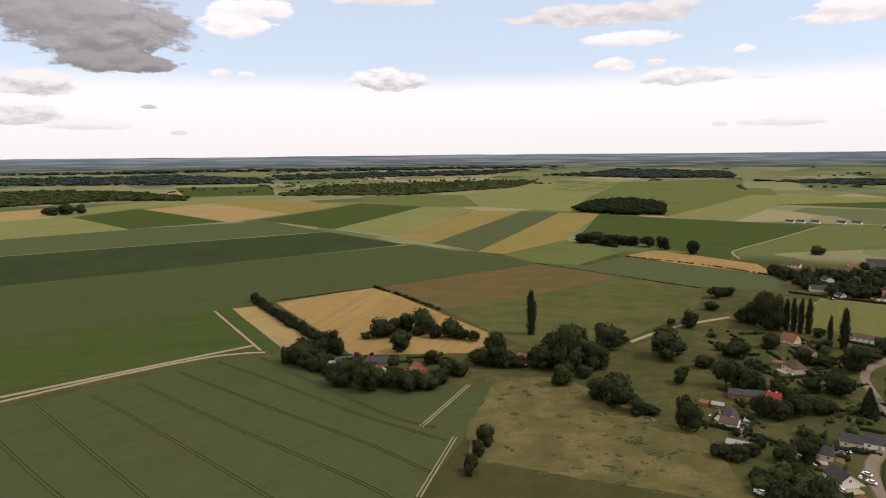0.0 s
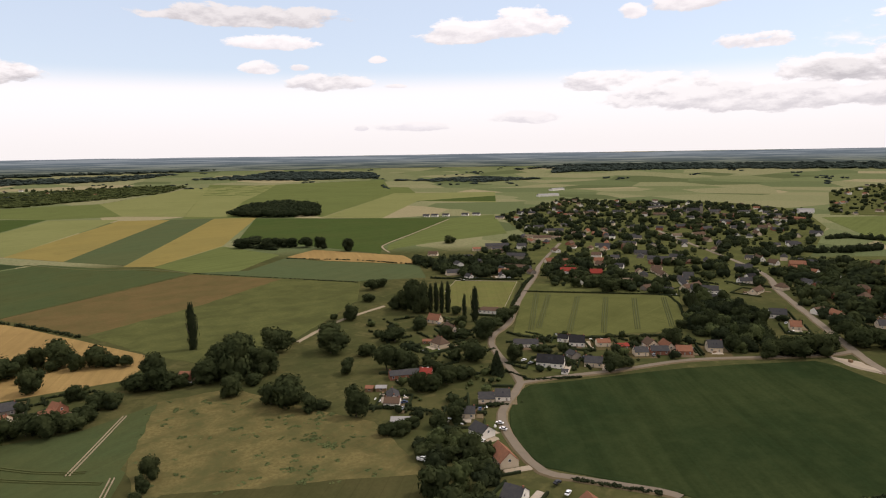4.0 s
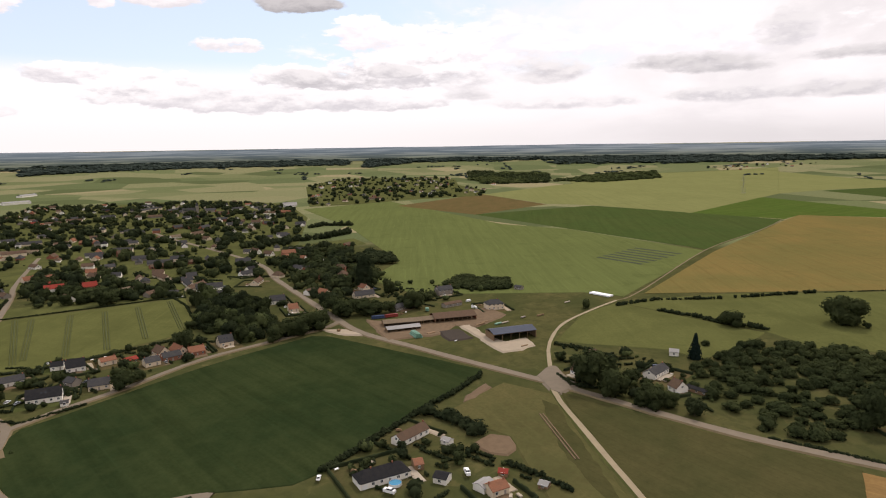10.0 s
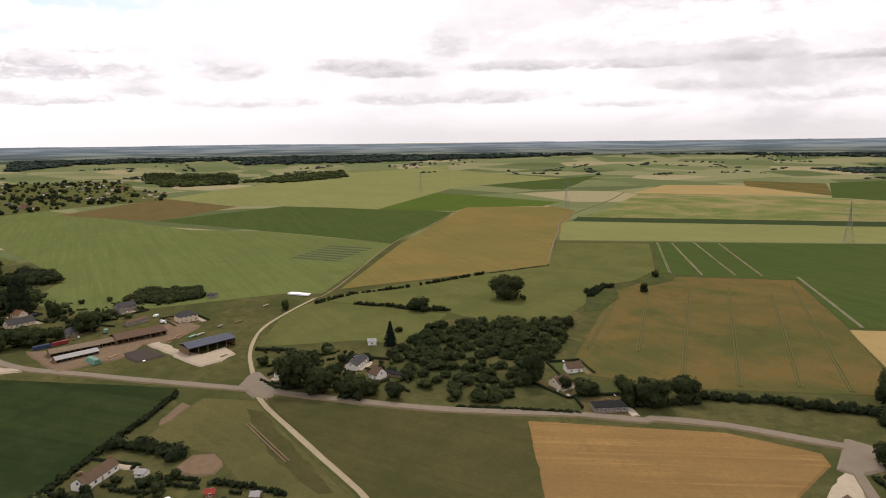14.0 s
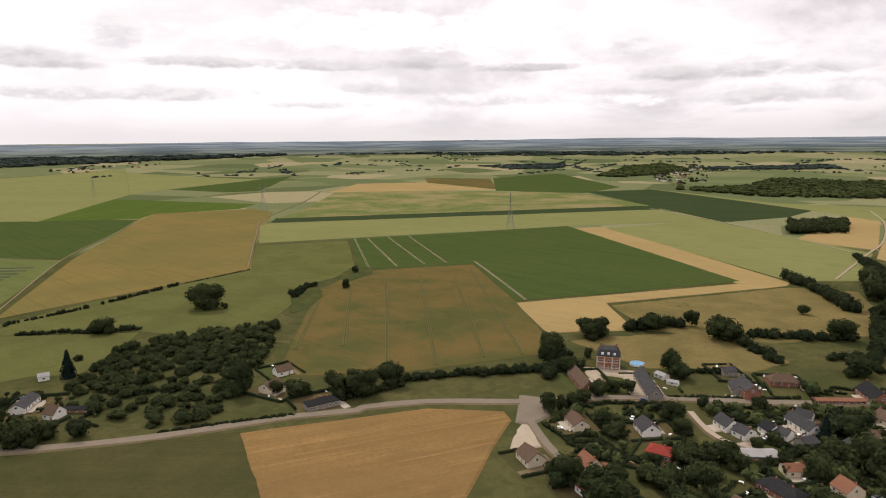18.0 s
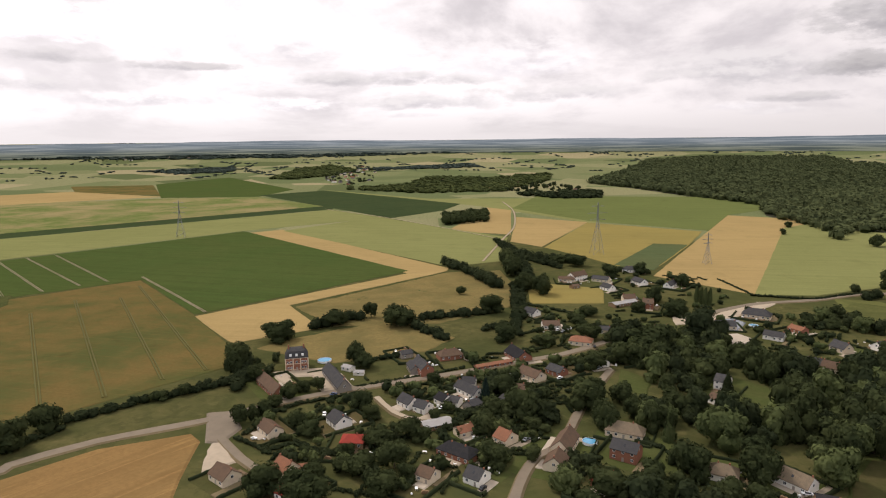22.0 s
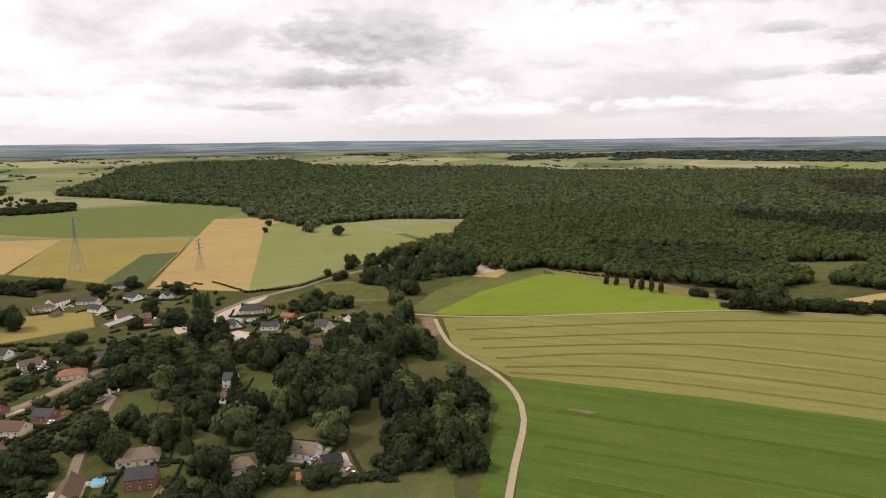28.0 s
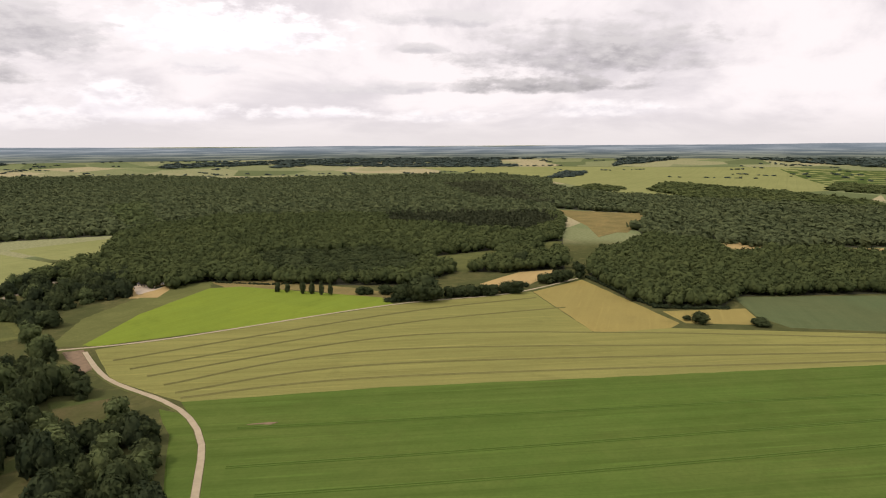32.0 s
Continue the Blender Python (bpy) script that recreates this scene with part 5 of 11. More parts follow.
def manor(x, y, rot):
    """Tall brick manor with slate mansard roof, dormers and pale stone dressings."""
    base = tagged(new("manor_house"), "tall red brick manor with slate mansard roof and stone trim", "house")
    base.location, base.rotation_euler = (x, y, 0.1), (0, 0, radians(rot))
    L, D, E = 13.5, 10.5, 8.2
    bm = bmesh.new()
    box(bm, -L / 2, L / 2, -D / 2, D / 2, -0.3, E)
    part("wall", bm, MAT["brick"], base)
    bm = bmesh.new()
    for z in (0.9, 4.4, E - 0.35):
        box(bm, -L / 2 - 0.12, L / 2 + 0.12, -D / 2 - 0.12, D / 2 + 0.12, z, z + 0.3)
    for px in (-L / 2, -2.2, 2.2, L / 2):
        for s in (-1, 1):
            box(bm, px - 0.3, px + 0.3, s * D / 2 - 0.08, s * D / 2 + 0.08, -0.2, E)
    part("stone_trim", bm, MAT["cream"], base, "pale stone bands and quoins")
    bm = bmesh.new()
    lo = [bm.verts.new((sx * (L / 2 + 0.4), sy * (D / 2 + 0.4), E)) for sx, sy in ((-1, -1), (1, -1), (1, 1), (-1, 1))]
    mid = [bm.verts.new((sx * (L / 2 - 1.4), sy * (D / 2 - 1.4), E + 4.0)) for sx, sy in ((-1, -1), (1, -1), (1, 1), (-1, 1))]
    top = [bm.verts.new((sx * (L / 2 - 3.4), sy * (D / 2 - 4.2), E + 5.4)) for sx, sy in ((-1, -1), (1, -1), (1, 1), (-1, 1))]
    for a, b in ((lo, mid), (mid, top)):
        for i in range(4):
            bm.faces.new((a[i], a[(i + 1) % 4], b[(i + 1) % 4], b[i]))
    bm.faces.new(top)
    bm.faces.new(lo[::-1])
    roof = part("mansard_roof", bm, MAT["slate"], base, "steep grey slate mansard roof")
    for px in (-3.6, 0, 3.6):
        for s in (-1, 1):
            bm = bmesh.new()
            box(bm, px - 0.7, px + 0.7, s * (D / 2 - 0.6) - 0.5, s * (D / 2 - 0.6) + 0.5, E + 0.7, E + 2.5)
            part("dormer", bm, MAT["frame"], roof, "white dormer window")
    for px in (-4.6, 4.6):
        bm = bmesh.new()
        box(bm, px - 0.5, px + 0.5, -0.4, 0.4, E + 3.5, E + 7.0)
        part("chimney", bm, MAT["brick"], roof)
    for s, turn in ((-1, 0), (1, 180)):
        for z in (1.5, 5.0):
            for px in (-5.2, -3.4, 0, 3.4, 5.2):
                if z < 2 and px == 0:
                    put("door", DOOR, base, px, s * (D / 2 + 0.03), 0.2, turn)
                else:
                    opening(base, px, s * (D / 2 + 0.03), z, turn)
    for s, turn in ((-1, -90), (1, 90)):
        for z in (1.5, 5.0):
            for py in (-2.5, 2.5):
                opening(base, s * (L / 2 + 0.03), py, z, turn)


def church(x, y, rot):
    base = tagged(new("church"), "grey stone village church with slate nave roof and tower", "church")
    base.location, base.rotation_euler = (x, y, 0), (0, 0, radians(rot))
    part("nave_wall", gable_walls(28, 11, 7, 13, False), MAT["stone"], base)
    part("nave_roof", roof_shell(28, 11, 7, 13, False), MAT["slate"], base, "grey slate roof")
    bm = bmesh.new()
    box(bm, 14.2, 20.2, -3, 3, -0.3, 17)
    part("tower", bm, MAT["stone"], base)
    bm = bmesh.new()
    bmesh.ops.create_cone(bm, cap_ends=True, segments=4, radius1=4.6, radius2=0.2, depth=8, matrix=Matrix.Translation((17.2, 0, 21)) @ Matrix.Rotation(math.pi / 4, 4, "Z"))
    part("spire", bm, MAT["slate"], base, "slate pyramid spire")
    for i in range(5):
        for s, turn in ((-1, 0), (1, 180)):
            opening(base, -11 + i * 5.4, s * 5.55, 3.0, turn)


def slab(name, x, y, rot, size, material, label, category, z=0.6):
    """A bevelled block for small yard things: containers, stacks, tanks."""
    bm = bmesh.new()
    a, b, c = size
    box(bm, -a / 2, a / 2, -b / 2, b / 2, 0, c)
    bmesh.ops.bevel(bm, geom=bm.edges[:], offset=min(size) * 0.06, segments=1, affect="EDGES")
    me = bpy.data.meshes.new(name)
    bm.to_mesh(me)
    bm.free()
    me.materials.append(MAT[material])
    ob = tagged(new(name, me), label, category)
    ob.location, ob.rotation_euler = (x, y, ground_z(x, y) + z), (0, 0, radians(rot))
    return ob


def container(x, y, rot, paint, label):
    """A freight container: ribbed sides, roof and doors."""
    base = tagged(new("freight_container"), label, "container", "freight containers")
    base.location, base.rotation_euler = (x, y, 0.15), (0, 0, radians(rot))
    bm = bmesh.new()
    box(bm, -6, 6, -1.15, 1.15, 0.15, 2.55)
    for i in range(24):
        for s in (-1, 1):
            px = -5.75 + i * 0.5
            box(bm, px - 0.12, px + 0.12, s * 1.2 - 0.05, s * 1.2 + 0.05, 0.25, 2.45)
    part("body", bm, MAT[paint], base)
    for s in (-0.58, 0.58):
        bm = bmesh.new()
        box(bm, 6.0, 6.06, s - 0.54, s + 0.54, 0.25, 2.45)
        part("door", bm, MAT[paint], base)


def log_stack(x, y, rot, length, rows, r, paint, label):
    """Long wrapped rolls lying in a pile."""
    base = tagged(new("stack_of_rolls"), label, "stack")
    base.location, base.rotation_euler = (x, y, 0.15), (0, 0, radians(rot))
    bm = bmesh.new()
    bmesh.ops.create_cone(bm, cap_ends=True, segments=12, radius1=r, radius2=r, depth=length, matrix=Matrix.Rotation(math.pi / 2, 4, "Y"))
    me = bpy.data.meshes.new("roll")
    bm.to_mesh(me)
    bm.free()
    me.materials.append(MAT[paint])
    for j in range(rows):
        for i in range(rows + 2 - j):
            put("roll", me, base, 0, (i - (rows + 1 - j) / 2) * r * 2.02, r + j * r * 1.74)


def pool(x, y, r):
    """A round garden pool: blue wall and water."""
    base = tagged(new("garden_pool"), "round light blue garden swimming pool on a lawn", "pool", "garden pools")
    base.location = (x, y, ground_z(x, y) + 0.3)
    bm = bmesh.new()
    bmesh.ops.create_cone(bm, cap_ends=False, segments=24, radius1=r, radius2=r, depth=1.2, matrix=Matrix.Translation((0, 0, 0.6)))
    bmesh.ops.create_cone(bm, cap_ends=False, segments=24, radius1=r - 0.12, radius2=r - 0.12, depth=0.4, matrix=Matrix.Translation((0, 0, 1.0)))
    part("rim", bm, MAT["paint_white"], base)
    bm = bmesh.new()
    bmesh.ops.create_circle(bm, cap_ends=True, segments=24, radius=r - 0.1, matrix=Matrix.Translation((0, 0, 0.95)))
    part("water", bm, MAT["pool"], base, "light blue water")


# ---- the plan ----
sheet("wheat_field", [(-287.5, 315.9), (-249.7, 346), (-209.6, 392.3), (-157.7, 433.8), (-132.8, 443.2), (-113.1, 436.2), (-73.4, 390.5), (-49.8, 372.1), (-5.6, 370.9), (32.5, 389.5), (16.9, 333.8), (8.1, 314.4), (10.7, 307.6), (-11.3, 248.6), (-22.6, 218.2), (-228.3, 221.7)], MAT["wheat_dull"], 0.35, "dull green wheat field with tramlines", "field")
sheet("meadow", [(10.7, 307.6), (16.5, 308.8), (23.5, 315.4), (18.1, 290), (2.7, 248.4), (-6, 218), (-20.5, 218.2), (-10.1, 248.6)], MAT["mown"], 0.35, "dark green grass strip beside the wheat", "field")
sheet("beet_field", [(-418.3, 445.9), (-346.4, 488.8), (-210.2, 578.9), (-146.3, 468.4), (-184.6, 437.2), (-264.4, 367.8), (-314, 329.2)], MAT["green"], 0.35, "fresh green beet field", "field")
sheet("beet_field", [(-208, 583.1), (-199.8, 591.7), (-120.9, 463.2), (-130.5, 453.8)], MAT["green"], 0.35, "fresh green beet field", "field")
sheet("barley_field", [(-199.8, 591.7), (-181.4, 614.4), (-95.8, 469.6), (-119, 460.4)], MAT["tan"], 0.35, "tan field of ripe barley", "field")
sheet("stubble_field", [(-163.6, 613.6), (-75.2, 676.5), (-48.6, 641.5), (35.5, 495.8), (32.1, 465.2), (17.8, 444.9), (-66.7, 443.7), (-85.5, 484.3)], MAT["golden"], 0.35, "golden stubble field with cut rows", "field")
sheet("wheat_field", [(-584.9, 632.2), (-487.2, 696.7), (-43.8, 1012.5), (117.7, 824.9), (-75.6, 679.5), (-178.6, 595.3), (-211, 581.1), (-349.7, 493.6), (-424.4, 452.7)], MAT["wheat_dull"], 0.35, "dull green wheat field with tramlines", "field")
sheet("beet_field", [(-730.5, 795.1), (-641.8, 924.8), (-214.1, 1193.1), (-60.8, 1013.7), (-493.7, 706.2), (-596.8, 645.5)], MAT["deep"], 0.35, "very dark green beet field", "field")
sheet("crop_field", [(-884.8, 967.7), (-776.3, 1123.4), (-621, 1274.8), (-387.3, 1406.1), (-220, 1202.6), (-645.6, 930.3), (-741.6, 807.5)], MAT["blue"], 0.35, "grey-green flax field", "field")
sheet("crop_field", [(-1151.5, 1331.5), (-1000, 1453.5), (-896.3, 1563.6), (-618.4, 1264.8), (-776.3, 1123.4), (-893.3, 1027.9)], MAT["pale"], 0.35, "pale green crop field", "field")
sheet("beet_field", [(-892, 1548.9), (-836.8, 1788.3), (-473.8, 1402.5), (-623.3, 1275)], MAT["green"], 0.35, "fresh green beet field", "field")
sheet("barley_field", [(-822.8, 1767.9), (-702.9, 1958.4), (-377.4, 1597.7), (-457.1, 1389)], MAT["tan"], 0.35, "tan field of ripe barley", "field")
sheet("barley_field", [(-697.5, 1957.7), (-623.6, 2148), (-295.2, 1860.8), (-368, 1581.2)], MAT["yellow"], 0.35, "yellowish field of ripening barley", "field")
sheet("beet_field", [(-405.8, 1432.6), (-361, 1550.4), (-245.6, 1920), (-54.6, 1769), (-210.1, 1238.9)], MAT["green"], 0.35, "fresh green beet field", "field")
sheet("crop_field", [(-206.8, 1238.6), (-49.4, 1749), (89.7, 1659.2), (-92.9, 1124.3)], MAT["pale"], 0.35, "pale green crop field", "field")
sheet("barley_field", [(-92.9, 1124.3), (87.9, 1625.3), (192.2, 1580.7), (-17.1, 1023.7)], MAT["yellow"], 0.35, "yellowish field of ripening barley", "field")
sheet("crop_field", [(-17.1, 1023.7), (192.2, 1580.7), (279.2, 1539.8), (53.1, 938.9)], MAT["blue"], 0.35, "grey-green flax field", "field")
sheet("barley_field", [(50.9, 927.9), (279.2, 1539.8), (370.4, 1514.6), (201.4, 1055.7), (84.8, 904.1)], MAT["yellow"], 0.35, "yellowish field of ripening barley", "field")
sheet("wheat_field", [(84.3, 898.9), (200.1, 1048.7), (250.3, 909.1), (168.4, 804.7), (120.5, 829.2)], MAT["wheat"], 0.35, "green wheat field", "field")
sheet("rough_pasture", [(-63.7, 681.9), (118.6, 816.2), (202.1, 726.3), (100.2, 639.9), (1, 576.5)], MAT["brown"], 0.35, "brownish rough pasture", "field")
sheet("meadow", [(1, 576.5), (100.2, 639.9), (202.1, 726.3), (271.1, 659.6), (231.4, 573.3), (139.5, 476.3), (63.8, 457), (38.7, 495.7)], MAT["meadow"], 0.35, "green grazed meadow", "field")
sheet("crop_field", [(122.8, 824.6), (182.5, 803.8), (253.4, 877.7), (278.5, 824.1), (376.9, 720.4), (342.9, 639.3), (270.4, 665.5), (205.9, 733.1)], MAT["blue"], 0.35, "grey-green flax field", "field")
sheet("stubble_field", [(254.9, 882.7), (308.5, 927.2), (394.7, 799.7), (379.9, 723.8), (289.2, 823.4)], MAT["golden"], 0.35, "golden stubble field with cut rows", "field")
sheet("beet_field", [(361, 1486.5), (712.6, 1214.4), (415.2, 908.9), (375.2, 836.3), (330.3, 942.8), (246.9, 1137.3)], MAT["green"], 0.35, "fresh green beet field", "field")
sheet("wheat_field", [(717.7, 1214), (836, 1222.9), (656.5, 920.2), (487.4, 893.3), (421.8, 871.8), (392.2, 849.3), (423, 908.4)], MAT["wheat"], 0.35, "green wheat field", "field")
sheet("dry_meadow", [(32.7, 392.6), (75, 392.7), (111.7, 325.6), (128.5, 300.9), (125.4, 238.8), (118.3, 239.7), (23.8, 276.5), (12.5, 282.7), (10.8, 312)], MAT["scrub"], 0.35, "dry yellow meadow with dark tussocks", "field")
sheet("meadow", [(22.1, 278.4), (121.2, 238.9), (115.8, 219.1), (99.7, 193.1), (-2.7, 238.3), (8, 267.2)], MAT["mown"], 0.35, "dark green mown meadow", "field")
sheet("beet_field", [(-1168.8, 2834.9), (-773, 2927.9), (-609.6, 2357.6), (-914, 2309.2)], MAT["green"], 0.35, "fresh green beet field", "field")
sheet("crop_field", [(-901.1, 2276.3), (-596.6, 2291), (-272.7, 2180.6), (-528.2, 2134.1), (-716.9, 1983.4), (-854, 1829.1), (-914, 1594.9), (-1061.1, 1673.6)], MAT["pale"], 0.35, "pale green crop field", "field")
sheet("wheat_field", [(-280.2, 2241.6), (73.6, 2279.9), (102.3, 1749.2), (-51.5, 1768.6), (-246.3, 1966.5)], MAT["wheat"], 0.35, "green wheat field", "field")
sheet("crop_field", [(73.6, 2279.9), (449.9, 2998.2), (826.1, 2988.4), (464.7, 2068.3), (311.6, 1567.1), (102.3, 1749.2)], MAT["pale"], 0.35, "pale green crop field", "field")
sheet("wheat_field", [(826.1, 2988.4), (1365.6, 2972.9), (1016.7, 2126.2), (493.8, 1417.6), (470.1, 2013.7)], MAT["wheat"], 0.35, "green wheat field", "field")
sheet("crop_field", [(1016.7, 2126.2), (1330.1, 1936.6), (1052.4, 1528.4), (902, 1724.9), (595, 1309.9), (489.5, 1405.1)], MAT["pale"], 0.35, "pale green crop field", "field")
sheet("beet_field", [(902, 1724.9), (1213.7, 1765.5), (1072.8, 1558.4)], MAT["green"], 0.35, "fresh green beet field", "field")
sheet("barley_field", [(-1227, 1659.6), (-1122.5, 1822.7), (-979.1, 1587), (-1017.9, 1373.1)], MAT["tan"], 0.35, "tan field of ripe barley", "field")
ribbon("farm_track", [(-302.4, 316.2), (-258.3, 358.8), (-213.9, 400.8), (-162.4, 441.6), (-128.6, 449.7)], 3.2, MAT["chalk"], 0.6, "pale chalk farm track between fields", "road")
ribbon("farm_track", [(-209.5, 576.7), (-133, 453.9)], 2.2, MAT["chalk"], 0.6, "pale earth track along the field edge", "road")
ribbon("field_margin", [(-263.8, 366.9), (-183.6, 434.6), (-142.1, 468.3)], 1.5, MAT["chalk"], 0.6, "narrow pale strip along the crop", "road")
ribbon("farm_track", [(-61.2, 1020.3), (13.1, 924.9), (82.4, 878.7), (120.7, 820.4), (204, 726.2), (271.1, 659.6)], 3, MAT["rut"], 0.6, "dark grassy track between fields", "road")
ribbon("footpath", [(139.1, 467.3), (184.8, 507.1), (244, 537.8)], 2.2, MAT["chalk"], 0.6, "pale gravel path across the pasture", "road")
ribbon("farm_track", [(702, 1196.1), (529.9, 1023.5), (423.9, 919.3), (401.4, 883.3), (389.7, 835.4)], 3.0, MAT["chalk"], 0.6, "winding pale track at the edge of a green field", "road")
ribbon("tramline", [(-253, 332.9), (-184.4, 272.2), (-159.7, 251.5)], 0.9, MAT["rut"], 0.62, "dark wheel ruts pressed into the wheat", "tramline")
ribbon("tramline", [(-237.2, 356.5), (-177.1, 300.4), (-124.1, 250.8)], 0.9, MAT["rut"], 0.62, "dark wheel ruts pressed into the wheat", "tramline")
ribbon("tramline", [(-209.6, 369.1), (-139.1, 309.1), (-72.2, 249.8)], 0.9, MAT["rut"], 0.62, "dark wheel ruts pressed into the wheat", "tramline")
ribbon("tramline", [(-192.3, 389.8), (-116.1, 325.9), (-36.2, 261.7), (-22.9, 248.9)], 0.9, MAT["rut"], 0.62, "dark wheel ruts pressed into the wheat", "tramline")
ribbon("tramline", [(-173.1, 408.4), (-89.6, 340.4), (-38.2, 300.4), (-7, 270.6)], 0.9, MAT["rut"], 0.62, "dark wheel ruts pressed into the wheat", "tramline")
ribbon("tramline", [(-156.9, 431.3), (-114, 395.8), (-45.3, 335.4), (0.7, 302.7)], 0.9, MAT["rut"], 0.62, "dark wheel ruts pressed into the wheat", "tramline")
ribbon("tramline", [(-130.1, 440.6), (-79.4, 384.6), (-26.5, 331.1), (-5, 318.2)], 0.9, MAT["rut"], 0.62, "dark wheel ruts pressed into the wheat", "tramline")
ribbon("tramline", [(-11.3, 248.6), (5, 305.8)], 0.5, MAT["chalk"], 0.62, "pale worn wheel track in the wheat", "tramline")
ribbon("tramline", [(-12.4, 318.4), (15.1, 379.9)], 0.5, MAT["chalk"], 0.62, "pale worn wheel track in the wheat", "tramline")
sheet("maize_field", [(197.5, 273), (219.8, 295.5), (232.2, 300.2), (268, 289.4), (318, 276.8), (359.6, 261.9), (417.9, 235.6), (420.1, 222.1), (401.8, 163.8), (380.1, 96.1), (372.7, 93.1), (301.5, 113.6), (234.8, 131.3), (221.7, 138), (205.1, 170), (174, 214.6), (177.2, 238.5), (185.8, 257.2)], MAT["deep_oval"], 0.5, "dark green maize field beside the lane", "field")
sheet("meadow", [(332.7, 601.8), (411.6, 557.3), (332.9, 464.8), (315.4, 459.9), (297.2, 494.7)], MAT["pasture_light"], 0.2, "mown green football pitch with pale lines", "field")
sheet("meadow", [(386.9, 513), (501.2, 417.9), (410, 331.4), (307.3, 373.5), (291.7, 399.6)], MAT["pasture_light"], 0.4, "yellow-green wheat field with tramlines between houses", "field")
sheet("meadow", [(416.7, 547), (520.2, 472.6), (491.5, 437.1), (392.6, 518.6)], MAT["meadow"], 0.2, "green grazed meadow", "field")
sheet("meadow", [(797.8, 495.8), (905.4, 429.5), (856.9, 385.9), (743.2, 444.5)], MAT["meadow"], 0.2, "green grazed meadow", "field")
sheet("wheat_field", [(1128.1, 243.6), (1075.6, 114.2), (894.1, -77.4), (829.3, -56.4), (605.4, 16.5), (614.6, 53.1), (567.8, 207.7), (626.6, 281.3), (732.6, 286.5), (1029.7, 494), (1321.3, 750.8), (1549.9, 628.7)], MAT["wheat"], 0.35, "green wheat field", "field")
sheet("wheat_field", [(219, 1589.1), (352.1, 1518.5), (426.9, 1684.6), (502.1, 1433), (664.8, 1886.8), (1024.7, 1948.3), (1236, 2439.3), (1023.5, 2700.5), (564.4, 3159.3)], MAT["wheat"], 0.2, "green wheat field", "field")
ribbon("trial_plot", [(814.2, 53.8), (775.3, 0)], 5, MAT["hatch"], 0.5, "dark strip of trial plots cut into the crop", "crop strip")
ribbon("trial_plot", [(827.1, 47.3), (788.2, -7)], 5, MAT["hatch"], 0.5, "dark strip of trial plots cut into the crop", "crop strip")
ribbon("trial_plot", [(840, 40.6), (801.6, -14.3)], 5, MAT["hatch"], 0.5, "dark strip of trial plots cut into the crop", "crop strip")
ribbon("trial_plot", [(853.7, 33.7), (815.4, -21.8)], 5, MAT["hatch"], 0.5, "dark strip of trial plots cut into the crop", "crop strip")
ribbon("trial_plot", [(867.9, 26.5), (829.8, -29.6)], 5, MAT["hatch"], 0.5, "dark strip of trial plots cut into the crop", "crop strip")
ribbon("trial_plot", [(882.1, 19.1), (844.6, -37.7)], 5, MAT["hatch"], 0.5, "dark strip of trial plots cut into the crop", "crop strip")
ribbon("trial_plot", [(897.2, 11.5), (860, -46.1)], 5, MAT["hatch"], 0.5, "dark strip of trial plots cut into the crop", "crop strip")
sheet("rough_pasture", [(1433.4, 564.3), (1820.7, 451.7), (1527.3, 222.9), (1276.3, 330.1)], MAT["brown"], 0.35, "brownish rough pasture", "field")
sheet("beet_field", [(1276.3, 330.1), (1507.4, 115.6), (1393.6, -75.7), (1283.9, -240.5), (905.9, -80.8), (1074.7, 107.2)], MAT["green"], 0.35, "fresh green beet field", "field")
sheet("crop_field", [(1820.7, 451.7), (1989.6, 133.9), (1803.9, -193.7), (1395.8, -63.5), (1521.7, 116.7), (1542, 225)], MAT["pale"], 0.35, "pale green crop field", "field")
sheet("beet_field", [(1395.8, -63.5), (1831.5, -261.3), (1431.4, -512.3), (1351.5, -447.3), (1369.2, -280.8), (1294.5, -242.5)], MAT["green_leaf"], 0.35, "bright green field with pale patches", "field")
sheet("rape_field", [(621.7, -2.2), (889.3, -87.3), (1283.5, -242.7), (1369.2, -280.8), (1335.8, -466.4), (1243, -479.5), (875.3, -308.9), (696.7, -239.1), (668.9, -150.2), (647.6, -80.9)], MAT["rape_far"], 0.35, "rust-brown field of ripe rapeseed with green patches", "field")
sheet("meadow", [(593.6, 6), (637.4, -73.9), (687.2, -235.9), (850.8, -302.7), (811.6, -420), (612.6, -326), (588.3, -268.2), (535.4, -224.7), (481.8, -180.3), (479.8, -117.2), (516.6, -88.1), (576.7, 16.2)], MAT["pasture_light"], 0.2, "broad green pasture with a lone tree", "field")
sheet("meadow", [(450.9, 58), (538.9, 44.3), (577.2, 21.4), (511.3, -87.2), (461.8, -66.1), (436.8, -38.5), (452, -19.3)], MAT["pasture_light"], 0.2, "green grazed meadow", "field")
sheet("crop_field", [(3344.6, -585.3), (3020.9, -56.1), (2209.2, 311.4), (1842, 432), (1736.6, 272.6), (1374.5, -87.9), (1933, -343.8)], MAT["pale"], 0.35, "pale green crop field", "field")
sheet("crop_field", [(2001.7, 186.7), (1863.6, -216.5), (1852.8, -264.4), (2102.5, -505.2), (2337.9, -875.7), (3224.3, -488.2), (3029.6, -34.6), (2469.8, 271.7)], MAT["pale"], 0.35, "pale green crop field", "field")
sheet("beet_field", [(2052.6, -474.9), (2474.9, -1038.5), (1807.3, -661.9), (1828.2, -570.6)], MAT["green"], 0.35, "fresh green beet field", "field")
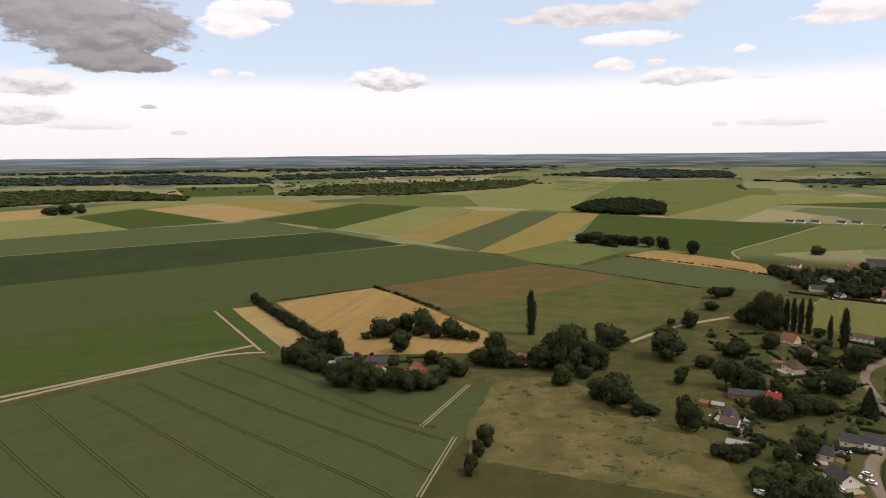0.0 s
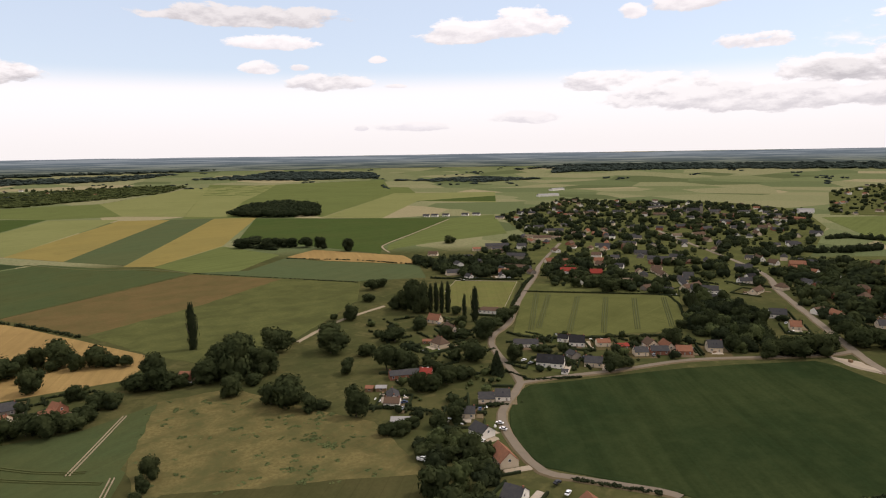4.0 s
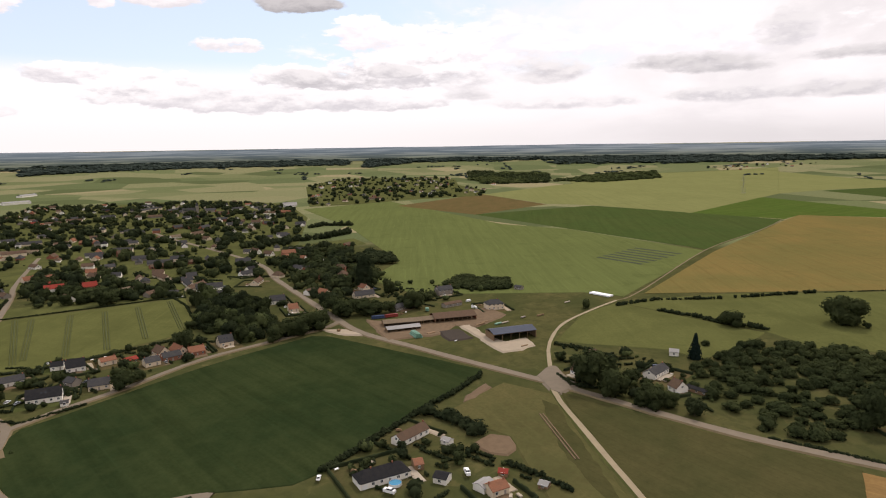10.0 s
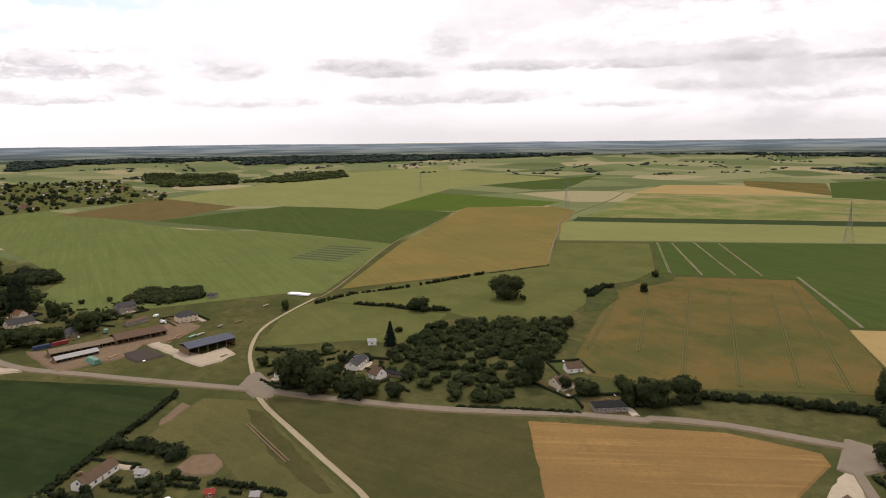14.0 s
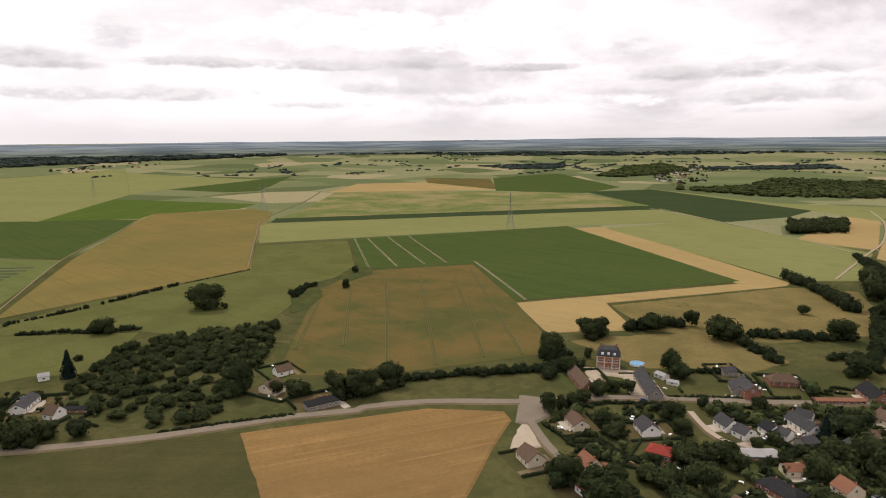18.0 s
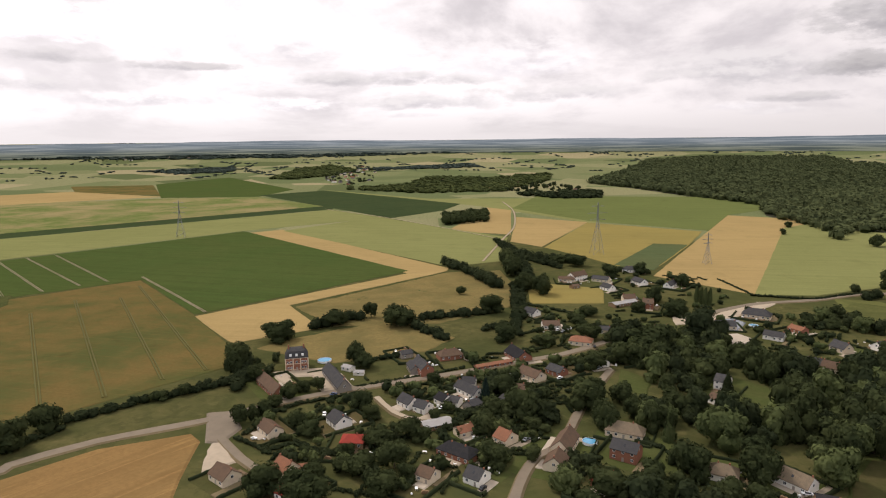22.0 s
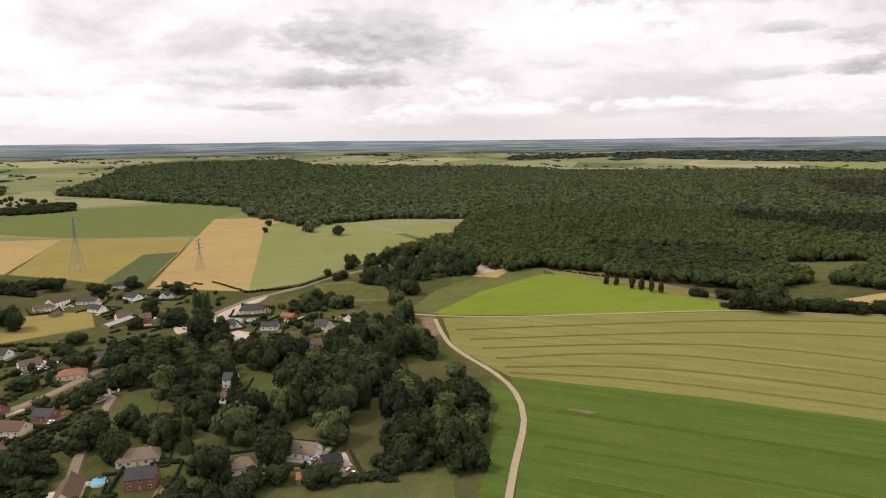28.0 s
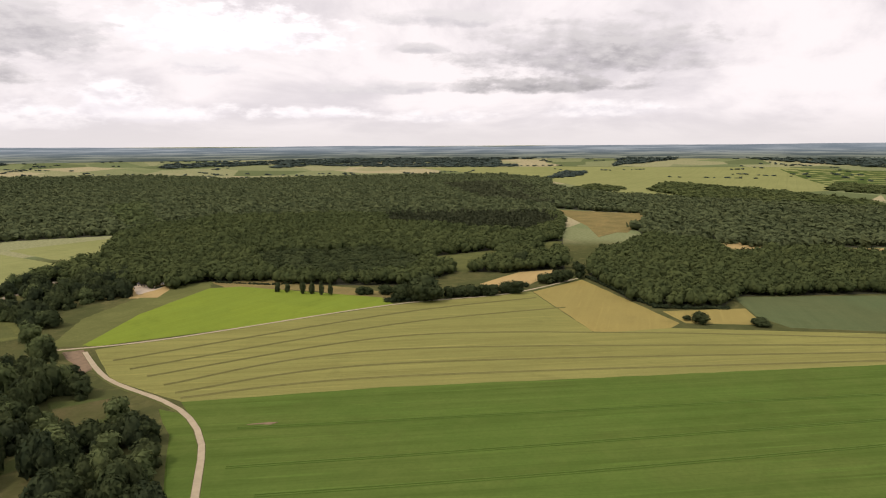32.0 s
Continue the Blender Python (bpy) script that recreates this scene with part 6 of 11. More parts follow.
sheet("barley_field", [(1666.2, -822.9), (1727.3, -1011.4), (1601.8, -1117.2), (1521.6, -906.3)], MAT["tan"], 0.35, "tan field of ripe barley", "field")
sheet("rape_field", [(387.4, -152.4), (554.8, -254.8), (608.7, -329.3), (562.8, -448.3), (406.3, -371.4), (321.5, -321.7), (292.5, -287.8), (320.4, -200.8), (356.7, -141.2)], MAT["rust"], 0.4, "brownish field of ripe rapeseed with dark tramlines", "field")
sheet("beet_field", [(821.9, -430.8), (720.7, -771.2), (331.4, -598.9), (408.8, -374.8), (564.2, -452.6), (619.2, -336.5)], MAT["green"], 0.4, "fresh green beet field", "field")
sheet("barley_field", [(704.1, -752.4), (674.1, -807.8), (297.8, -629.5), (294, -614.3), (327.6, -589.1)], MAT["tan"], 0.35, "tan field of ripe barley", "field")
sheet("barley_field", [(402.8, -369.4), (326.3, -586.6), (293.2, -615), (356.2, -429.4), (289.9, -383.9), (324.6, -328.6)], MAT["tan"], 0.35, "tan field of ripe barley", "field")
sheet("crop_field", [(1051.4, -381.9), (1072.9, -408.9), (775.1, -1089.2), (606.2, -1002.6), (725.3, -776), (873.4, -314.9)], MAT["pale"], 0.35, "pale green crop field", "field")
sheet("beet_field", [(1080.7, -412), (1142.1, -447), (829.7, -1148.1), (781, -1097.3)], MAT["deep"], 0.35, "very dark green beet field", "field")
sheet("crop_field", [(1241.9, -543.7), (1601.7, -795.7), (1529.4, -952.2), (1340.5, -1150.2), (1128.9, -1267.5), (835, -1138.9), (1133.3, -443.6)], MAT["patchy"], 0.35, "green field streaked with pale dry patches", "field")
sheet("barley_field", [(1628, -791.1), (1882.3, -1018.6), (1786.7, -1221.6), (1384.9, -1188.1)], MAT["tan"], 0.35, "tan field of ripe barley", "field")
sheet("rape_field", [(1999.4, -1366.7), (1786.1, -1505.2), (1400.3, -1201.2), (1758.4, -1213.3)], MAT["rust"], 0.35, "rust-brown field of ripe rapeseed with green patches", "field")
sheet("beet_field", [(1806.2, -1534.8), (1846.7, -1914.7), (1211.8, -1508.4), (1140.1, -1280), (1355, -1162.5)], MAT["green"], 0.35, "fresh green beet field", "field")
sheet("beet_field", [(1167.3, -1314.3), (1098.9, -1500.7), (580.4, -1294.7), (558, -1151.5), (590.9, -1005.5)], MAT["deep"], 0.35, "very dark green beet field", "field")
sheet("crop_field", [(665.3, -797.2), (618.4, -1014), (567.5, -984.2), (316.4, -865.8), (260.7, -689.3), (303.1, -640.2)], MAT["pale"], 0.35, "pale green crop field", "field")
sheet("crop_field", [(1111.6, -1518), (696.1, -1373.6), (334.4, -1525), (227.7, -1055.6), (522.8, -1260.5)], MAT["pale"], 0.35, "pale green crop field", "field")
sheet("rough_pasture", [(346.5, -427.7), (289.1, -607.9), (241.8, -639.7), (204.6, -581.5), (176.2, -510.1), (213.6, -431.5), (284.2, -391.8)], MAT["dry_grass"], 0.3, "dry brownish grazing meadow", "field")
sheet("rough_pasture", [(291.4, -353.7), (254, -421.9), (187.4, -403.7), (192.1, -367.5), (234.7, -324.5), (299.7, -326.3)], MAT["dry_grass"], 0.25, "dry brownish grazing meadow", "field")
sheet("barley_field", [(493.8, -1234.8), (433.7, -1205.2), (321.1, -893.3), (382, -895.7), (428.7, -915.4)], MAT["tan"], 0.35, "tan field of ripe barley", "field")
sheet("barley_field", [(385.4, -1101), (250.3, -1075.6), (247.3, -806.9), (298.6, -832.8)], MAT["tan"], 0.35, "tan field of ripe barley", "field")
sheet("barley_field", [(241.7, -803.7), (248.6, -1068.2), (68, -1027.1), (74.8, -881.8), (89.6, -731), (132.2, -715.8), (182, -758.8)], MAT["yellow"], 0.35, "yellowish field of ripening barley", "field")
sheet("crop_field", [(135.9, -718.3), (117, -885.9), (74.9, -891.9), (92.6, -706.2)], MAT["blue"], 0.45, "grey-green flax field", "field")
sheet("barley_field", [(87.3, -675.8), (41, -1257.7), (-104.6, -1237.5), (-44.9, -1024), (-5.8, -628.3)], MAT["tan"], 0.35, "tan field of ripe barley", "field")
sheet("crop_field", [(-6.8, -621.3), (-39.5, -937.4), (-46.8, -1012.2), (-98.7, -1139.3), (-197.2, -1094.6), (-242.5, -870.1), (-165.2, -752.4), (-92.5, -686.2)], MAT["pale"], 0.35, "pale green crop field", "field")
sheet("wheat_field", [(442.1, -1235.7), (480.3, -1521.8), (108.1, -1632.9), (-57.5, -1455.4), (41.4, -1267.4), (58.7, -1042.9), (252, -1091.3)], MAT["wheat"], 0.35, "green wheat field", "field")
sheet("barley_field", [(183.9, -561.6), (175.6, -596.2), (123.3, -596.9), (111.2, -543.6), (167.2, -519.1)], MAT["yellow"], 0.35, "yellowish field of ripening barley", "field")
sheet("maize_field", [(-148.6, -491.3), (-211.4, -548.8), (-300.9, -600), (-325.6, -584.5), (-389, -442.5), (-380.2, -417.8), (-269.4, -445.3), (-156.6, -482.8)], MAT["bright"], 0.5, "bright yellow-green young maize field", "field")
sheet("crop_field", [(-5.9, -627.8), (-43.9, -1110.8), (-99.3, -1215.5), (-109.2, -1012.2), (-159.4, -1063.2), (-235.3, -842.8), (-118.4, -715.9), (-55.2, -646)], MAT["pale"], 0.35, "pale green crop field", "field")
sheet("crop_field", [(-232.8, -1032.9), (-370.3, -1047.7), (-280.9, -862.7), (-250.8, -904)], MAT["pale"], 0.35, "pale green crop field", "field")
sheet("wheat_field", [(-151.4, -473.9), (-373.2, -413.6), (-501.6, -353), (-418.5, -236.5), (-470.4, -199.1), (-561, -76), (-610, 24.7), (-555, 23.9), (-481.6, -63.5), (-239.8, -272), (-150.4, -338.8), (-137.1, -404.4)], MAT["wheat_olive"], 0.5, "olive-green ripening wheat field with drill rows", "field")
sheet("beet_field", [(-149.1, -337.9), (-239.2, -271.3), (-480.3, -63.3), (-552.1, 23.8), (-287.6, 19.6), (-88.6, -196.9), (-131.8, -279.2), (-146.3, -324.9)], MAT["green_leaf"], 0.4, "fresh green leafy beet field with fine rows", "field")
sheet("beet_field", [(-136.2, -337.2), (-142.6, -320.3), (-130, -281.1), (-106.7, -239.1), (-92.3, -211.5), (-84.7, -219.8), (-99.3, -247.2), (-126.9, -302.4)], MAT["green_leaf"], 0.4, "fresh green leafy beet field with fine rows", "field")
sheet("barley_field", [(-503.4, -351), (-582.2, -345.6), (-488.7, -202.6), (-470.4, -201.4), (-426.3, -230.1), (-424.5, -241)], MAT["yellow"], 0.4, "yellowish field of ripening barley", "field")
sheet("crop_field", [(-606.8, -200), (-706.1, -98.8), (-751.3, -48.2), (-597.5, -35.6), (-534, -133), (-551.7, -163.1)], MAT["blue"], 0.4, "grey-green flax field", "field")
sheet("barley_field", [(-514.9, -226.1), (-570.5, -178.2), (-528, -151.6), (-493.2, -197.6)], MAT["yellow"], 0.3, "yellowish field of ripening barley", "field")
sheet("barley_field", [(-496.7, -412.6), (-573.8, -419.5), (-611.9, -396.3), (-516.4, -370.4), (-478, -375.9)], MAT["tan"], 0.3, "tan field of ripe barley", "field")
sheet("barley_field", [(-922.6, -335.9), (-961.3, -291.3), (-909.1, -253.9), (-830.8, -277.2)], MAT["tan"], 0.3, "tan field of ripe barley", "field")
sheet("barley_field", [(-953.7, -238.6), (-1031.1, -149.8), (-1066.3, -74), (-1028.3, -70.9), (-922.9, -204.3)], MAT["tan"], 0.3, "tan field of ripe barley", "field")
sheet("rough_pasture", [(-1191.7, -768.2), (-1230, -579.5), (-951.9, -485.2), (-928.8, -533.1), (-1063.1, -622.8)], MAT["dry_grass"], 0.3, "brownish rough pasture", "field")
sheet("crop_field", [(-2444.1, -2463.6), (-2952.3, -1909.5), (-3419.6, -958.9), (-3297.5, -507.4), (-2465.3, -375.2), (-1717.6, -654.6), (-1677.8, -859.9), (-2195, -1498.8), (-2277.7, -1764.8)], MAT["pale"], 0.3, "pale green crop field", "field")
sheet("beet_field", [(-3291.1, -922.1), (-3358.9, -517.3), (-2527.1, -384.9), (-2423.6, -521)], MAT["green"], 0.35, "fresh green beet field", "field")
sheet("rough_pasture", [(-315.3, -629.4), (-363.4, -588.1), (-400.7, -485.1), (-409.6, -445.5), (-383.1, -424.4), (-366.3, -512.4), (-316.1, -595.8)], MAT["dry_grass"], 0.25, "rough brownish grass strip along the wood", "field")
ribbon("farm_track", [(-131.9, -491.8), (-197.4, -460.6), (-374.6, -415.1), (-479.5, -363.5), (-592.4, -351.8)], 3.0, MAT["chalk"], 0.6, "pale farm track along the crop", "road")
ribbon("farm_track", [(-143.9, -473), (-134.8, -406.9), (-142.6, -346.2), (-141.7, -313.9), (-131.3, -279.8), (-107.5, -238.2), (-89.2, -205.3)], 3.2, MAT["chalk"], 0.6, "pale chalk farm track curving between fields", "road")
ribbon("lane", [(646.5, 765.7), (507, 637.1), (455.2, 581), (359.6, 484.4), (305.1, 424.4), (278.1, 405.1), (259.2, 382.6), (239.1, 332), (228.5, 305.6), (201.3, 282.9), (186.4, 265.6), (174.6, 235.7), (170.3, 211.4), (178.2, 199.5), (200.5, 172.8), (204.2, 164.7)], 4.4, MAT["asphalt"], 0.6, "narrow worn asphalt village lane", "road")
ribbon("lane", [(228.5, 305.6), (252.4, 302.3), (292.6, 291.6), (350.5, 280.6), (403.9, 254), (443.7, 235.3), (461.8, 234.5)], 4.2, MAT["asphalt"], 0.6, "narrow worn asphalt lane along the dark field", "road")
ribbon("road", [(938.5, 830.2), (873.7, 767.4), (691, 470.6), (599.4, 378.6), (525.6, 301.3), (471, 244.2), (435.5, 203.4), (413.4, 154.7), (395.6, 115.4), (370.1, 54.9), (367.2, 48.3), (339.5, -7.8), (318, -57.5), (299.9, -120), (286, -150.7), (288.2, -154.1), (273.6, -186.4), (244.1, -225.1), (227.8, -252.8), (205.5, -284.7), (162.1, -331.1), (132.5, -367.7), (106.5, -399.1), (84.6, -440.1)], 5.8, MAT["asphalt"], 0.6, "two-lane worn asphalt country road", "road")
ribbon("road", [(33.9, -532.3), (-5.1, -588.8), (-50.1, -623.2), (-85.4, -659.4), (-128.7, -687.2), (-207.1, -751.1)], 6, MAT["asphalt"], 0.6, "pale asphalt road climbing towards the wood", "road")
ribbon("farm_track", [(360.9, 48.2), (339.4, 40.4), (312.9, 27.6), (275.2, 9.5), (245, -5.4), (224.3, -12.9)], 3.0, MAT["chalk"], 0.6, "pale earth farm track across meadows", "road")
ribbon("farm_track", [(369.9, 48.6), (411.4, 57.1), (445.9, 61.4), (494.9, 58.7), (542.5, 42.1), (586.1, 21.7)], 2.6, MAT["chalk"], 0.6, "pale earth farm track between fields", "road")
ribbon("farm_track", [(586.1, 21.7), (632.2, 0.5), (905.9, -80.8), (1116.4, -174.3), (1274.2, -234.1)], 1.8, MAT["verge"], 0.6, "worn earth track along a field edge", "road")
ribbon("farm_track", [(709.1, -240.9), (935.9, -333), (1144, -424.9), (1433.7, -635.5), (1659.2, -779.6)], 2.2, MAT["verge"], 0.6, "pale farm track between fields", "road")
ribbon("farm_track", [(797, -1089.8), (602.3, -1006.1), (423.9, -910.2), (327.6, -849.2)], 2.2, MAT["chalk"], 0.6, "pale field track", "road")
ribbon("farm_track", [(507.6, -1358.5), (422.7, -1190.4), (346.9, -981.8), (314.8, -843.2), (278.1, -680.7)], 3.0, MAT["chalk"], 0.6, "pale farm track beside a small wood", "road")
ribbon("tramline", [(819.1, -435.8), (621, -346.8)], 0.45, MAT["chalk"], 0.75, "white wheel track in the green crop", "tramline")
ribbon("tramline", [(810, -452.3), (606.1, -374.6)], 0.45, MAT["chalk"], 0.75, "white wheel track in the green crop", "tramline")
ribbon("tramline", [(805.7, -483), (596.7, -406.1)], 0.3, MAT["chalk"], 0.75, "faint pale wheel track in the crop", "tramline")
ribbon("tramline", [(790.6, -510.5), (587.4, -430.4)], 0.25, MAT["chalk"], 0.75, "faint pale wheel track in the crop", "tramline")
ribbon("tramline", [(574.8, -461), (484.1, -419.5), (404.8, -382.4)], 0.45, MAT["chalk"], 0.75, "white wheel track in the green crop", "tramline")
GLADES = [
    ("lawn", "lawn_green", [(-48.5, -314.4), (-72.1, -334), (-71.6, -306.3), (-63.1, -275.3), (-57.5, -259.1), (-48.3, -257.2), (-40.3, -275.7)], "mown park lawn between tall trees"),
    ("lawn", "lawn_green", [(4.4, -398.9), (-21.8, -385.7), (-18, -361.4), (-0.8, -348.3), (5.7, -361.3)], "green lawn beside a house among trees"),
    ("lawn", "lawn_green", [(-98.6, -392.1), (-123.2, -375.9), (-111.5, -337.3), (-90.2, -338.9)], "green lawn enclosed by trees"),
    ("lawn", "lawn_green", [(43.6, -312.2), (31.3, -306), (20, -282.4), (20.2, -268), (37.4, -272.4)], "green lawn behind a thatched house"),
    ("meadow", "meadow", [(-16.8, -250.9), (-29.1, -254.2), (-44.1, -252.2), (-78.8, -250.1), (-81, -241.1), (-72.2, -215.4), (-15.3, -234.7)], "open grass in front of the grove"),
    ("lawn", "lawn_green", [(66.6, -386.5), (48.3, -374.6), (46.7, -349.9), (62.5, -357.8)], "small garden lawn between hedges"),
    ("yard", "tan", [(-268.4, -721), (-297.1, -692.4), (-271.2, -624.2), (-248.9, -598.9), (-230.9, -617.7)], "pale sandy yard at the edge of the wood"),
    ("meadow", "pasture_light", [(-68.6, -635.7), (-100.8, -640.5), (-134.3, -596.2), (-130.1, -546), (-98.3, -550.1), (-75.2, -583.2)], "light green paddock between tree belts"),
]
for word, stuff, outline, text in GLADES:
    sheet(word, outline, MAT[stuff], 0.3, text, "yard" if word == "yard" else "field", fray=1.2)
sheet("meadow", [(-132.2, -506.8), (-148.5, -487.6), (-205.1, -532.4), (-300.9, -600), (-320.1, -631.6), (-277.4, -634.5), (-219.4, -601.1), (-173.2, -568)], MAT["pasture_light"], 0.2, "pale green grass strip along the wood", "field", fray=2.5)
sheet("vegetable_plot", [(-135.7, -483.3), (-145.1, -479.8), (-136, -434.5), (-129.3, -431)], MAT["soil"], 0.5, "bare brown plot beside the field", "plot")
sheet("weedy_patch", [(559.6, -229.1), (560.9, -258.2), (530.9, -248), (497.7, -219.4), (491.6, -202)], MAT["weeds"], 0.75, "green weedy patch in the ripe crop", "crop patch", fray=2.5)
sheet("weedy_patch", [(593.4, -292.4), (628.7, -326.3), (620.5, -352.2), (586.2, -330.4), (571.3, -297.3)], MAT["weeds"], 0.75, "green weedy patch in the ripe crop", "crop patch", fray=2.5)
sheet("pond", [(22.8, -524.8), (8.6, -535.3), (0.9, -526.8), (5.5, -499.5), (19.6, -498.6)], MAT["pond"], 0.6, "small grey garden pond beside the road", "pond", fray=0.6)
sheet("riding_ground", [(18, -484.4), (4.7, -493.2), (-8.3, -481.6), (5, -465.1)], MAT["paving"], 0.6, "pale sandy riding ground beside gardens", "yard", fray=0.4)
sheet("clearing", [(-577.2, -563.8), (-680, -533.6), (-665.8, -510.7), (-533, -462.4), (-529.5, -504.3)], MAT["meadow"], 0.12, "bright green grassy clearing in the wood", "field")
sheet("clearing", [(-779.2, -526.1), (-803.3, -512.6), (-725.8, -465.2), (-662.8, -442.4), (-620.5, -447.9), (-674.1, -473.6)], MAT["meadow"], 0.12, "grassy bay at the edge of the wood", "field")
sheet("clearing", [(-1167.1, -759.4), (-1176.2, -730.2), (-1242.8, -597.9), (-1069.3, -508.2), (-940, -498.8), (-876.7, -493.2), (-988, -578.5)], MAT["dry_grass"], 0.12, "dry yellowish glade inside the wood", "field")
sheet("clearing", [(-922.5, -335.9), (-961.9, -306.8), (-883, -249.8), (-834.3, -292.3)], MAT["tan"], 0.12, "pale crop field enclosed by the wood", "field")
sheet("forest_ride", [(-338.5, -938.1), (-343.2, -938.1), (-1266.5, -2819.9), (-1256.3, -2822.7)], MAT["meadow"], 0.12, "straight grassy ride through the wood", "ride")
wood([(470.8, -2019.6), (506.4, -3382.2), (236.9, -3660.5), (-314.6, -3664.5), (-388.3, -3261.1), (-1054.1, -2881.9), (-474.4, -1962.5), (-216.3, -1841.9), (110.2, -1599.3), (302.8, -1847.4)], 20, 20, "leaf_wood_hazed", "far", name="woodland", wide=1.45)
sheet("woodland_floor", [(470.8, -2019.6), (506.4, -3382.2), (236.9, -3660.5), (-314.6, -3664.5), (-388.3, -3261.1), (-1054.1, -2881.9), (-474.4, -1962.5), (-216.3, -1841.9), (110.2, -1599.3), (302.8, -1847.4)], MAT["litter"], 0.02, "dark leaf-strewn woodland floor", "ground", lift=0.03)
wood([(97.6, -1593.7), (-221.5, -1884.7), (-486.7, -2012.9), (-1067, -2917.3), (-1233.2, -2828.4), (-1319.9, -2436.9), (-2098.2, -2027.2), (-2284.1, -1777.7), (-2171.9, -1442.5), (-1069.1, -701.8), (-976, -818.7), (-774.2, -995.8), (-602.4, -1155.6), (-395.1, -1081.2), (-253.4, -1141), (-125.9, -1092.5), (-98.1, -965.6), (-98.9, -1103.7), (-20.5, -1278.1), (-12.8, -1462.7)], 15.5, 18, "leaf_wood_hazed", "far", name="woodland", wide=1.45, holes=[[(-338.5, -938.1), (-343.2, -938.1), (-1266.5, -2819.9), (-1256.3, -2822.7)]], stands=[([(-1646.8, -1552.3), (-1985.2, -1459.7), (-1664.2, -1154.2), (-1220.8, -796.9), (-1306.2, -1106.3)], "needle_far", "far", 17, "dense dull green conifer plantation with a fine even canopy"), ([(-537.4, -1544), (-655.3, -1615.7), (-496.7, -1158.9), (-410.8, -1082.5)], "leaf_light", "far", 17, "broadleaf stand of lighter green crowns in the wood")])
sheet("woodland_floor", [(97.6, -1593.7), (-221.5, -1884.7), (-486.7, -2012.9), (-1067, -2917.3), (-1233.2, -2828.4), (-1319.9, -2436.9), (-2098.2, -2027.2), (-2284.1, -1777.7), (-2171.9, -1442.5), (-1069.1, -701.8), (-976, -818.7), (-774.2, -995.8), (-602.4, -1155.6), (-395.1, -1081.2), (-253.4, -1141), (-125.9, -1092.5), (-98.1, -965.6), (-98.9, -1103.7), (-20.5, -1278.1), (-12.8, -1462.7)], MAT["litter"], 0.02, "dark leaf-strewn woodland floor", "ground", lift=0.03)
wood([(-383.9, -1050.6), (-612.6, -1151.1), (-774.2, -995.8), (-976, -818.7), (-1084.4, -695.5), (-619.1, -390.1), (-562.1, -430.3), (-528.7, -473.6), (-446.7, -458.9), (-404.6, -506.9), (-368.1, -556.5), (-334.3, -612.8), (-317.2, -632.8), (-272.5, -623.3), (-246.1, -674), (-209.9, -758.2), (-174.5, -759.4), (-229.6, -814.5), (-280.2, -835.5)], 10.5, 16, "leaf_wood", "wood", name="woodland", wide=1.5, holes=[[(-577.2, -563.8), (-680, -533.6), (-665.8, -510.7), (-533, -462.4), (-529.5, -504.3)], [(-779.2, -526.1), (-803.3, -512.6), (-725.8, -465.2), (-662.8, -442.4), (-620.5, -447.9), (-674.1, -473.6)]], stands=[([(-1046.3, -1198.3), (-1339, -1085.3), (-1115.6, -769.6), (-956.9, -617.4), (-811.4, -589.5), (-789.7, -664.6), (-768.5, -856.7)], "needle_far", "spire", 15, "dense dull green conifer plantation with a fine even canopy"), ([(-434.3, -744.9), (-562.9, -646.7), (-550.3, -541.4), (-466.4, -492), (-394.3, -537.3), (-372, -600.7)], "leaf", "wood", 9, "broadleaf stand of lighter green crowns in the wood")])
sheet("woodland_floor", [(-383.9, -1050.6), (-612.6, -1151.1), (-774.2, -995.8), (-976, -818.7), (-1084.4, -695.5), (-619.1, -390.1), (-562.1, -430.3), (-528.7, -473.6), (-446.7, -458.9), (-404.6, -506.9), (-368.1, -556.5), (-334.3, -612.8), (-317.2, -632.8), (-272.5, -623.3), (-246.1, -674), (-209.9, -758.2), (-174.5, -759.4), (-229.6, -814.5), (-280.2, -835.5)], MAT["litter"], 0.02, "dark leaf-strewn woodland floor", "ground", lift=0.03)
wood([(-1749.9, -1379.9), (-1844.7, -1259), (-1628.7, -920.7), (-1625.3, -767.9), (-1597.3, -636.1), (-1589.8, -237.6), (-1042.4, -151.6), (-948.8, -244.2), (-904.3, -259.4), (-933.3, -339.9), (-927, -435.1), (-1003.4, -501.5), (-1230, -579.5), (-1213, -782), (-1469.4, -1117.7)], 15.5, 17, "leaf_wood_hazed", "far", name="woodland", wide=1.5, holes=[[(-1167.1, -759.4), (-1176.2, -730.2), (-1242.8, -597.9), (-1069.3, -508.2), (-940, -498.8), (-876.7, -493.2), (-988, -578.5)]])
sheet("woodland_floor", [(-1749.9, -1379.9), (-1844.7, -1259), (-1628.7, -920.7), (-1625.3, -767.9), (-1597.3, -636.1), (-1589.8, -237.6), (-1042.4, -151.6), (-948.8, -244.2), (-904.3, -259.4), (-933.3, -339.9), (-927, -435.1), (-1003.4, -501.5), (-1230, -579.5), (-1213, -782), (-1469.4, -1117.7)], MAT["litter"], 0.02, "dark leaf-strewn woodland floor", "ground", lift=0.03)
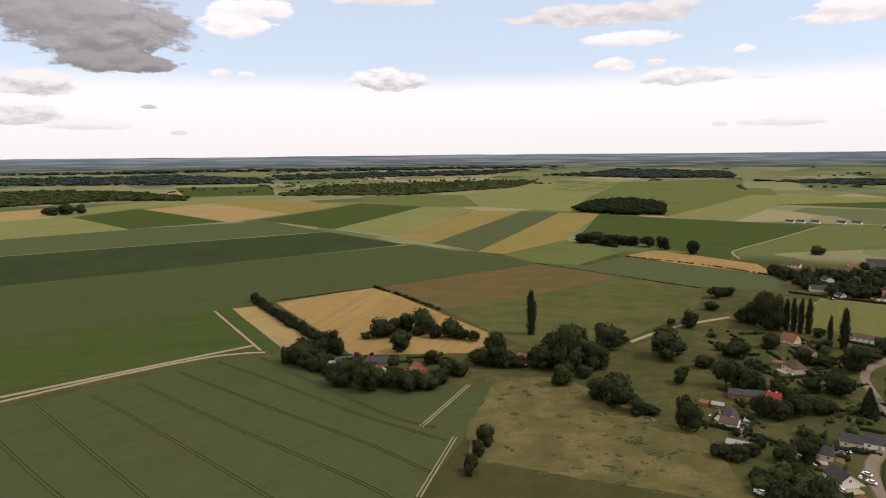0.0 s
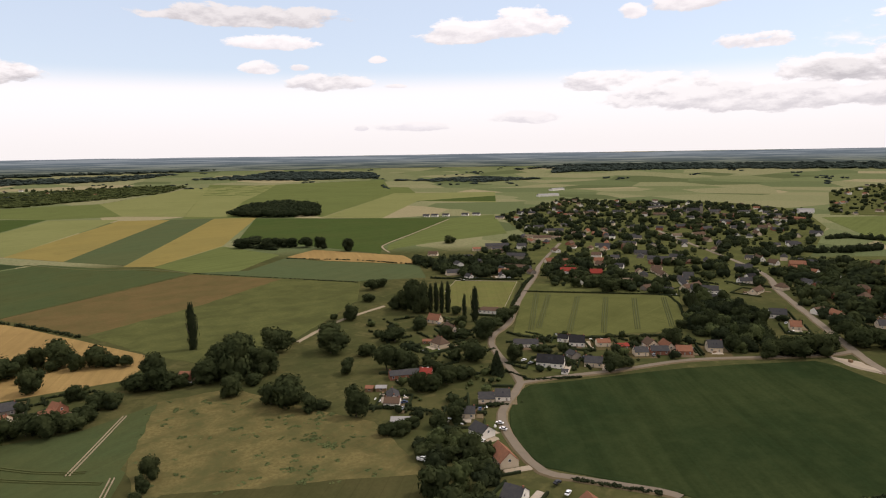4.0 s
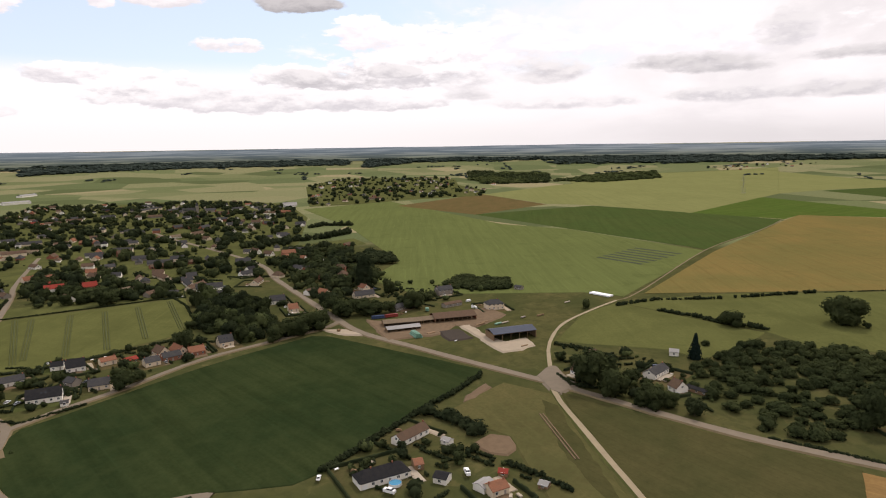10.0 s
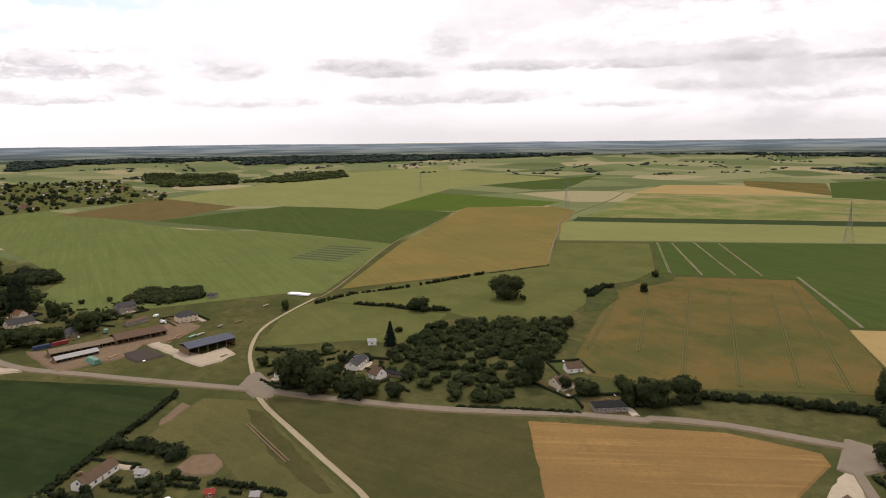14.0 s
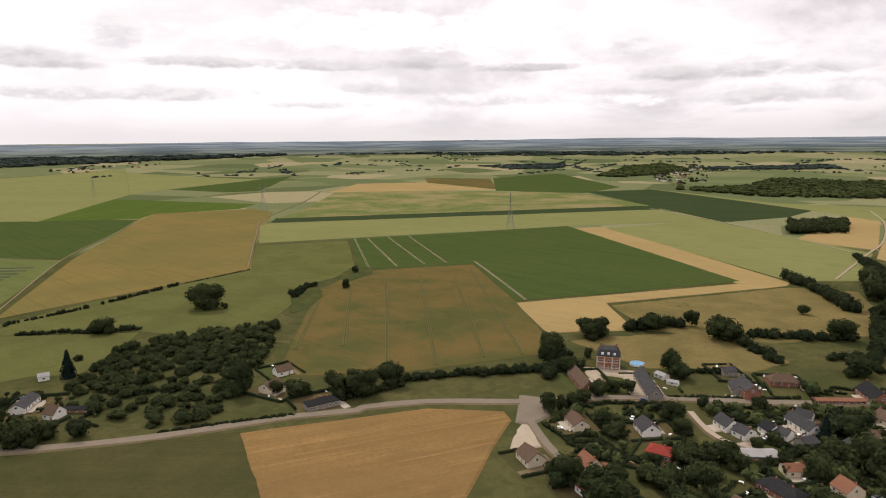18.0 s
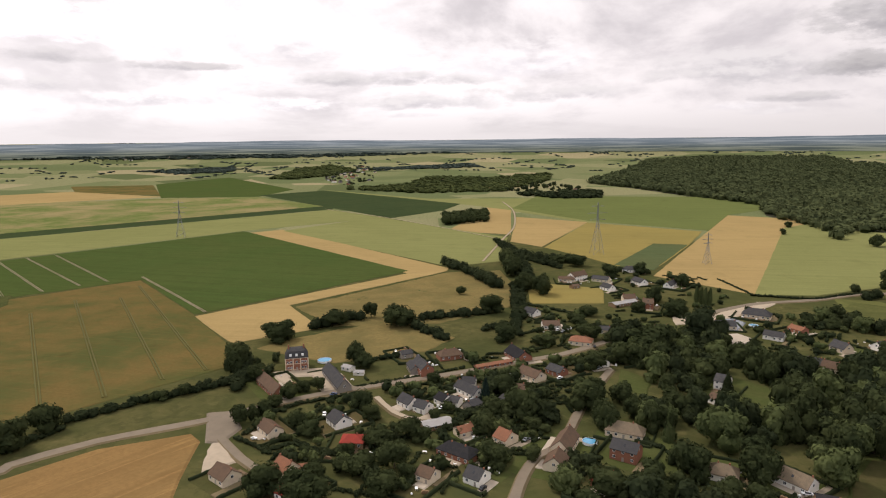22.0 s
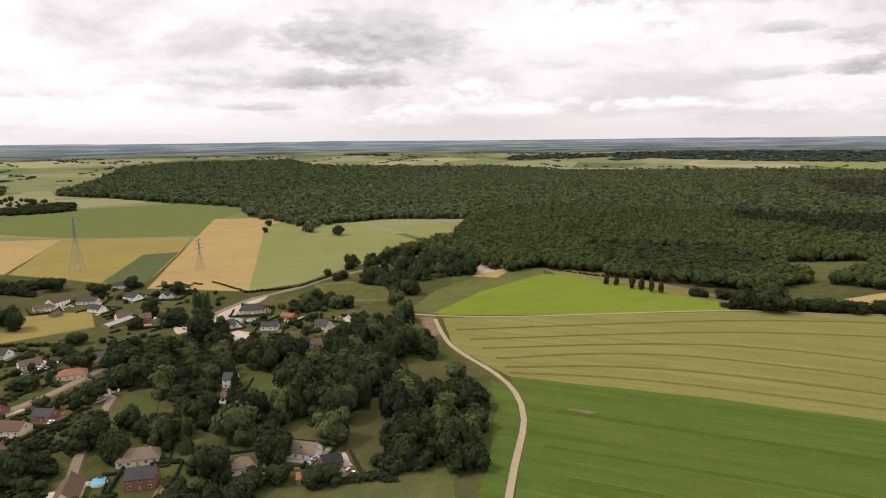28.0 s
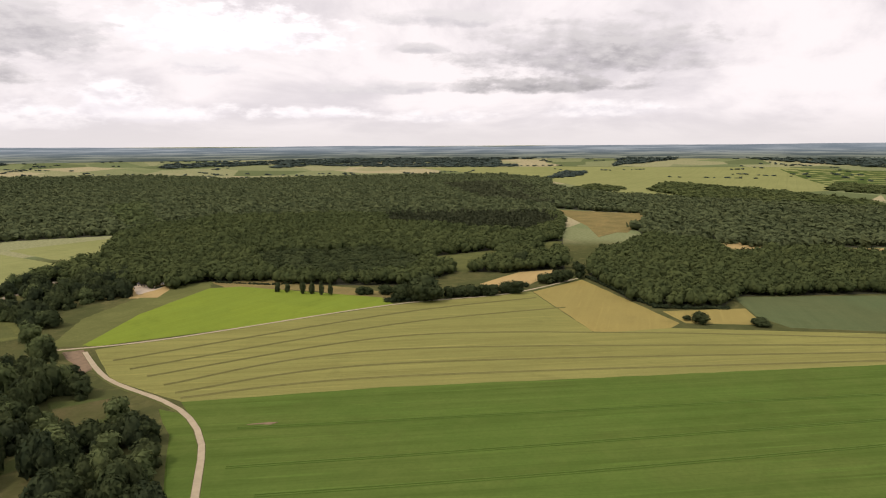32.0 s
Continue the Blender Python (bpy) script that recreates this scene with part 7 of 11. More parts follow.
wood([(-615.1, -358.3), (-719.7, -404), (-899.2, -421.8), (-884.5, -317.9), (-810.2, -270.1), (-908.9, -220.3), (-939, -135.4), (-978.5, -66.8), (-748.4, -47.9), (-717, -100.5), (-611.4, -201.6), (-561.7, -193.9), (-526.1, -233.7), (-535.3, -270.2)], 10.5, 16, "leaf_wood", "wood", name="woodland", wide=1.5, holes=[[(-922.5, -335.9), (-961.9, -306.8), (-883, -249.8), (-834.3, -292.3)]])
sheet("woodland_floor", [(-615.1, -358.3), (-719.7, -404), (-899.2, -421.8), (-884.5, -317.9), (-810.2, -270.1), (-908.9, -220.3), (-939, -135.4), (-978.5, -66.8), (-748.4, -47.9), (-717, -100.5), (-611.4, -201.6), (-561.7, -193.9), (-526.1, -233.7), (-535.3, -270.2)], MAT["litter"], 0.02, "dark leaf-strewn woodland floor", "ground", lift=0.03)
sheet("stubble_field", [(296.5, -92.2), (265.8, -180.9), (239, -210.3), (229.6, -206.9), (210.6, -176.4), (187.5, -144.9), (164.3, -119), (207.7, -74), (264.4, -85.6)], MAT["straw"], 0.4, "golden stubble field with cut rows", "field")
sheet("meadow", [(352.6, 41.5), (331.7, -7.5), (298.8, -92.4), (234.6, -79), (199.7, -70.9), (202.9, -25.3), (236.1, -11.4), (314.1, 26.3)], MAT["mown"], 0.3, "dark green mown meadow", "field")
sheet("rough_pasture", [(360.6, 76.8), (349.7, 46.9), (301, 26.8), (240.2, -1.4), (210.4, -10), (212.4, 18.2), (261.5, 43.2), (290.1, 57.9), (310.2, 95.1), (305.4, 99.3)], MAT["olive_grass"], 0.25, "dry brownish meadow with green streaks", "field")
sheet("meadow", [(340.3, 51.3), (334.1, 41.4), (296.6, 26.4), (245.7, 4.3), (246.2, 11.2), (265.9, 24.2), (294.4, 37.1)], MAT["mown"], 0.35, "green streak in a dry meadow", "field")
ribbon("tramline", [(320.7, 48.1), (293.9, 34.4), (275.5, 25)], 1.0, MAT["soil"], 0.75, "pale worn wheel tracks in the meadow", "track")
sheet("earth_heap", [(279.8, 72), (290, 68.5), (289.3, 60.1), (282.7, 54.5), (272.5, 56.5), (271.9, 64.2)], MAT["soil"], 0.5, "heap of brown earth and rubble", "earth")
sheet("bare_ground", [(335.1, 92.3), (355.8, 86.1), (352.2, 82.9), (332.8, 86.8), (326.7, 91.6)], MAT["soil"], 0.5, "strip of bare pale soil", "earth")
ribbon("tramline", [(515.5, -236.6), (400, -165)], 1.3, MAT["rut_rust"], 0.62, "dark wheel ruts in the ripe crop", "tramline")
ribbon("tramline", [(536.4, -279.1), (388.3, -195.7)], 1.3, MAT["rut_rust"], 0.62, "dark wheel ruts in the ripe crop", "tramline")
ribbon("tramline", [(537.2, -319.8), (335.2, -198.3)], 1.3, MAT["rut_rust"], 0.62, "dark wheel ruts in the ripe crop", "tramline")
ribbon("tramline", [(543.7, -364), (318.4, -224.3)], 1.3, MAT["rut_rust"], 0.62, "dark wheel ruts in the ripe crop", "tramline")
ribbon("tramline", [(515.4, -388.4), (310.8, -257)], 1.3, MAT["rut_rust"], 0.62, "dark wheel ruts in the ripe crop", "tramline")
ribbon("tramline", [(541.1, -429.7), (299, -279.8)], 1.3, MAT["rut_rust"], 0.62, "dark wheel ruts in the ripe crop", "tramline")
ribbon("tramline", [(393.3, 502), (306.3, 398.1)], 0.7, MAT["rut"], 0.62, "dark wheel ruts in the crop", "tramline")
ribbon("tramline", [(394.9, 500.3), (307.5, 396.8)], 0.7, MAT["rut"], 0.62, "dark wheel ruts in the crop", "tramline")
ribbon("tramline", [(399.7, 491.1), (314.5, 399)], 0.7, MAT["rut"], 0.62, "dark wheel ruts in the crop", "tramline")
ribbon("tramline", [(401.2, 489.4), (315.7, 397.7)], 0.7, MAT["rut"], 0.62, "dark wheel ruts in the crop", "tramline")
ribbon("tramline", [(418.6, 470), (329, 378.4)], 0.7, MAT["rut"], 0.62, "dark wheel ruts in the crop", "tramline")
ribbon("tramline", [(420.2, 468.3), (330.2, 377)], 0.7, MAT["rut"], 0.62, "dark wheel ruts in the crop", "tramline")
ribbon("tramline", [(436.4, 450.3), (349.1, 361.5)], 0.7, MAT["rut"], 0.62, "dark wheel ruts in the crop", "tramline")
ribbon("tramline", [(437.9, 448.6), (350.3, 360.1)], 0.7, MAT["rut"], 0.62, "dark wheel ruts in the crop", "tramline")
ribbon("tramline", [(457.8, 434.3), (378.9, 354.6)], 0.7, MAT["rut"], 0.62, "dark wheel ruts in the crop", "tramline")
ribbon("tramline", [(459.3, 432.6), (380.2, 353.2)], 0.7, MAT["rut"], 0.62, "dark wheel ruts in the crop", "tramline")
ribbon("tramline", [(483.4, 421.5), (407.4, 345.2)], 0.7, MAT["rut"], 0.62, "dark wheel ruts in the crop", "tramline")
ribbon("tramline", [(484.9, 419.8), (408.7, 343.8)], 0.7, MAT["rut"], 0.62, "dark wheel ruts in the crop", "tramline")
ribbon("tramline", [(-150.1, -439.7), (-358.1, -389.9), (-484, -334.3)], 0.7, MAT["rut_olive"], 0.62, "dark tramline in the ripening wheat", "tramline")
ribbon("tramline", [(-151.1, -414.4), (-335.6, -365.7), (-470.8, -295.5)], 0.7, MAT["rut_olive"], 0.62, "dark tramline in the ripening wheat", "tramline")
ribbon("tramline", [(-152.8, -392.9), (-312.8, -341), (-433.4, -222.2), (-547.7, -73.9)], 0.7, MAT["rut_olive"], 0.62, "dark tramline in the ripening wheat", "tramline")
ribbon("tramline", [(-153.6, -370.9), (-291.8, -318.4), (-528.8, -70.9)], 0.7, MAT["rut_olive"], 0.62, "dark tramline in the ripening wheat", "tramline")
ribbon("tramline", [(-152.5, -353.7), (-271.9, -296.9), (-509.8, -67.9)], 0.7, MAT["rut_olive"], 0.62, "dark tramline in the ripening wheat", "tramline")
ribbon("tramline", [(-151.2, -343.9), (-255.7, -279.4), (-489.3, -64.7)], 0.7, MAT["rut_olive"], 0.62, "dark tramline in the ripening wheat", "tramline")
ribbon("tramline", [(-152.2, -284.2), (-257.4, -194.2), (-421.4, -54.1)], 0.6, MAT["rut_green"], 0.62, "dark tramline in the beet rows", "tramline")
ribbon("tramline", [(-128.1, -251.2), (-226.8, -170.9), (-381.3, -47.8)], 0.6, MAT["rut_green"], 0.62, "dark tramline in the beet rows", "tramline")
ribbon("tramline", [(-124.2, -221.3), (-224.4, -138.7), (-347.9, -42.5)], 0.6, MAT["rut_green"], 0.62, "dark tramline in the beet rows", "tramline")
sheet("bare_ground", [(-158.9, -284.8), (-171.1, -275.4), (-166.7, -276.2)], MAT["soil"], 0.6, "small bare patch in the crop", "field")
sheet("bare_ground", [(-133.2, -484.2), (-143.8, -480.3), (-136.4, -437.3), (-129.7, -429.4)], MAT["soil"], 0.4, "small bare allotment", "earth")
sheet("sand_yard", [(-260.5, -698.1), (-288.9, -702.8), (-268.8, -637.8), (-240.1, -623)], MAT["gravel"], 0.5, "pale sandy yard by the wood", "yard")
sheet("forecourt", [(258.5, -294), (233.2, -313.9), (203.6, -283.6), (209.3, -279), (232.6, -301.4), (245, -291.7), (233.3, -280.3), (245.9, -284.7)], MAT["gravel"], 0.5, "pale gravel forecourt of the manor", "yard")
sheet("junction", [(248.4, -232.5), (239.8, -239.3), (221.8, -225.1), (219.5, -209.9), (224.9, -208.1)], MAT["asphalt"], 0.8, "grey asphalt junction", "road")
ribbon("lane", [(221, -212.9), (199.8, -202.4), (181.6, -196.1), (168.7, -190.8)], 4, MAT["asphalt"], 0.7, "narrow gravel lane beside a house", "road")
sheet("drive", [(220.8, -208), (217.5, -210.6), (199.9, -198.7), (206.1, -186.6)], MAT["gravel"], 0.5, "pale gravel drive", "yard")
ribbon("lane", [(72.3, -381.9), (73.8, -353.4), (75.1, -321), (73.2, -276), (79.4, -259.7), (80, -240.9), (77.1, -220.6)], 4, MAT["asphalt"], 0.7, "narrow village lane between hedges", "road")
ribbon("lane", [(180.2, -286.6), (161.5, -273.2), (148.6, -270.6), (138.3, -274.7)], 3, MAT["gravel"], 0.7, "pale gravel drive", "road")
sheet("square", [(30.9, -527.6), (-7.9, -597.4), (-21.2, -597.8), (-2.4, -557.9), (23.4, -518.8), (47.6, -500.6), (51.9, -521.4)], MAT["gravel"], 0.5, "pale gravel roadside square", "yard")
sheet("lawn", [(-53.5, -316.4), (-70.7, -317.2), (-62.3, -282.8), (-52.1, -261.6), (-40.7, -265.9), (-43.7, -287.6)], MAT["lawn"], 0.3, "short green lawn", "field")
sheet("lawn", [(-96.9, -379.3), (-123.2, -372.9), (-112, -346.6), (-89.8, -349.7)], MAT["lawn"], 0.3, "short green lawn", "field")
sheet("meadow", [(-80.4, -628.6), (-127.4, -617.4), (-123.9, -551.6), (-96.6, -560.7), (-72, -603.9)], MAT["meadow"], 0.3, "green grazed meadow", "field")
sheet("football_pitch", [(281.2, 512.3), (362.8, 605.5), (416.7, 563.5), (333.4, 470.2)], MAT["pitch"], 0.3, "mown pale green football pitch with white lines", "pitch")
ribbon("pitch_line", [(361.2, 602.9), (414.4, 561.5)], 0.12, MAT["paving"], 0.8, "white painted line of the football pitch", "line")
ribbon("pitch_line", [(361.2, 602.9), (320.5, 557.2)], 0.12, MAT["paving"], 0.8, "white painted line of the football pitch", "line")
ribbon("pitch_line", [(414.4, 561.5), (334.7, 471.9)], 0.12, MAT["paving"], 0.8, "white painted line of the football pitch", "line")
sheet("road_junction", [(376.6, 58.3), (395.9, 54.1), (396.9, 51.1), (384.8, 46), (367.3, 34.2), (351.9, 42.4), (355.6, 47.3)], MAT["asphalt"], 1.4, "worn pale asphalt where two roads meet", "road")
house(255.8, 461.8, -57, 10.9, 8, 2.9, 7, "tile", "cream")
house(250.5, 426.8, -98, 16.3, 8, 2.9, 7, "brown_roof", "cream")
house(225.1, 399.5, -81, 11.7, 9, 3.3, 7.5, "brown_roof", "cream", hip=True)
house(221.2, 411.2, -36, 7.1, 4, 2.1, 3.2, "tile", "wood")
house(313.7, 462.2, -48, 22.7, 9, 2.9, 5, "brown_roof", "white", hip=True)
house(277.9, 365.8, -33, 17.7, 8, 2.9, 5.5, "slate", "white")
house(265.4, 322.1, -47, 17.8, 9, 3.3, 7.5, "black_roof", "white", sky=2)
house(309.5, 361.6, -47, 7.5, 7, 2.9, 5, "black_roof", "white")
house(311.0, 348.2, -39, 11.0, 9, 3.3, 7.5, "black_roof", "white")
house(289.0, 327.1, -94, 7.5, 7, 2.9, 5, "slate", "stone")
house(290.1, 307.9, -47, 11.5, 9, 2.9, 6, "slate", "cream")
house(326.5, 337.5, -29, 9.7, 7, 2.9, 4.8, "tile", "cream")
house(534.2, 618.3, -28, 12.6, 9, 2.9, 7, "tile", "white")
house(506.0, 583.3, -17, 15.0, 8, 2.9, 7, "red_roof", "white")
house(512.5, 543.4, -33, 13.5, 9, 2.9, 7, "red_roof", "brick")
house(556.1, 582.2, -106, 15.5, 8, 2.9, 6, "brown_roof", "cream")
house(428.5, 775.3, -49, 13.2, 8, 2.9, 6, "brown_roof", "cream")
house(449.0, 723.1, -20, 18.4, 8, 2.9, 6, "slate", "cream")
house(461.2, 626.7, -57, 28.9, 8, 2.9, 5.5, "brown_roof", "brick")
house(416.1, 592.5, -116, 14.7, 6, 2.9, 5.5, "slate", "white")
house(381.3, 606.8, -89, 10.0, 6, 2.9, 5.5, "slate", "white")
house(571.6, 503.9, -120, 37.3, 8, 2.9, 6.5, "brown_roof", "cream")
house(507.2, 487.7, -14, 24.5, 9, 2.9, 6, "thatch", "cream", hip=True)
house(546.0, 447.6, -129, 27.3, 7, 2.9, 6.5, "slate", "white")
house(538.1, 433.1, 6, 27.7, 8, 2.9, 6, "brown_roof", "cream")
house(534.1, 414.0, -48, 25.5, 9, 3.3, 7.5, "slate", "white", sky=3)
house(508.2, 388.5, -32, 19.2, 8, 2.9, 6, "slate", "stone")
house(609.2, 421.6, -23, 16.5, 8, 2.9, 6, "slate", "white")
house(574.1, 385.2, 16, 20.9, 8, 2.9, 6, "brown_roof", "cream")
house(507.8, 435.0, -48, 8.3, 7, 2.9, 5, "slate", "white")
house(504.1, 318.0, -48, 13.3, 9, 3.3, 7.5, "slate", "white", sky=2)
house(482.3, 289.2, -48, 8.2, 9, 2.9, 6.5, "tile", "cream")
house(613.7, 324.8, -37, 15.5, 9, 2.9, 6.5, "brown_roof", "brick")
house(542.6, 290.9, -118, 12.8, 9, 2.9, 6.5, "tile", "cream")
house(332.8, 307.6, -30, 9.5, 8, 2.9, 5.5, "slate", "cream")
house(345.5, 302.5, -33, 12.0, 8, 2.9, 5.5, "slate", "brick")
house(351.2, 315.6, -111, 10.4, 8, 2.9, 6.5, "brown_roof", "cream")
house(356.6, 305.3, -115, 13.2, 8, 2.9, 6.5, "tile", "cream")
house(359.5, 293.4, -39, 10.6, 9, 2.9, 5.8, "tile", "brick")
house(382.7, 286.6, -38, 10.0, 9, 3.3, 7.5, "slate", "cream", sky=2)
house(332.4, 324.1, -24, 7.7, 6, 2.6, 4, "red_roof", "wood")
house(173.6, 354.0, -17, 19.9, 8, 2.9, 5, "slate", "brick")
house(185.9, 348.3, -37, 7.5, 8, 2.9, 5.5, "red_roof", "brick")
house(145.4, 344.6, -36, 4.6, 5, 2.0, 3, "tile", "wood")
house(151.5, 341.3, -31, 6.4, 5, 2.0, 3, "sheet", "wood")
house(146.7, 315.8, -36, 8.7, 8, 2.9, 5, "brown_roof", "white")
house(150.8, 323.5, -110, 11.6, 7, 2.9, 5, "slate", "white")
house(140.0, 291.5, -31, 10.3, 6, 2.4, 3.6, "sheet", "white")
house(194.9, 293.1, -30, 9.1, 8, 2.9, 5.5, "slate", "cream")
house(205.0, 291.3, -34, 8.3, 9, 2.9, 6, "slate", "white", sky=1)
house(173.4, 282.3, -35, 11.7, 8, 2.9, 5.5, "slate", "cream")
house(168.4, 257.4, -83, 10.0, 9, 2.9, 6, "slate", "white")
house(161.4, 228.7, -102, 13.6, 9, 2.9, 7, "tile", "cream")
house(145.8, 198.8, -61, 8.5, 10, 2.9, 6.5, "slate", "white")
house(165.8, 174.7, -107, 11.0, 9, 2.9, 6.5, "tile", "cream")
house(192.1, 140.8, -41, 9.0, 9, 2.9, 5.5, "slate", "white", sky=2)
house(263.5, 305.6, -47, 4.0, 4, 1.8, 2.8, "slate", "white")
house(687.8, 1272.7, -52, 15.4, 8, 2.9, 6, "slate", "white")
house(706.9, 1268.1, -52, 15.5, 8, 2.9, 6, "slate", "white")
house(730.1, 1258.2, -52, 15.5, 8, 2.9, 6, "slate", "white")
house(772.8, 1244.3, -52, 15.7, 8, 2.9, 6, "slate", "white")
house(796.6, 1234.6, -53, 17.1, 8, 2.9, 6, "slate", "white")
house(941.1, 1115.9, -53, 13.0, 9, 2.9, 7, "red_roof", "cream")
house(988.8, 1122.7, -53, 20.0, 9, 2.9, 7, "slate", "cream")
house(881.6, 1183.1, -99, 19.0, 8, 2.9, 7, "slate", "white")
house(664.0, 829.5, -58, 58.8, 10, 2.9, 5, "thatch", "cream")
house(621.6, 804.9, -106, 23.9, 8, 2.9, 5, "tile", "cream")
house(503.0, 779.4, -23, 12.0, 9, 2.9, 5, "tile", "cream")
house(528.8, 765.7, -28, 14.5, 9, 2.9, 5, "slate", "cream")
house(585.2, 701.5, -100, 14.3, 8, 2.9, 6, "brown_roof", "white")
house(1024.0, 1112.4, -13, 22.9, 9, 2.9, 7, "slate", "cream")
house(766.0, 800.9, -66, 31.6, 9, 2.9, 6, "tile", "brick")
house(659.5, 682.6, -50, 15.2, 9, 2.9, 7, "slate", "white")
house(741.1, 831.4, -27, 20.2, 9, 2.9, 6, "brown_roof", "cream")
house(793.2, 1136.8, -52, 18.6, 9, 2.9, 6, "slate", "cream")
house(1220.3, 930.7, -11, 22.9, 9, 5.0, 8, "slate", "stone")
house(1183.4, 868.6, -53, 25.1, 9, 5.0, 8, "brown_roof", "brick")
house(1267.6, 892.8, -23, 30.9, 10, 5.0, 8, "slate", "white")
house(1215.2, 1092.7, 9, 70.0, 9, 5.0, 8, "slate", "cream")
house(866.4, 807.5, -8, 26.9, 10, 2.9, 7, "slate", "stone")
house(847.3, 713.6, -22, 16.5, 8, 2.9, 6, "thatch", "white")
house(883.7, 701.2, -8, 24.4, 8, 2.9, 7, "brown_roof", "cream")
house(842.4, 652.0, -110, 17.3, 8, 2.9, 6, "brown_roof", "cream")
house(974.2, 658.2, -135, 36.2, 8, 2.9, 7, "brown_roof", "cream")
house(1147.7, 769.6, -132, 37.7, 8, 2.9, 7, "slate", "white")
house(1134.0, 725.7, -134, 35.1, 8, 2.9, 6, "slate", "white")
house(1376.0, 819.0, -24, 32.3, 12, 2.9, 7, "sheet", "white")
house(1239.2, 751.2, -83, 26.3, 9, 2.9, 6, "tile", "brick")
house(896.4, 546.3, -28, 18.2, 8, 2.9, 6, "slate", "white")
house(744.9, 498.5, -119, 16.8, 8, 2.9, 7, "brown_roof", "white")
house(731.8, 470.6, -99, 12.9, 8, 2.9, 7, "brown_roof", "white")
house(743.5, 510.5, -81, 10.2, 8, 2.9, 6, "slate", "cream")
house(724.3, 434.5, -34, 17.7, 9, 2.9, 6, "tile", "brick")
house(685.6, 662.3, -30, 17.5, 10, 5.0, 9, "brown_roof", "brick")
house(640.0, 545.9, -29, 55.1, 8, 2.9, 5, "brown_roof", "brick")
house(1014.9, 721.5, -31, 28.9, 8, 2.9, 7, "slate", "cream")
house(955.2, 797.4, -19, 19.0, 9, 2.9, 7, "slate", "brick")
house(962.9, 747.3, 3, 24.0, 9, 2.9, 7, "slate", "brick")
house(806.0, 936.3, -25, 22.4, 9, 2.9, 6, "slate", "cream")
house(604.6, 610.6, -31, 15.7, 9, 2.9, 6, "slate", "cream")
house(1204.9, 1019.2, -1, 41.4, 9, 5.0, 8, "slate", "brick")
house(892.5, 1197.9, -33, 16.3, 8, 2.9, 6.3, "slate", "white", plain_sides=True)
house(925.3, 1094.2, -32, 26.8, 8, 2.9, 6.3, "tile", "cream", plain_sides=True)
house(954.4, 1085.2, -35, 27.0, 8, 2.9, 6.3, "brown_roof", "white", plain_sides=True)
house(1005.3, 1086.7, -56, 27.7, 8, 2.9, 6.3, "brown_roof", "cream", plain_sides=True)
house(734.1, 885.1, -27, 32.3, 8, 2.9, 6.3, "slate", "cream", plain_sides=True)
house(645.5, 808.7, -27, 29.2, 8, 5.0, 8.4, "brown_roof", "cream", plain_sides=True)
house(487.5, 562.1, -42, 17.9, 8, 5.0, 8.4, "red_roof", "white", plain_sides=True)
house(671.2, 698.0, -43, 22.8, 8, 2.9, 6.3, "slate", "white", plain_sides=True)
house(704.1, 681.4, -60, 24.6, 8, 5.0, 8.4, "slate", "cream", plain_sides=True)
house(429.0, 607.0, -41, 11.7, 8, 2.9, 6.3, "tile", "white", plain_sides=True)
house(564.9, 754.3, -29, 13.6, 8, 5.0, 8.4, "slate", "white", plain_sides=True)
house(536.6, 776.6, -26, 34.0, 8, 5.0, 8.4, "slate", "stone", plain_sides=True)
house(564.6, 594.2, -40, 11.9, 8, 5.0, 8.4, "tile", "cream", plain_sides=True)
house(564.2, 559.2, -59, 11.3, 8, 2.9, 6.3, "slate", "white", plain_sides=True)
house(504.3, 685.6, -44, 24.1, 8, 5.0, 8.4, "slate", "stone", plain_sides=True)
house(744.7, 942.0, -25, 18.8, 8, 2.9, 6.3, "slate", "white", plain_sides=True)
house(1074.2, 1070.5, -51, 28.4, 8, 2.9, 6.3, "slate", "white", plain_sides=True)
house(887.9, 846.6, -45, 23.0, 8, 2.9, 6.3, "slate", "cream", plain_sides=True)
house(589.2, 523.8, -57, 12.4, 8, 2.9, 6.3, "brown_roof", "cream", plain_sides=True)
house(562.2, 463.5, -45, 11.5, 8, 2.9, 6.3, "slate", "cream", plain_sides=True)
house(737.7, 444.5, -48, 17.6, 8, 5.0, 8.4, "tile", "brick", plain_sides=True)
house(666.8, 464.9, -59, 17.9, 8, 5.0, 8.4, "slate", "stone", plain_sides=True)
house(664.4, 559.2, -60, 16.4, 8, 5.0, 8.4, "slate", "cream", plain_sides=True)
house(644.7, 568.8, -54, 29.7, 8, 2.9, 6.3, "slate", "stone", plain_sides=True)
house(664.2, 616.5, -61, 19.9, 8, 2.9, 6.3, "slate", "stone", plain_sides=True)
house(1169.2, 785.6, -61, 12.3, 8, 2.9, 6.3, "slate", "white", plain_sides=True)
house(1010.8, 683.2, 43, 11.9, 9, 2.9, 6.3, "slate", "white", plain_sides=True)
house(1278.6, 902.2, -60, 29.2, 8, 2.9, 6.3, "slate", "white", plain_sides=True)
house(1232.2, 937.3, -47, 24.1, 8, 5.0, 8.4, "slate", "brick", plain_sides=True)
house(1398.3, 832.2, -46, 34.0, 8, 5.0, 8.4, "sheet", "white", plain_sides=True)
house(905.7, 556.0, -51, 16.6, 8, 2.9, 6.3, "slate", "white", plain_sides=True)
house(1046.6, 602.5, -74, 18.9, 8, 2.9, 6.3, "slate", "stone", plain_sides=True)
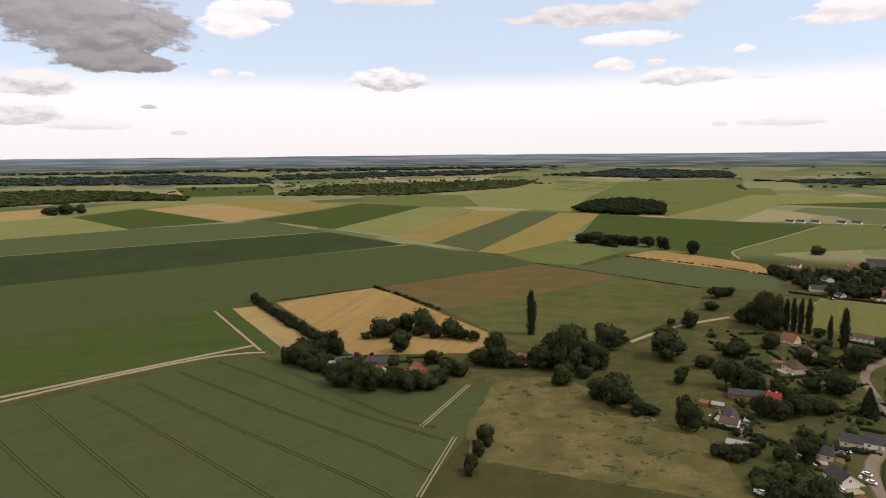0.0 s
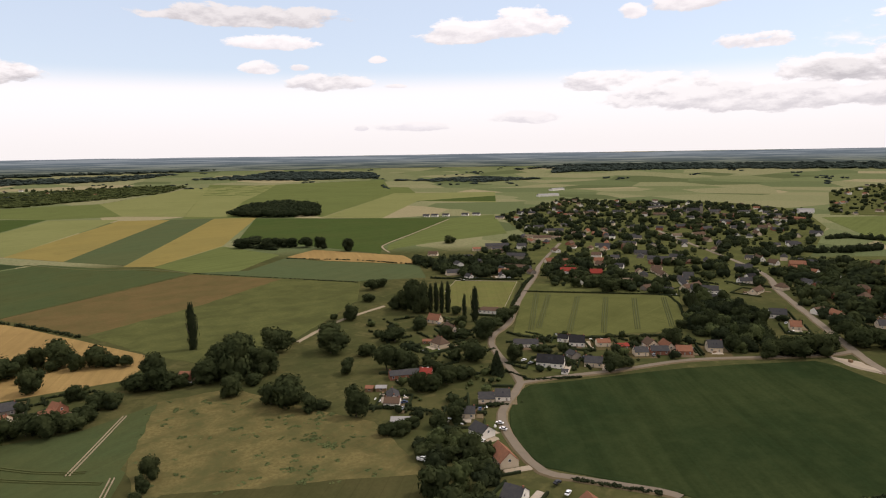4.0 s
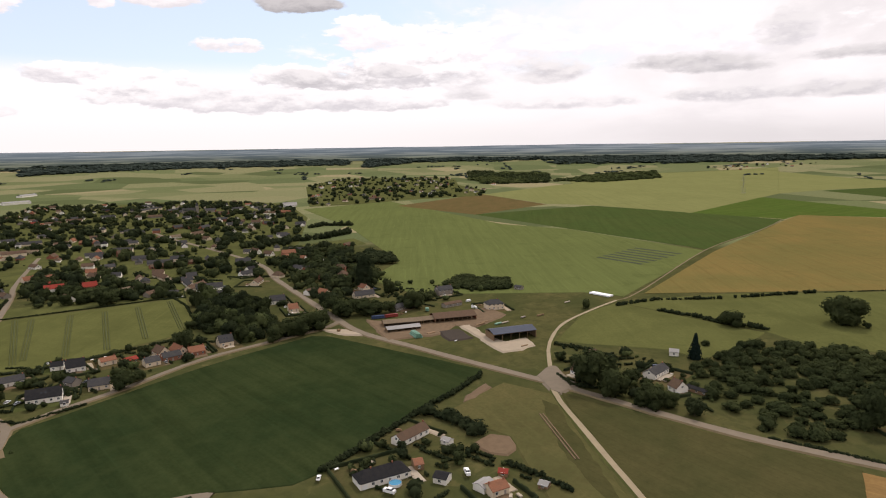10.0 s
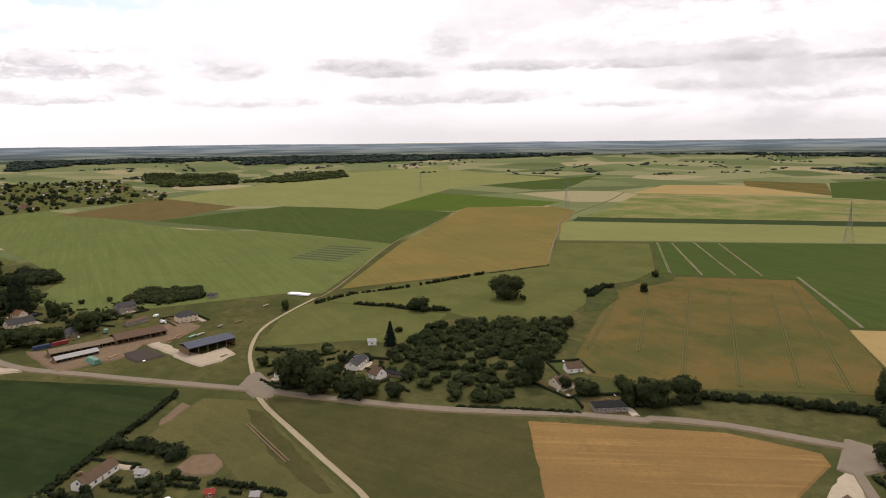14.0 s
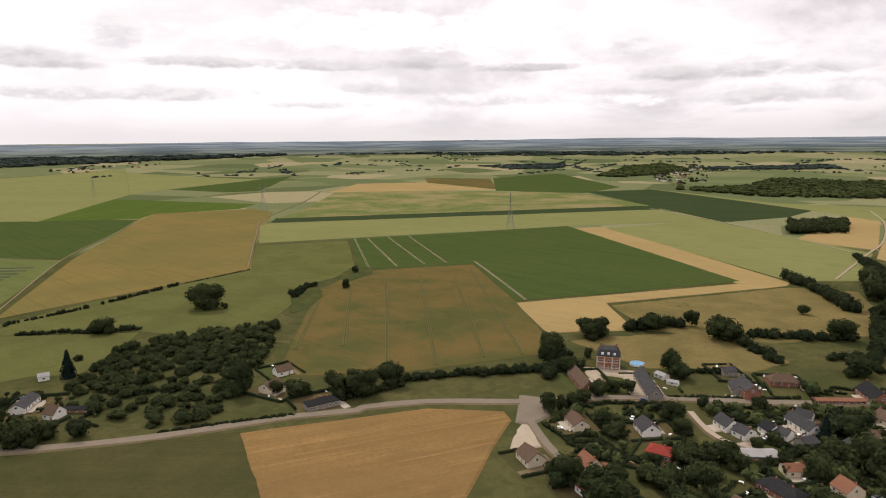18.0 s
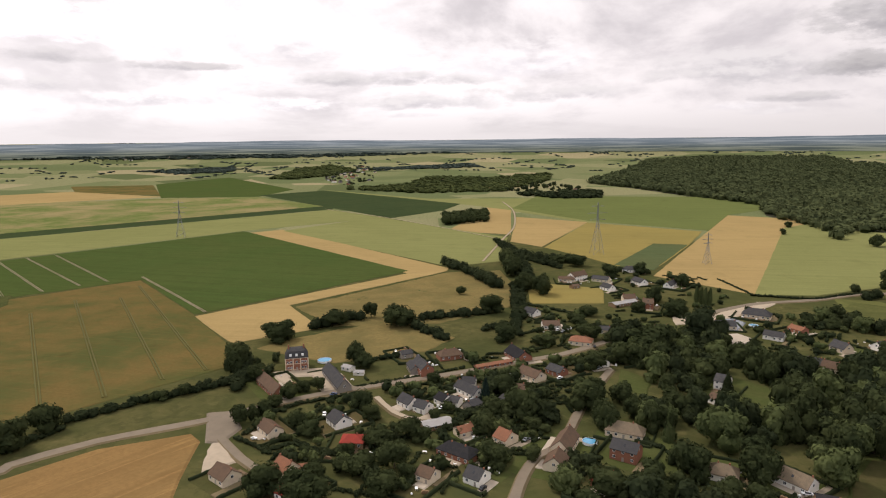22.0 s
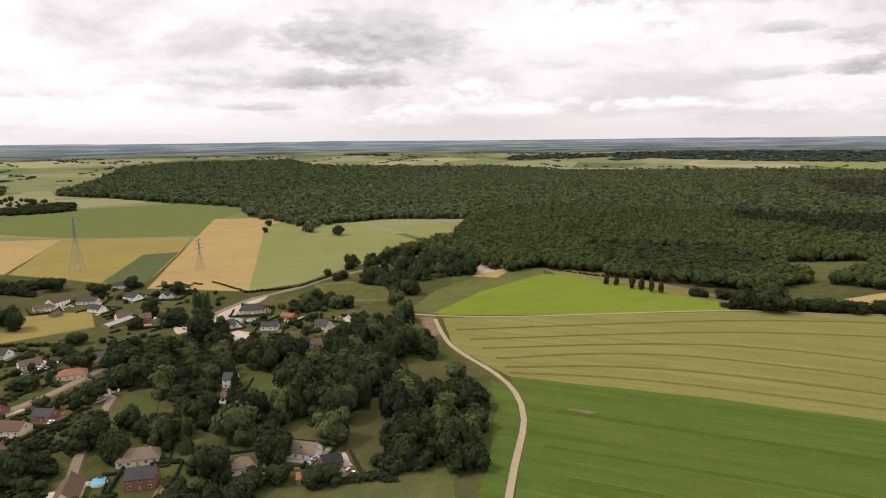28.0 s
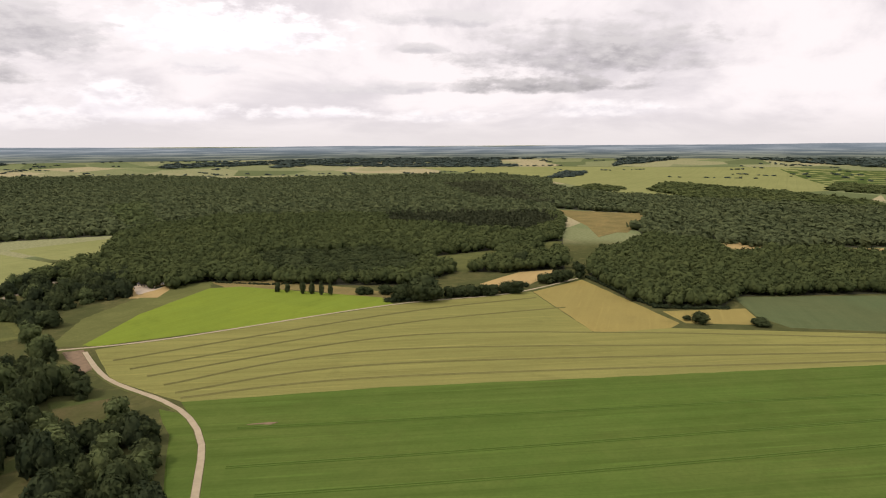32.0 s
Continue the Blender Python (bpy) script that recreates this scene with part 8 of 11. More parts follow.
house(989.8, 780.2, -56, 17.7, 8, 2.9, 6.3, "brown_roof", "cream", plain_sides=True)
house(1070.3, 788.0, -67, 20.7, 8, 5.0, 8.4, "slate", "brick", plain_sides=True)
house(1039.7, 732.6, -64, 17.9, 8, 2.9, 6.3, "brown_roof", "brick", plain_sides=True)
house(1043.2, 666.3, -66, 17.4, 8, 2.9, 6.3, "slate", "brick", plain_sides=True)
house(793.1, 657.7, -38, 14.5, 8, 2.9, 6.3, "slate", "cream", plain_sides=True)
house(1303.8, 1172.2, -52, 27.3, 8, 2.9, 6.3, "slate", "white", plain_sides=True)
house(1102.7, 976.3, -48, 27.5, 8, 2.9, 6.3, "brown_roof", "stone", plain_sides=True)
house(1266.8, 818.7, -68, 28.2, 8, 2.9, 6.3, "slate", "cream", plain_sides=True)
barn(1325.2, 1630.5, -15, 70.0, 20, 5.0, 8, "sheet", "white", 0, "long white sheet-metal farm shed")
barn(1555.2, 1862.8, 13, 70.0, 18, 5.0, 8, "sheet", "white", 0, "long white sheet-metal farm shed")
church(1189, 960, -40)
barn(464.7, 181.5, -58, 30.2, 10, 3.2, 5, "thatch", "wood", 8, "old open farm shed with weathered grey-brown roof")
barn(450.6, 175.1, -53, 26.3, 8, 2.6, 4, "sheet", "wood", 8, "low farm lean-to with pale corrugated roof")
barn(475.8, 165.4, -54, 12.3, 10, 3.2, 5, "thatch", "wood", 4, "old open farm shed with weathered grey-brown roof")
barn(490.5, 146.5, -56, 34.9, 16, 3.8, 6.5, "brown_roof", "brick", 9, "long open farm shed with weathered brown roof")
barn(454.1, 91.3, -53, 34.0, 15, 5.5, 7.5, "blue_sheet", "wood", 5, "modern wooden barn with blue-grey sheet roof")
house(575.6, 180.9, -42, 15.5, 9, 5.0, 8, "slate", "stone")
house(533.2, 122.1, -56, 15.2, 10, 5.0, 8, "slate", "cream", hip=True)
house(544.9, 250.5, -42, 19.9, 9, 2.9, 6.5, "slate", "cream")
house(574.2, 263.3, -123, 10.4, 8, 2.9, 6, "tile", "cream")
house(612.8, 115.4, -113, 7.7, 6, 2.6, 4, "slate", "stone")
house(533.2, 160.1, -37, 18.5, 6, 2.6, 4, "brown_roof", "stone")
house(514.9, 198.2, -24, 28.2, 8, 2.9, 5.5, "slate", "stone")
house(236.5, 103.2, -44, 23.0, 9, 2.9, 6.2, "black_roof", "white", hip=True, garage=True)
house(276.2, 104.8, -23, 19.4, 7, 2.9, 5.4, "brown_roof", "white")
house(250.6, 92.0, -55, 4.1, 6, 2.5, 3.8, "tile", "wood")
house(242.1, 77.9, -97, 6.0, 6, 2.5, 3.8, "black_roof", "white")
house(276.2, 86.2, -109, 4.7, 4, 1.8, 2.8, "sheet", "white")
house(239.4, 54.0, -43, 8.1, 7, 2.9, 4.8, "tile", "cream")
house(241.0, 59.5, -26, 7.1, 6, 2.3, 3.5, "sheet", "white")
house(254.1, 54.1, -89, 4.0, 4, 1.8, 2.8, "red_roof", "wood")
house(387.5, 35.0, -129, 7.5, 8, 2.9, 6, "brown_roof", "white")
house(425.9, 31.0, -59, 5.9, 6, 2.8, 4.2, "brown_roof", "white")
house(398.4, -9.8, -27, 18.2, 8, 2.9, 5.2, "slate", "white")
house(441.3, -21.9, -93, 6.0, 6, 2.6, 4.0, "sheet", "white")
house(248.5, 35.7, -104, 4.0, 4, 1.8, 2.8, "sheet", "wood")
house(374.8, -21.4, -143, 7.5, 8, 2.9, 6.5, "brown_roof", "white")
house(374.7, -32.4, -126, 13.3, 4, 2.0, 3, "black_roof", "wood")
house(362.4, -140.7, -89, 10.0, 8, 2.9, 5.5, "brown_roof", "white")
house(340.6, -124.8, -65, 10.6, 9, 2.9, 6, "brown_roof", "cream")
house(303.3, -138.0, -95, 17.3, 8, 2.9, 4.8, "black_roof", "stone", hip=True)
manor(250.6, -307.0, -141)
TAKEN.append((250.6, -307.0))
house(241.2, -272.2, 150, 28.6, 8, 2.9, 7, "brown_roof", "brick")
house(213.5, -296.2, 141, 33.5, 8, 3.3, 7.5, "slate", "stone")
house(204.9, -228.6, 155, 13.0, 8, 2.9, 5.5, "brown_roof", "cream")
house(179.9, -250.6, 150, 11.2, 9, 2.9, 6, "slate", "white")
house(161.2, -234.9, -158, 10.8, 9, 2.9, 5, "red_roof", "wood", hip=True)
house(159.2, -284.9, 156, 10.2, 8, 2.9, 6, "slate", "white")
house(149.2, -282.6, 169, 7.5, 8, 2.9, 5.5, "slate", "white")
house(143.4, -295.6, 155, 7.5, 8, 2.9, 5.5, "black_roof", "white")
house(137.7, -295.9, 180, 7.5, 7, 2.9, 5, "slate", "white")
house(136.3, -313.0, 153, 17.2, 8, 2.9, 6, "slate", "white")
house(140.8, -323.6, -168, 7.5, 7, 2.9, 5.5, "slate", "white")
house(126.6, -295.5, -104, 8.0, 7, 2.9, 4.8, "slate", "stone")
house(134.6, -268.4, -130, 15.3, 8, 2.1, 3.2, "sheet", "wood")
house(118.4, -265.9, -125, 8.2, 7, 2.9, 4.8, "tile", "cream")
house(97.7, -267.1, 157, 8.0, 9, 2.9, 6.2, "tile", "cream")
house(112.0, -245.6, 168, 18.0, 10, 2.9, 5.5, "black_roof", "brick", hip=True)
house(115.4, -221.9, 171, 7.5, 8, 2.9, 5.5, "brown_roof", "cream")
house(96.4, -229.3, 169, 7.9, 9, 2.9, 6, "slate", "white", sky=1)
house(192.4, -185.8, 165, 11.1, 9, 2.9, 6.2, "brown_roof", "cream")
house(173.0, -201.5, 164, 9.0, 8, 2.9, 6.5, "tile", "cream")
house(159.6, -185.6, 169, 7.7, 7, 2.9, 5, "red_roof", "white")
house(167.9, -205.7, -141, 4.0, 4, 2.0, 3, "tile", "wood")
house(131.1, -380.5, 138, 17.7, 11, 2.9, 7, "black_roof", "brick")
house(139.8, -359.4, -129, 25.5, 4, 2.0, 3, "tile", "brick")
house(171.5, -362.9, -135, 15.8, 9, 2.9, 6, "brown_roof", "brick", hip=True)
house(175.1, -332.0, 138, 16.9, 8, 5.0, 8, "slate", "brick")
house(198.9, -352.9, -125, 7.9, 7, 2.9, 4.6, "slate", "stone")
house(181.8, -332.3, 131, 12.8, 6, 2.9, 5, "slate", "stone")
house(114.4, -324.4, -166, 12.7, 8, 2.9, 5.5, "brown_roof", "brick")
house(155.3, -483.5, 158, 10.9, 9, 2.9, 6, "slate", "white")
house(131.3, -454.9, -154, 12.8, 9, 2.9, 5.5, "brown_roof", "white")
house(101.3, -426.0, -176, 15.4, 10, 2.9, 5.5, "tile", "cream", hip=True)
house(154.2, -626.4, -120, 18.6, 9, 5.0, 8.5, "brown_roof", "white")
house(147.4, -588.9, -127, 7.9, 6, 2.6, 4, "brown_roof", "wood")
house(117.8, -594.9, 145, 12.5, 8, 2.9, 6, "slate", "white")
house(112.1, -309.8, 151, 7.6, 6, 2.6, 4, "slate", "wood")
house(219.4, -317.4, 172, 7.2, 5, 2.0, 3, "sheet", "white")
house(209.0, -313.5, -160, 6.3, 4, 1.7, 2.6, "sheet", "white")
house(110.2, -298.5, 172, 4.5, 5, 2.1, 3.2, "slate", "wood")
house(92.7, -560.2, -154, 10.6, 9, 2.9, 6, "brown_roof", "cream")
house(94.3, -544.1, -126, 25.6, 8, 2.5, 3.8, "sheet", "wood")
house(73.7, -541.8, -178, 8.4, 9, 5.0, 8, "brown_roof", "brick", sky=1)
house(55.3, -475.8, -159, 9.8, 8, 2.9, 5.5, "slate", "cream")
house(91.8, -458.6, -167, 7.5, 7, 2.9, 5, "slate", "cream")
house(94.9, -631.3, 135, 15.2, 9, 2.9, 6, "slate", "white")
house(110.5, -687.6, -179, 20.4, 9, 2.9, 6, "slate", "white", hip=True)
house(66.6, -629.2, -104, 16.9, 7, 2.9, 6, "slate", "white")
house(131.2, -628.7, 172, 16.8, 8, 2.9, 5.5, "slate", "cream")
house(162.5, -615.5, -159, 15.5, 8, 2.9, 5, "brown_roof", "cream")
house(-7.5, -547.2, 172, 20.6, 11, 2.9, 7, "slate", "cream", hip=True)
house(13.7, -505.5, -164, 14.1, 9, 2.9, 6, "slate", "cream")
house(-18.6, -491.3, 167, 13.0, 8, 2.9, 5.5, "slate", "white")
house(-57.7, -480.1, 135, 10.8, 9, 2.9, 6.5, "slate", "cream")
house(-39.8, -438.9, 171, 7.5, 8, 2.9, 6, "slate", "cream")
house(-48.2, -435.2, 157, 9.3, 8, 2.9, 6, "brown_roof", "cream")
house(-63.4, -435.1, 158, 7.5, 7, 2.9, 4.8, "brown_roof", "brick")
house(-81.1, -492.4, -137, 7.6, 8, 2.9, 6, "slate", "white")
house(9.3, -379.5, 166, 7.5, 9, 5.0, 8, "slate", "white")
house(10.6, -355.7, 146, 7.5, 7, 2.9, 5, "brown_roof", "white")
house(48.3, -297.3, 179, 17.4, 9, 2.9, 6.5, "thatch", "cream", hip=True)
house(44.0, -274.8, 172, 11.9, 9, 5.0, 8, "slate", "brick", sky=1)
house(48.1, -248.1, 170, 8.7, 8, 2.9, 6.5, "red_roof", "brick")
house(70.9, -272.2, -90, 17.7, 9, 3.3, 7.5, "brown_roof", "cream")
house(69.8, -254.2, -86, 10.5, 9, 2.9, 6.5, "brown_roof", "cream")
house(4.3, -274.3, 177, 11.9, 9, 2.9, 6, "thatch", "white", hip=True)
house(-22.2, -279.5, 149, 14.4, 9, 2.9, 6.5, "thatch", "white", sky=1)
house(-32.7, -266.0, -177, 8.6, 9, 3.0, 4.5, "black_roof", "wood")
house(-19.0, -256.7, 168, 4.0, 6, 2.3, 3.5, "tile", "wood")
house(80.1, -388.8, 133, 8.7, 8, 2.9, 6, "slate", "white")
house(112.1, -350.5, 154, 15.3, 9, 2.9, 6, "brown_roof", "cream")
house(100.4, -363.1, 156, 10.7, 8, 2.9, 5.5, "slate", "brick")
house(-19.7, -489.5, 161, 4.6, 6, 2.3, 3.5, "sheet", "white")
house(-34.4, -515.2, 141, 11.1, 8, 2.9, 4.8, "tile", "brick")
house(-76.2, 416.6, 10, 6.1, 8, 2.8, 4.2, "sheet", "wood")
house(-67.6, 423.7, 16, 12.8, 9, 2.9, 5, "blue_sheet", "sheet")
house(-44.1, 420.8, -1, 14.6, 10, 2.9, 6, "slate", "stone")
house(-45.2, 402.1, -25, 12.6, 9, 2.9, 6, "tile", "cream")
house(-21.6, 394.7, 12, 7.5, 9, 2.9, 6.5, "tile", "white")
house(-16.8, 404.6, -55, 7.6, 8, 2.9, 6.5, "tile", "brick")
house(53.9, 426.7, -37, 7.5, 7, 2.9, 4.8, "tile", "brick")
house(-264.2, -655.3, 118, 20.5, 9, 2.9, 6, "slate", "cream")
house(-282.4, -650.0, 110, 13.5, 9, 2.9, 6, "slate", "white")
house(-200.6, -688.9, 174, 13.0, 9, 2.9, 6, "slate", "cream")
pylon(168.8, -778.9, 63, 35)
pylon(760.5, -682.3, 56, 35)
pylon(1285.2, -475.9, 58, 35)
pylon(1901.4, -251.1, 54, 35)
pylon(42.9, -761.9, 35, 35)
sheet("farmyard", [(469.4, 213.3), (468.2, 185.4), (534.6, 127.5), (513.6, 108.3), (473.4, 121.7), (473.7, 139.9), (445.9, 144.9), (422.5, 176.4), (437.2, 187.1)], MAT["soil"], 0.9, "trodden pale earth farmyard", "yard")
sheet("farmyard", [(451.8, 145.9), (462.3, 134.3), (443.3, 118.1), (432.7, 131.2)], MAT["muck"], 1.2, "dark muck heap ground", "yard")
sheet("barn_apron", [(471.2, 134), (475.9, 129.8), (448.9, 105.8), (440.2, 92.6), (453, 79.6), (437.3, 72.1), (425.9, 78.6), (417.2, 89.3)], MAT["gravel"], 1.2, "pale concrete apron before the barn", "yard")
sheet("gravel_lay_by", [(434, 235.4), (439.6, 217.4), (428.5, 199.2), (427.8, 217.5)], MAT["gravel"], 1.1, "pale gravel lay-by beside the road", "yard")
container(477.4, 206.6, -54, "paint_blue", "dark blue steel freight container in the farmyard")
container(484.0, 198.4, -48, "paint_red", "red steel freight container in the farmyard")
log_stack(437.8, 159.8, -138, 12, 3, 0.6, "paint_green", "pile of long green-wrapped rolls in the farmyard")
slab("covered_heap", 509.8, 175.2, 20, (4, 3, 2.5), "paint_green", "green tarpaulin-covered heap in the farmyard", "covered heap")
car(166.4, 190.1, 30, "paint_white", "white parked car on a gravel drive")
car(171.4, 177.3, 60, "paint_white", "white parked car beside the house")
car(168.2, 199.1, 10, "paint_black", "dark parked car by the lane")
car(182.7, 262.4, 120, "paint_white", "white parked car on the lane verge")
car(180.0, 255.4, 120, "paint_white", "white parked car on the lane verge")
car(255.4, 338.1, 10, "paint_white", "white parked car on a drive")
car(255.6, 331.0, 10, "paint_grey", "grey parked car on a drive")
car(488.4, 300.3, 20, "paint_white", "white parked car by a house")
car(532.0, 140.9, 20, "paint_white", "white parked car in the farmyard")
car(527.3, 136.6, 20, "paint_white", "white parked car in the farmyard")
car(227.9, 128.6, 20, "paint_white", "white parked car beside the lane")
car(192.1, -255.1, 120, "paint_white", "white parked car on a drive")
car(142.0, -280.1, 10, "paint_red", "red parked car in a yard")
car(140.4, -278.8, 10, "paint_black", "black parked car in a yard")
car(123.7, -447.3, 80, "paint_white", "white parked car on a drive")
car(119.6, -445.8, 80, "paint_grey", "grey parked car on a drive")
car(-26.1, -272.3, 10, "paint_white", "white parked car by the thatched house")
car(30.9, -527.6, 20, "paint_white", "white parked car at the roadside")
car(9.2, -389.8, 20, "paint_white", "white parked car by a house")
car(225.8, 95.3, 80, "paint_white", "white camper van parked on grass", "van")
car(117.1, -452.4, 60, "paint_white", "white van parked beside a house", "van")
car(249.4, 69.0, 30, "paint_white", "white caravan standing on grass", "van")
car(129.2, 247.3, 120, "paint_white", "white caravan at the meadow edge", "van")
pool(233.3, 95.8, 2.8)
pool(-5.5, -517.9, 3.5)
pool(61.7, -281.7, 3.5)
pool(241.8, -323.6, 4.5)
tree(-49, 490, 16.6, 20.2, "round", "leaf")
tree(-38.8, 496.4, 13.9, 13.6, "round", "leaf")
tree(-29.8, 502.4, 16.9, 13.7, "round", "leaf")
tree(-16.6, 496.2, 19.1, 20.3, "round", "leaf")
tree(-7.2, 484.5, 14.1, 11.0, "round", "leaf")
tree(6.1, 485.6, 17.4, 15.5, "round", "leaf")
tree(13.5, 479.2, 10.2, 9.6, "round", "leaf")
tree(22, 473.7, 9.2, 9.5, "round", "leaf")
tree(-30.1, 449.4, 16.3, 13.2, "round", "leaf")
tree(-60.4, 482.1, 6.1, 6.2, "round", "leaf")
tree(-39.1, 472.2, 4.6, 3.9, "round", "leaf")
tree(-83, 456.6, 15.8, 11.9, "round", "leaf")
tree(-75.1, 440.1, 14.0, 9.8, "round", "leaf")
tree(-88.1, 432.9, 15.2, 12.2, "round", "leaf")
tree(-95.9, 422.2, 17.1, 19.9, "round", "leaf")
tree(-62.5, 382.8, 18.8, 18.0, "round", "leaf")
tree(-46.7, 372.5, 17.9, 17.5, "round", "leaf")
tree(-82.7, 418, 11.8, 11.8, "round", "leaf")
tree(-37.8, 380.7, 10.5, 10.7, "round", "leaf")
tree(-22.1, 373.6, 14.1, 15.7, "round", "leaf")
tree(-10.6, 376.1, 10.7, 14.1, "round", "leaf")
tree(-9.1, 422.6, 9.6, 11.7, "round", "leaf")
tree(9.7, 398, 10.8, 11.1, "round", "leaf")
tree(1.8, 399.6, 10.0, 11.1, "round", "leaf")
tree(-58.8, 408.9, 10.7, 9.5, "round", "leaf")
tree(-95.3, 441.2, 13.2, 16.5, "round", "leaf")
tree(-30.7, 379.2, 8.9, 10.6, "round", "leaf")
tree(-3.2, 384.4, 9.7, 10.7, "round", "leaf")
tree(35.5, 437.5, 19.4, 16.1, "round", "leaf")
tree(26.1, 419.9, 11.7, 15.5, "round", "leaf")
tree(41.4, 416.3, 10.4, 15.4, "round", "leaf")
tree(36.1, 415.3, 15.7, 15.4, "round", "leaf")
tree(21.5, 429.1, 7.2, 9.9, "round", "leaf")
tree(48.1, 413.2, 8.3, 9.6, "round", "leaf")
tree(65.8, 411, 17.8, 17.3, "round", "leaf")
tree(82.2, 409.5, 31.9, 21.2, "round", "leaf")
tree(93, 423.8, 18.4, 18.0, "round", "leaf")
tree(98.9, 408, 20.0, 18.6, "round", "leaf")
tree(117.7, 448.3, 20.3, 17.8, "round", "leaf")
tree(71.9, 377.7, 14.4, 12.5, "round", "leaf")
tree(87.6, 392.6, 8.9, 10.4, "round", "leaf")
tree(81.6, 454.6, 14.4, 16.9, "round", "leaf")
tree(91.3, 442.7, 20.8, 18.6, "round", "leaf")
tree(96.5, 346.3, 20.3, 18.6, "round", "leaf")
tree(88.7, 354.8, 13.8, 12.0, "round", "leaf")
tree(104.4, 333.4, 9.8, 11.5, "round", "leaf")
tree(111, 333.1, 6.2, 9.3, "round", "leaf")
tree(151.8, 429.2, 21.8, 22.9, "round", "leaf")
tree(144.8, 380.4, 11.0, 10.5, "round", "leaf")
tree(170.7, 408.4, 9.6, 11.4, "round", "leaf")
tree(123.1, 311.7, 18.3, 12.1, "round", "leaf")
tree(185.6, 512.9, 6.2, 6.9, "round", "leaf")
tree(198, 506.9, 16.6, 11.8, "round", "leaf")
tree(61.7, 419, 12.6, 11.7, "round", "leaf")
tree(71.9, 414.3, 14.6, 15.5, "round", "leaf")
tree(127.5, 467.9, 11.7, 13.3, "round", "leaf")
tree(134.6, 464.5, 5.6, 5.3, "round", "leaf")
tree(68.3, 490.8, 31.0, 7.2, "tall", "leaf_dark")
tree(269.9, 494.6, 22.4, 4.6, "tall", "leaf_dark")
tree(274.4, 492.4, 23.5, 4.6, "tall", "leaf_dark")
tree(276.9, 486.6, 24.4, 4.5, "tall", "leaf_dark")
tree(281.8, 484.3, 24.4, 5.1, "tall", "leaf_dark")
tree(277.6, 450, 20.7, 3.4, "tall", "leaf_dark")
tree(285.6, 446.2, 25.8, 6.7, "tall", "leaf_dark")
tree(254.3, 513.9, 20.1, 15.5, "round", "leaf")
tree(256.4, 501.1, 27.7, 15.2, "round", "leaf")
tree(263.2, 497.8, 32.0, 14.2, "round", "leaf")
tree(279, 545.2, 21.9, 13.7, "round", "leaf")
tree(249.3, 521.1, 14.7, 13.0, "round", "leaf")
tree(202, 427.7, 11.5, 16.4, "round", "leaf")
tree(198.1, 434.5, 6.9, 10.9, "round", "leaf")
tree(234.8, 449.1, 10.7, 13.8, "round", "leaf")
tree(237.4, 412.7, 11.5, 12.2, "round", "leaf")
tree(263.3, 398.7, 17.6, 18.3, "round", "leaf")
tree(169.7, 372.6, 17.1, 14.4, "round", "leaf")
tree(178.1, 368.7, 17.1, 15.1, "round", "leaf")
tree(169.4, 327.7, 13.9, 10.4, "round", "leaf")
tree(177, 324.2, 12.1, 10.4, "round", "leaf")
tree(189.4, 328.9, 12.3, 13.5, "round", "leaf")
tree(203.9, 333.2, 8.7, 13.8, "round", "leaf")
tree(227.9, 358.3, 15.5, 14.9, "round", "leaf")
tree(308, 433.5, 11.2, 13.5, "round", "leaf")
tree(194.7, 351.3, 8.0, 10.4, "round", "leaf")
tree(217.1, 365.9, 8.4, 9.8, "round", "leaf")
tree(327.6, 449, 7.9, 10.0, "round", "leaf")
tree(250.4, 409.8, 7.0, 10.9, "round", "leaf")
tree(185.9, 367.6, 10.3, 11.4, "round", "leaf")
tree(197.1, 368.8, 7.1, 8.5, "round", "leaf")
tree(141.8, 259.6, 6.5, 8.6, "round", "leaf")
tree(263.3, 612.1, 12.4, 14.9, "round", "leaf")
tree(277.3, 621.6, 9.5, 15.2, "round", "leaf")
tree(239.7, 564.5, 8.6, 11.0, "round", "leaf")
tree(511.1, 872.5, 13.8, 17.9, "round", "leaf")
tree(226.4, 328.4, 14.0, 10.4, "cone", "leaf_dark")
grove([(140.3, 277.7), (167.5, 284.8), (170.5, 256.9), (149.4, 220.4), (149.5, 200.4), (126.1, 189.2), (104, 199), (122.8, 232.3)], 8.5, 10, "leaf")
tree(128.1, 281.8, 7.3, 8.9, "round", "leaf")
tree(134.6, 278.9, 9.0, 8.9, "round", "leaf")
tree(143.5, 283.8, 6.8, 7.6, "round", "leaf")
tree(19.8, 297.3, 12.0, 7.5, "round", "leaf")
tree(15, 284.8, 8.5, 5.6, "round", "leaf")
tree(11.6, 270.5, 9.2, 5.3, "round", "leaf")
tree(10.2, 266.2, 6.1, 4.2, "round", "leaf")
tree(284.9, 416.4, 10.7, 13.7, "round", "leaf")
tree(301.6, 428.2, 12.5, 10.4, "round", "leaf")
tree(284.3, 473.8, 7.9, 7.5, "round", "leaf")
tree(268.2, 439.3, 9.9, 9.3, "round", "leaf")
tree(252.2, 343.3, 12.6, 11.0, "round", "leaf")
tree(288.6, 367.5, 5.5, 5.1, "round", "leaf")
tree(342.5, 347.1, 4.7, 6.2, "round", "leaf")
tree(348.8, 328.8, 7.0, 6.1, "round", "leaf")
tree(292.6, 291.6, 12.3, 13.4, "round", "leaf")
tree(304.6, 292.6, 8.4, 9.7, "round", "leaf")
tree(462.7, 370.7, 19.6, 7.5, "round", "leaf")
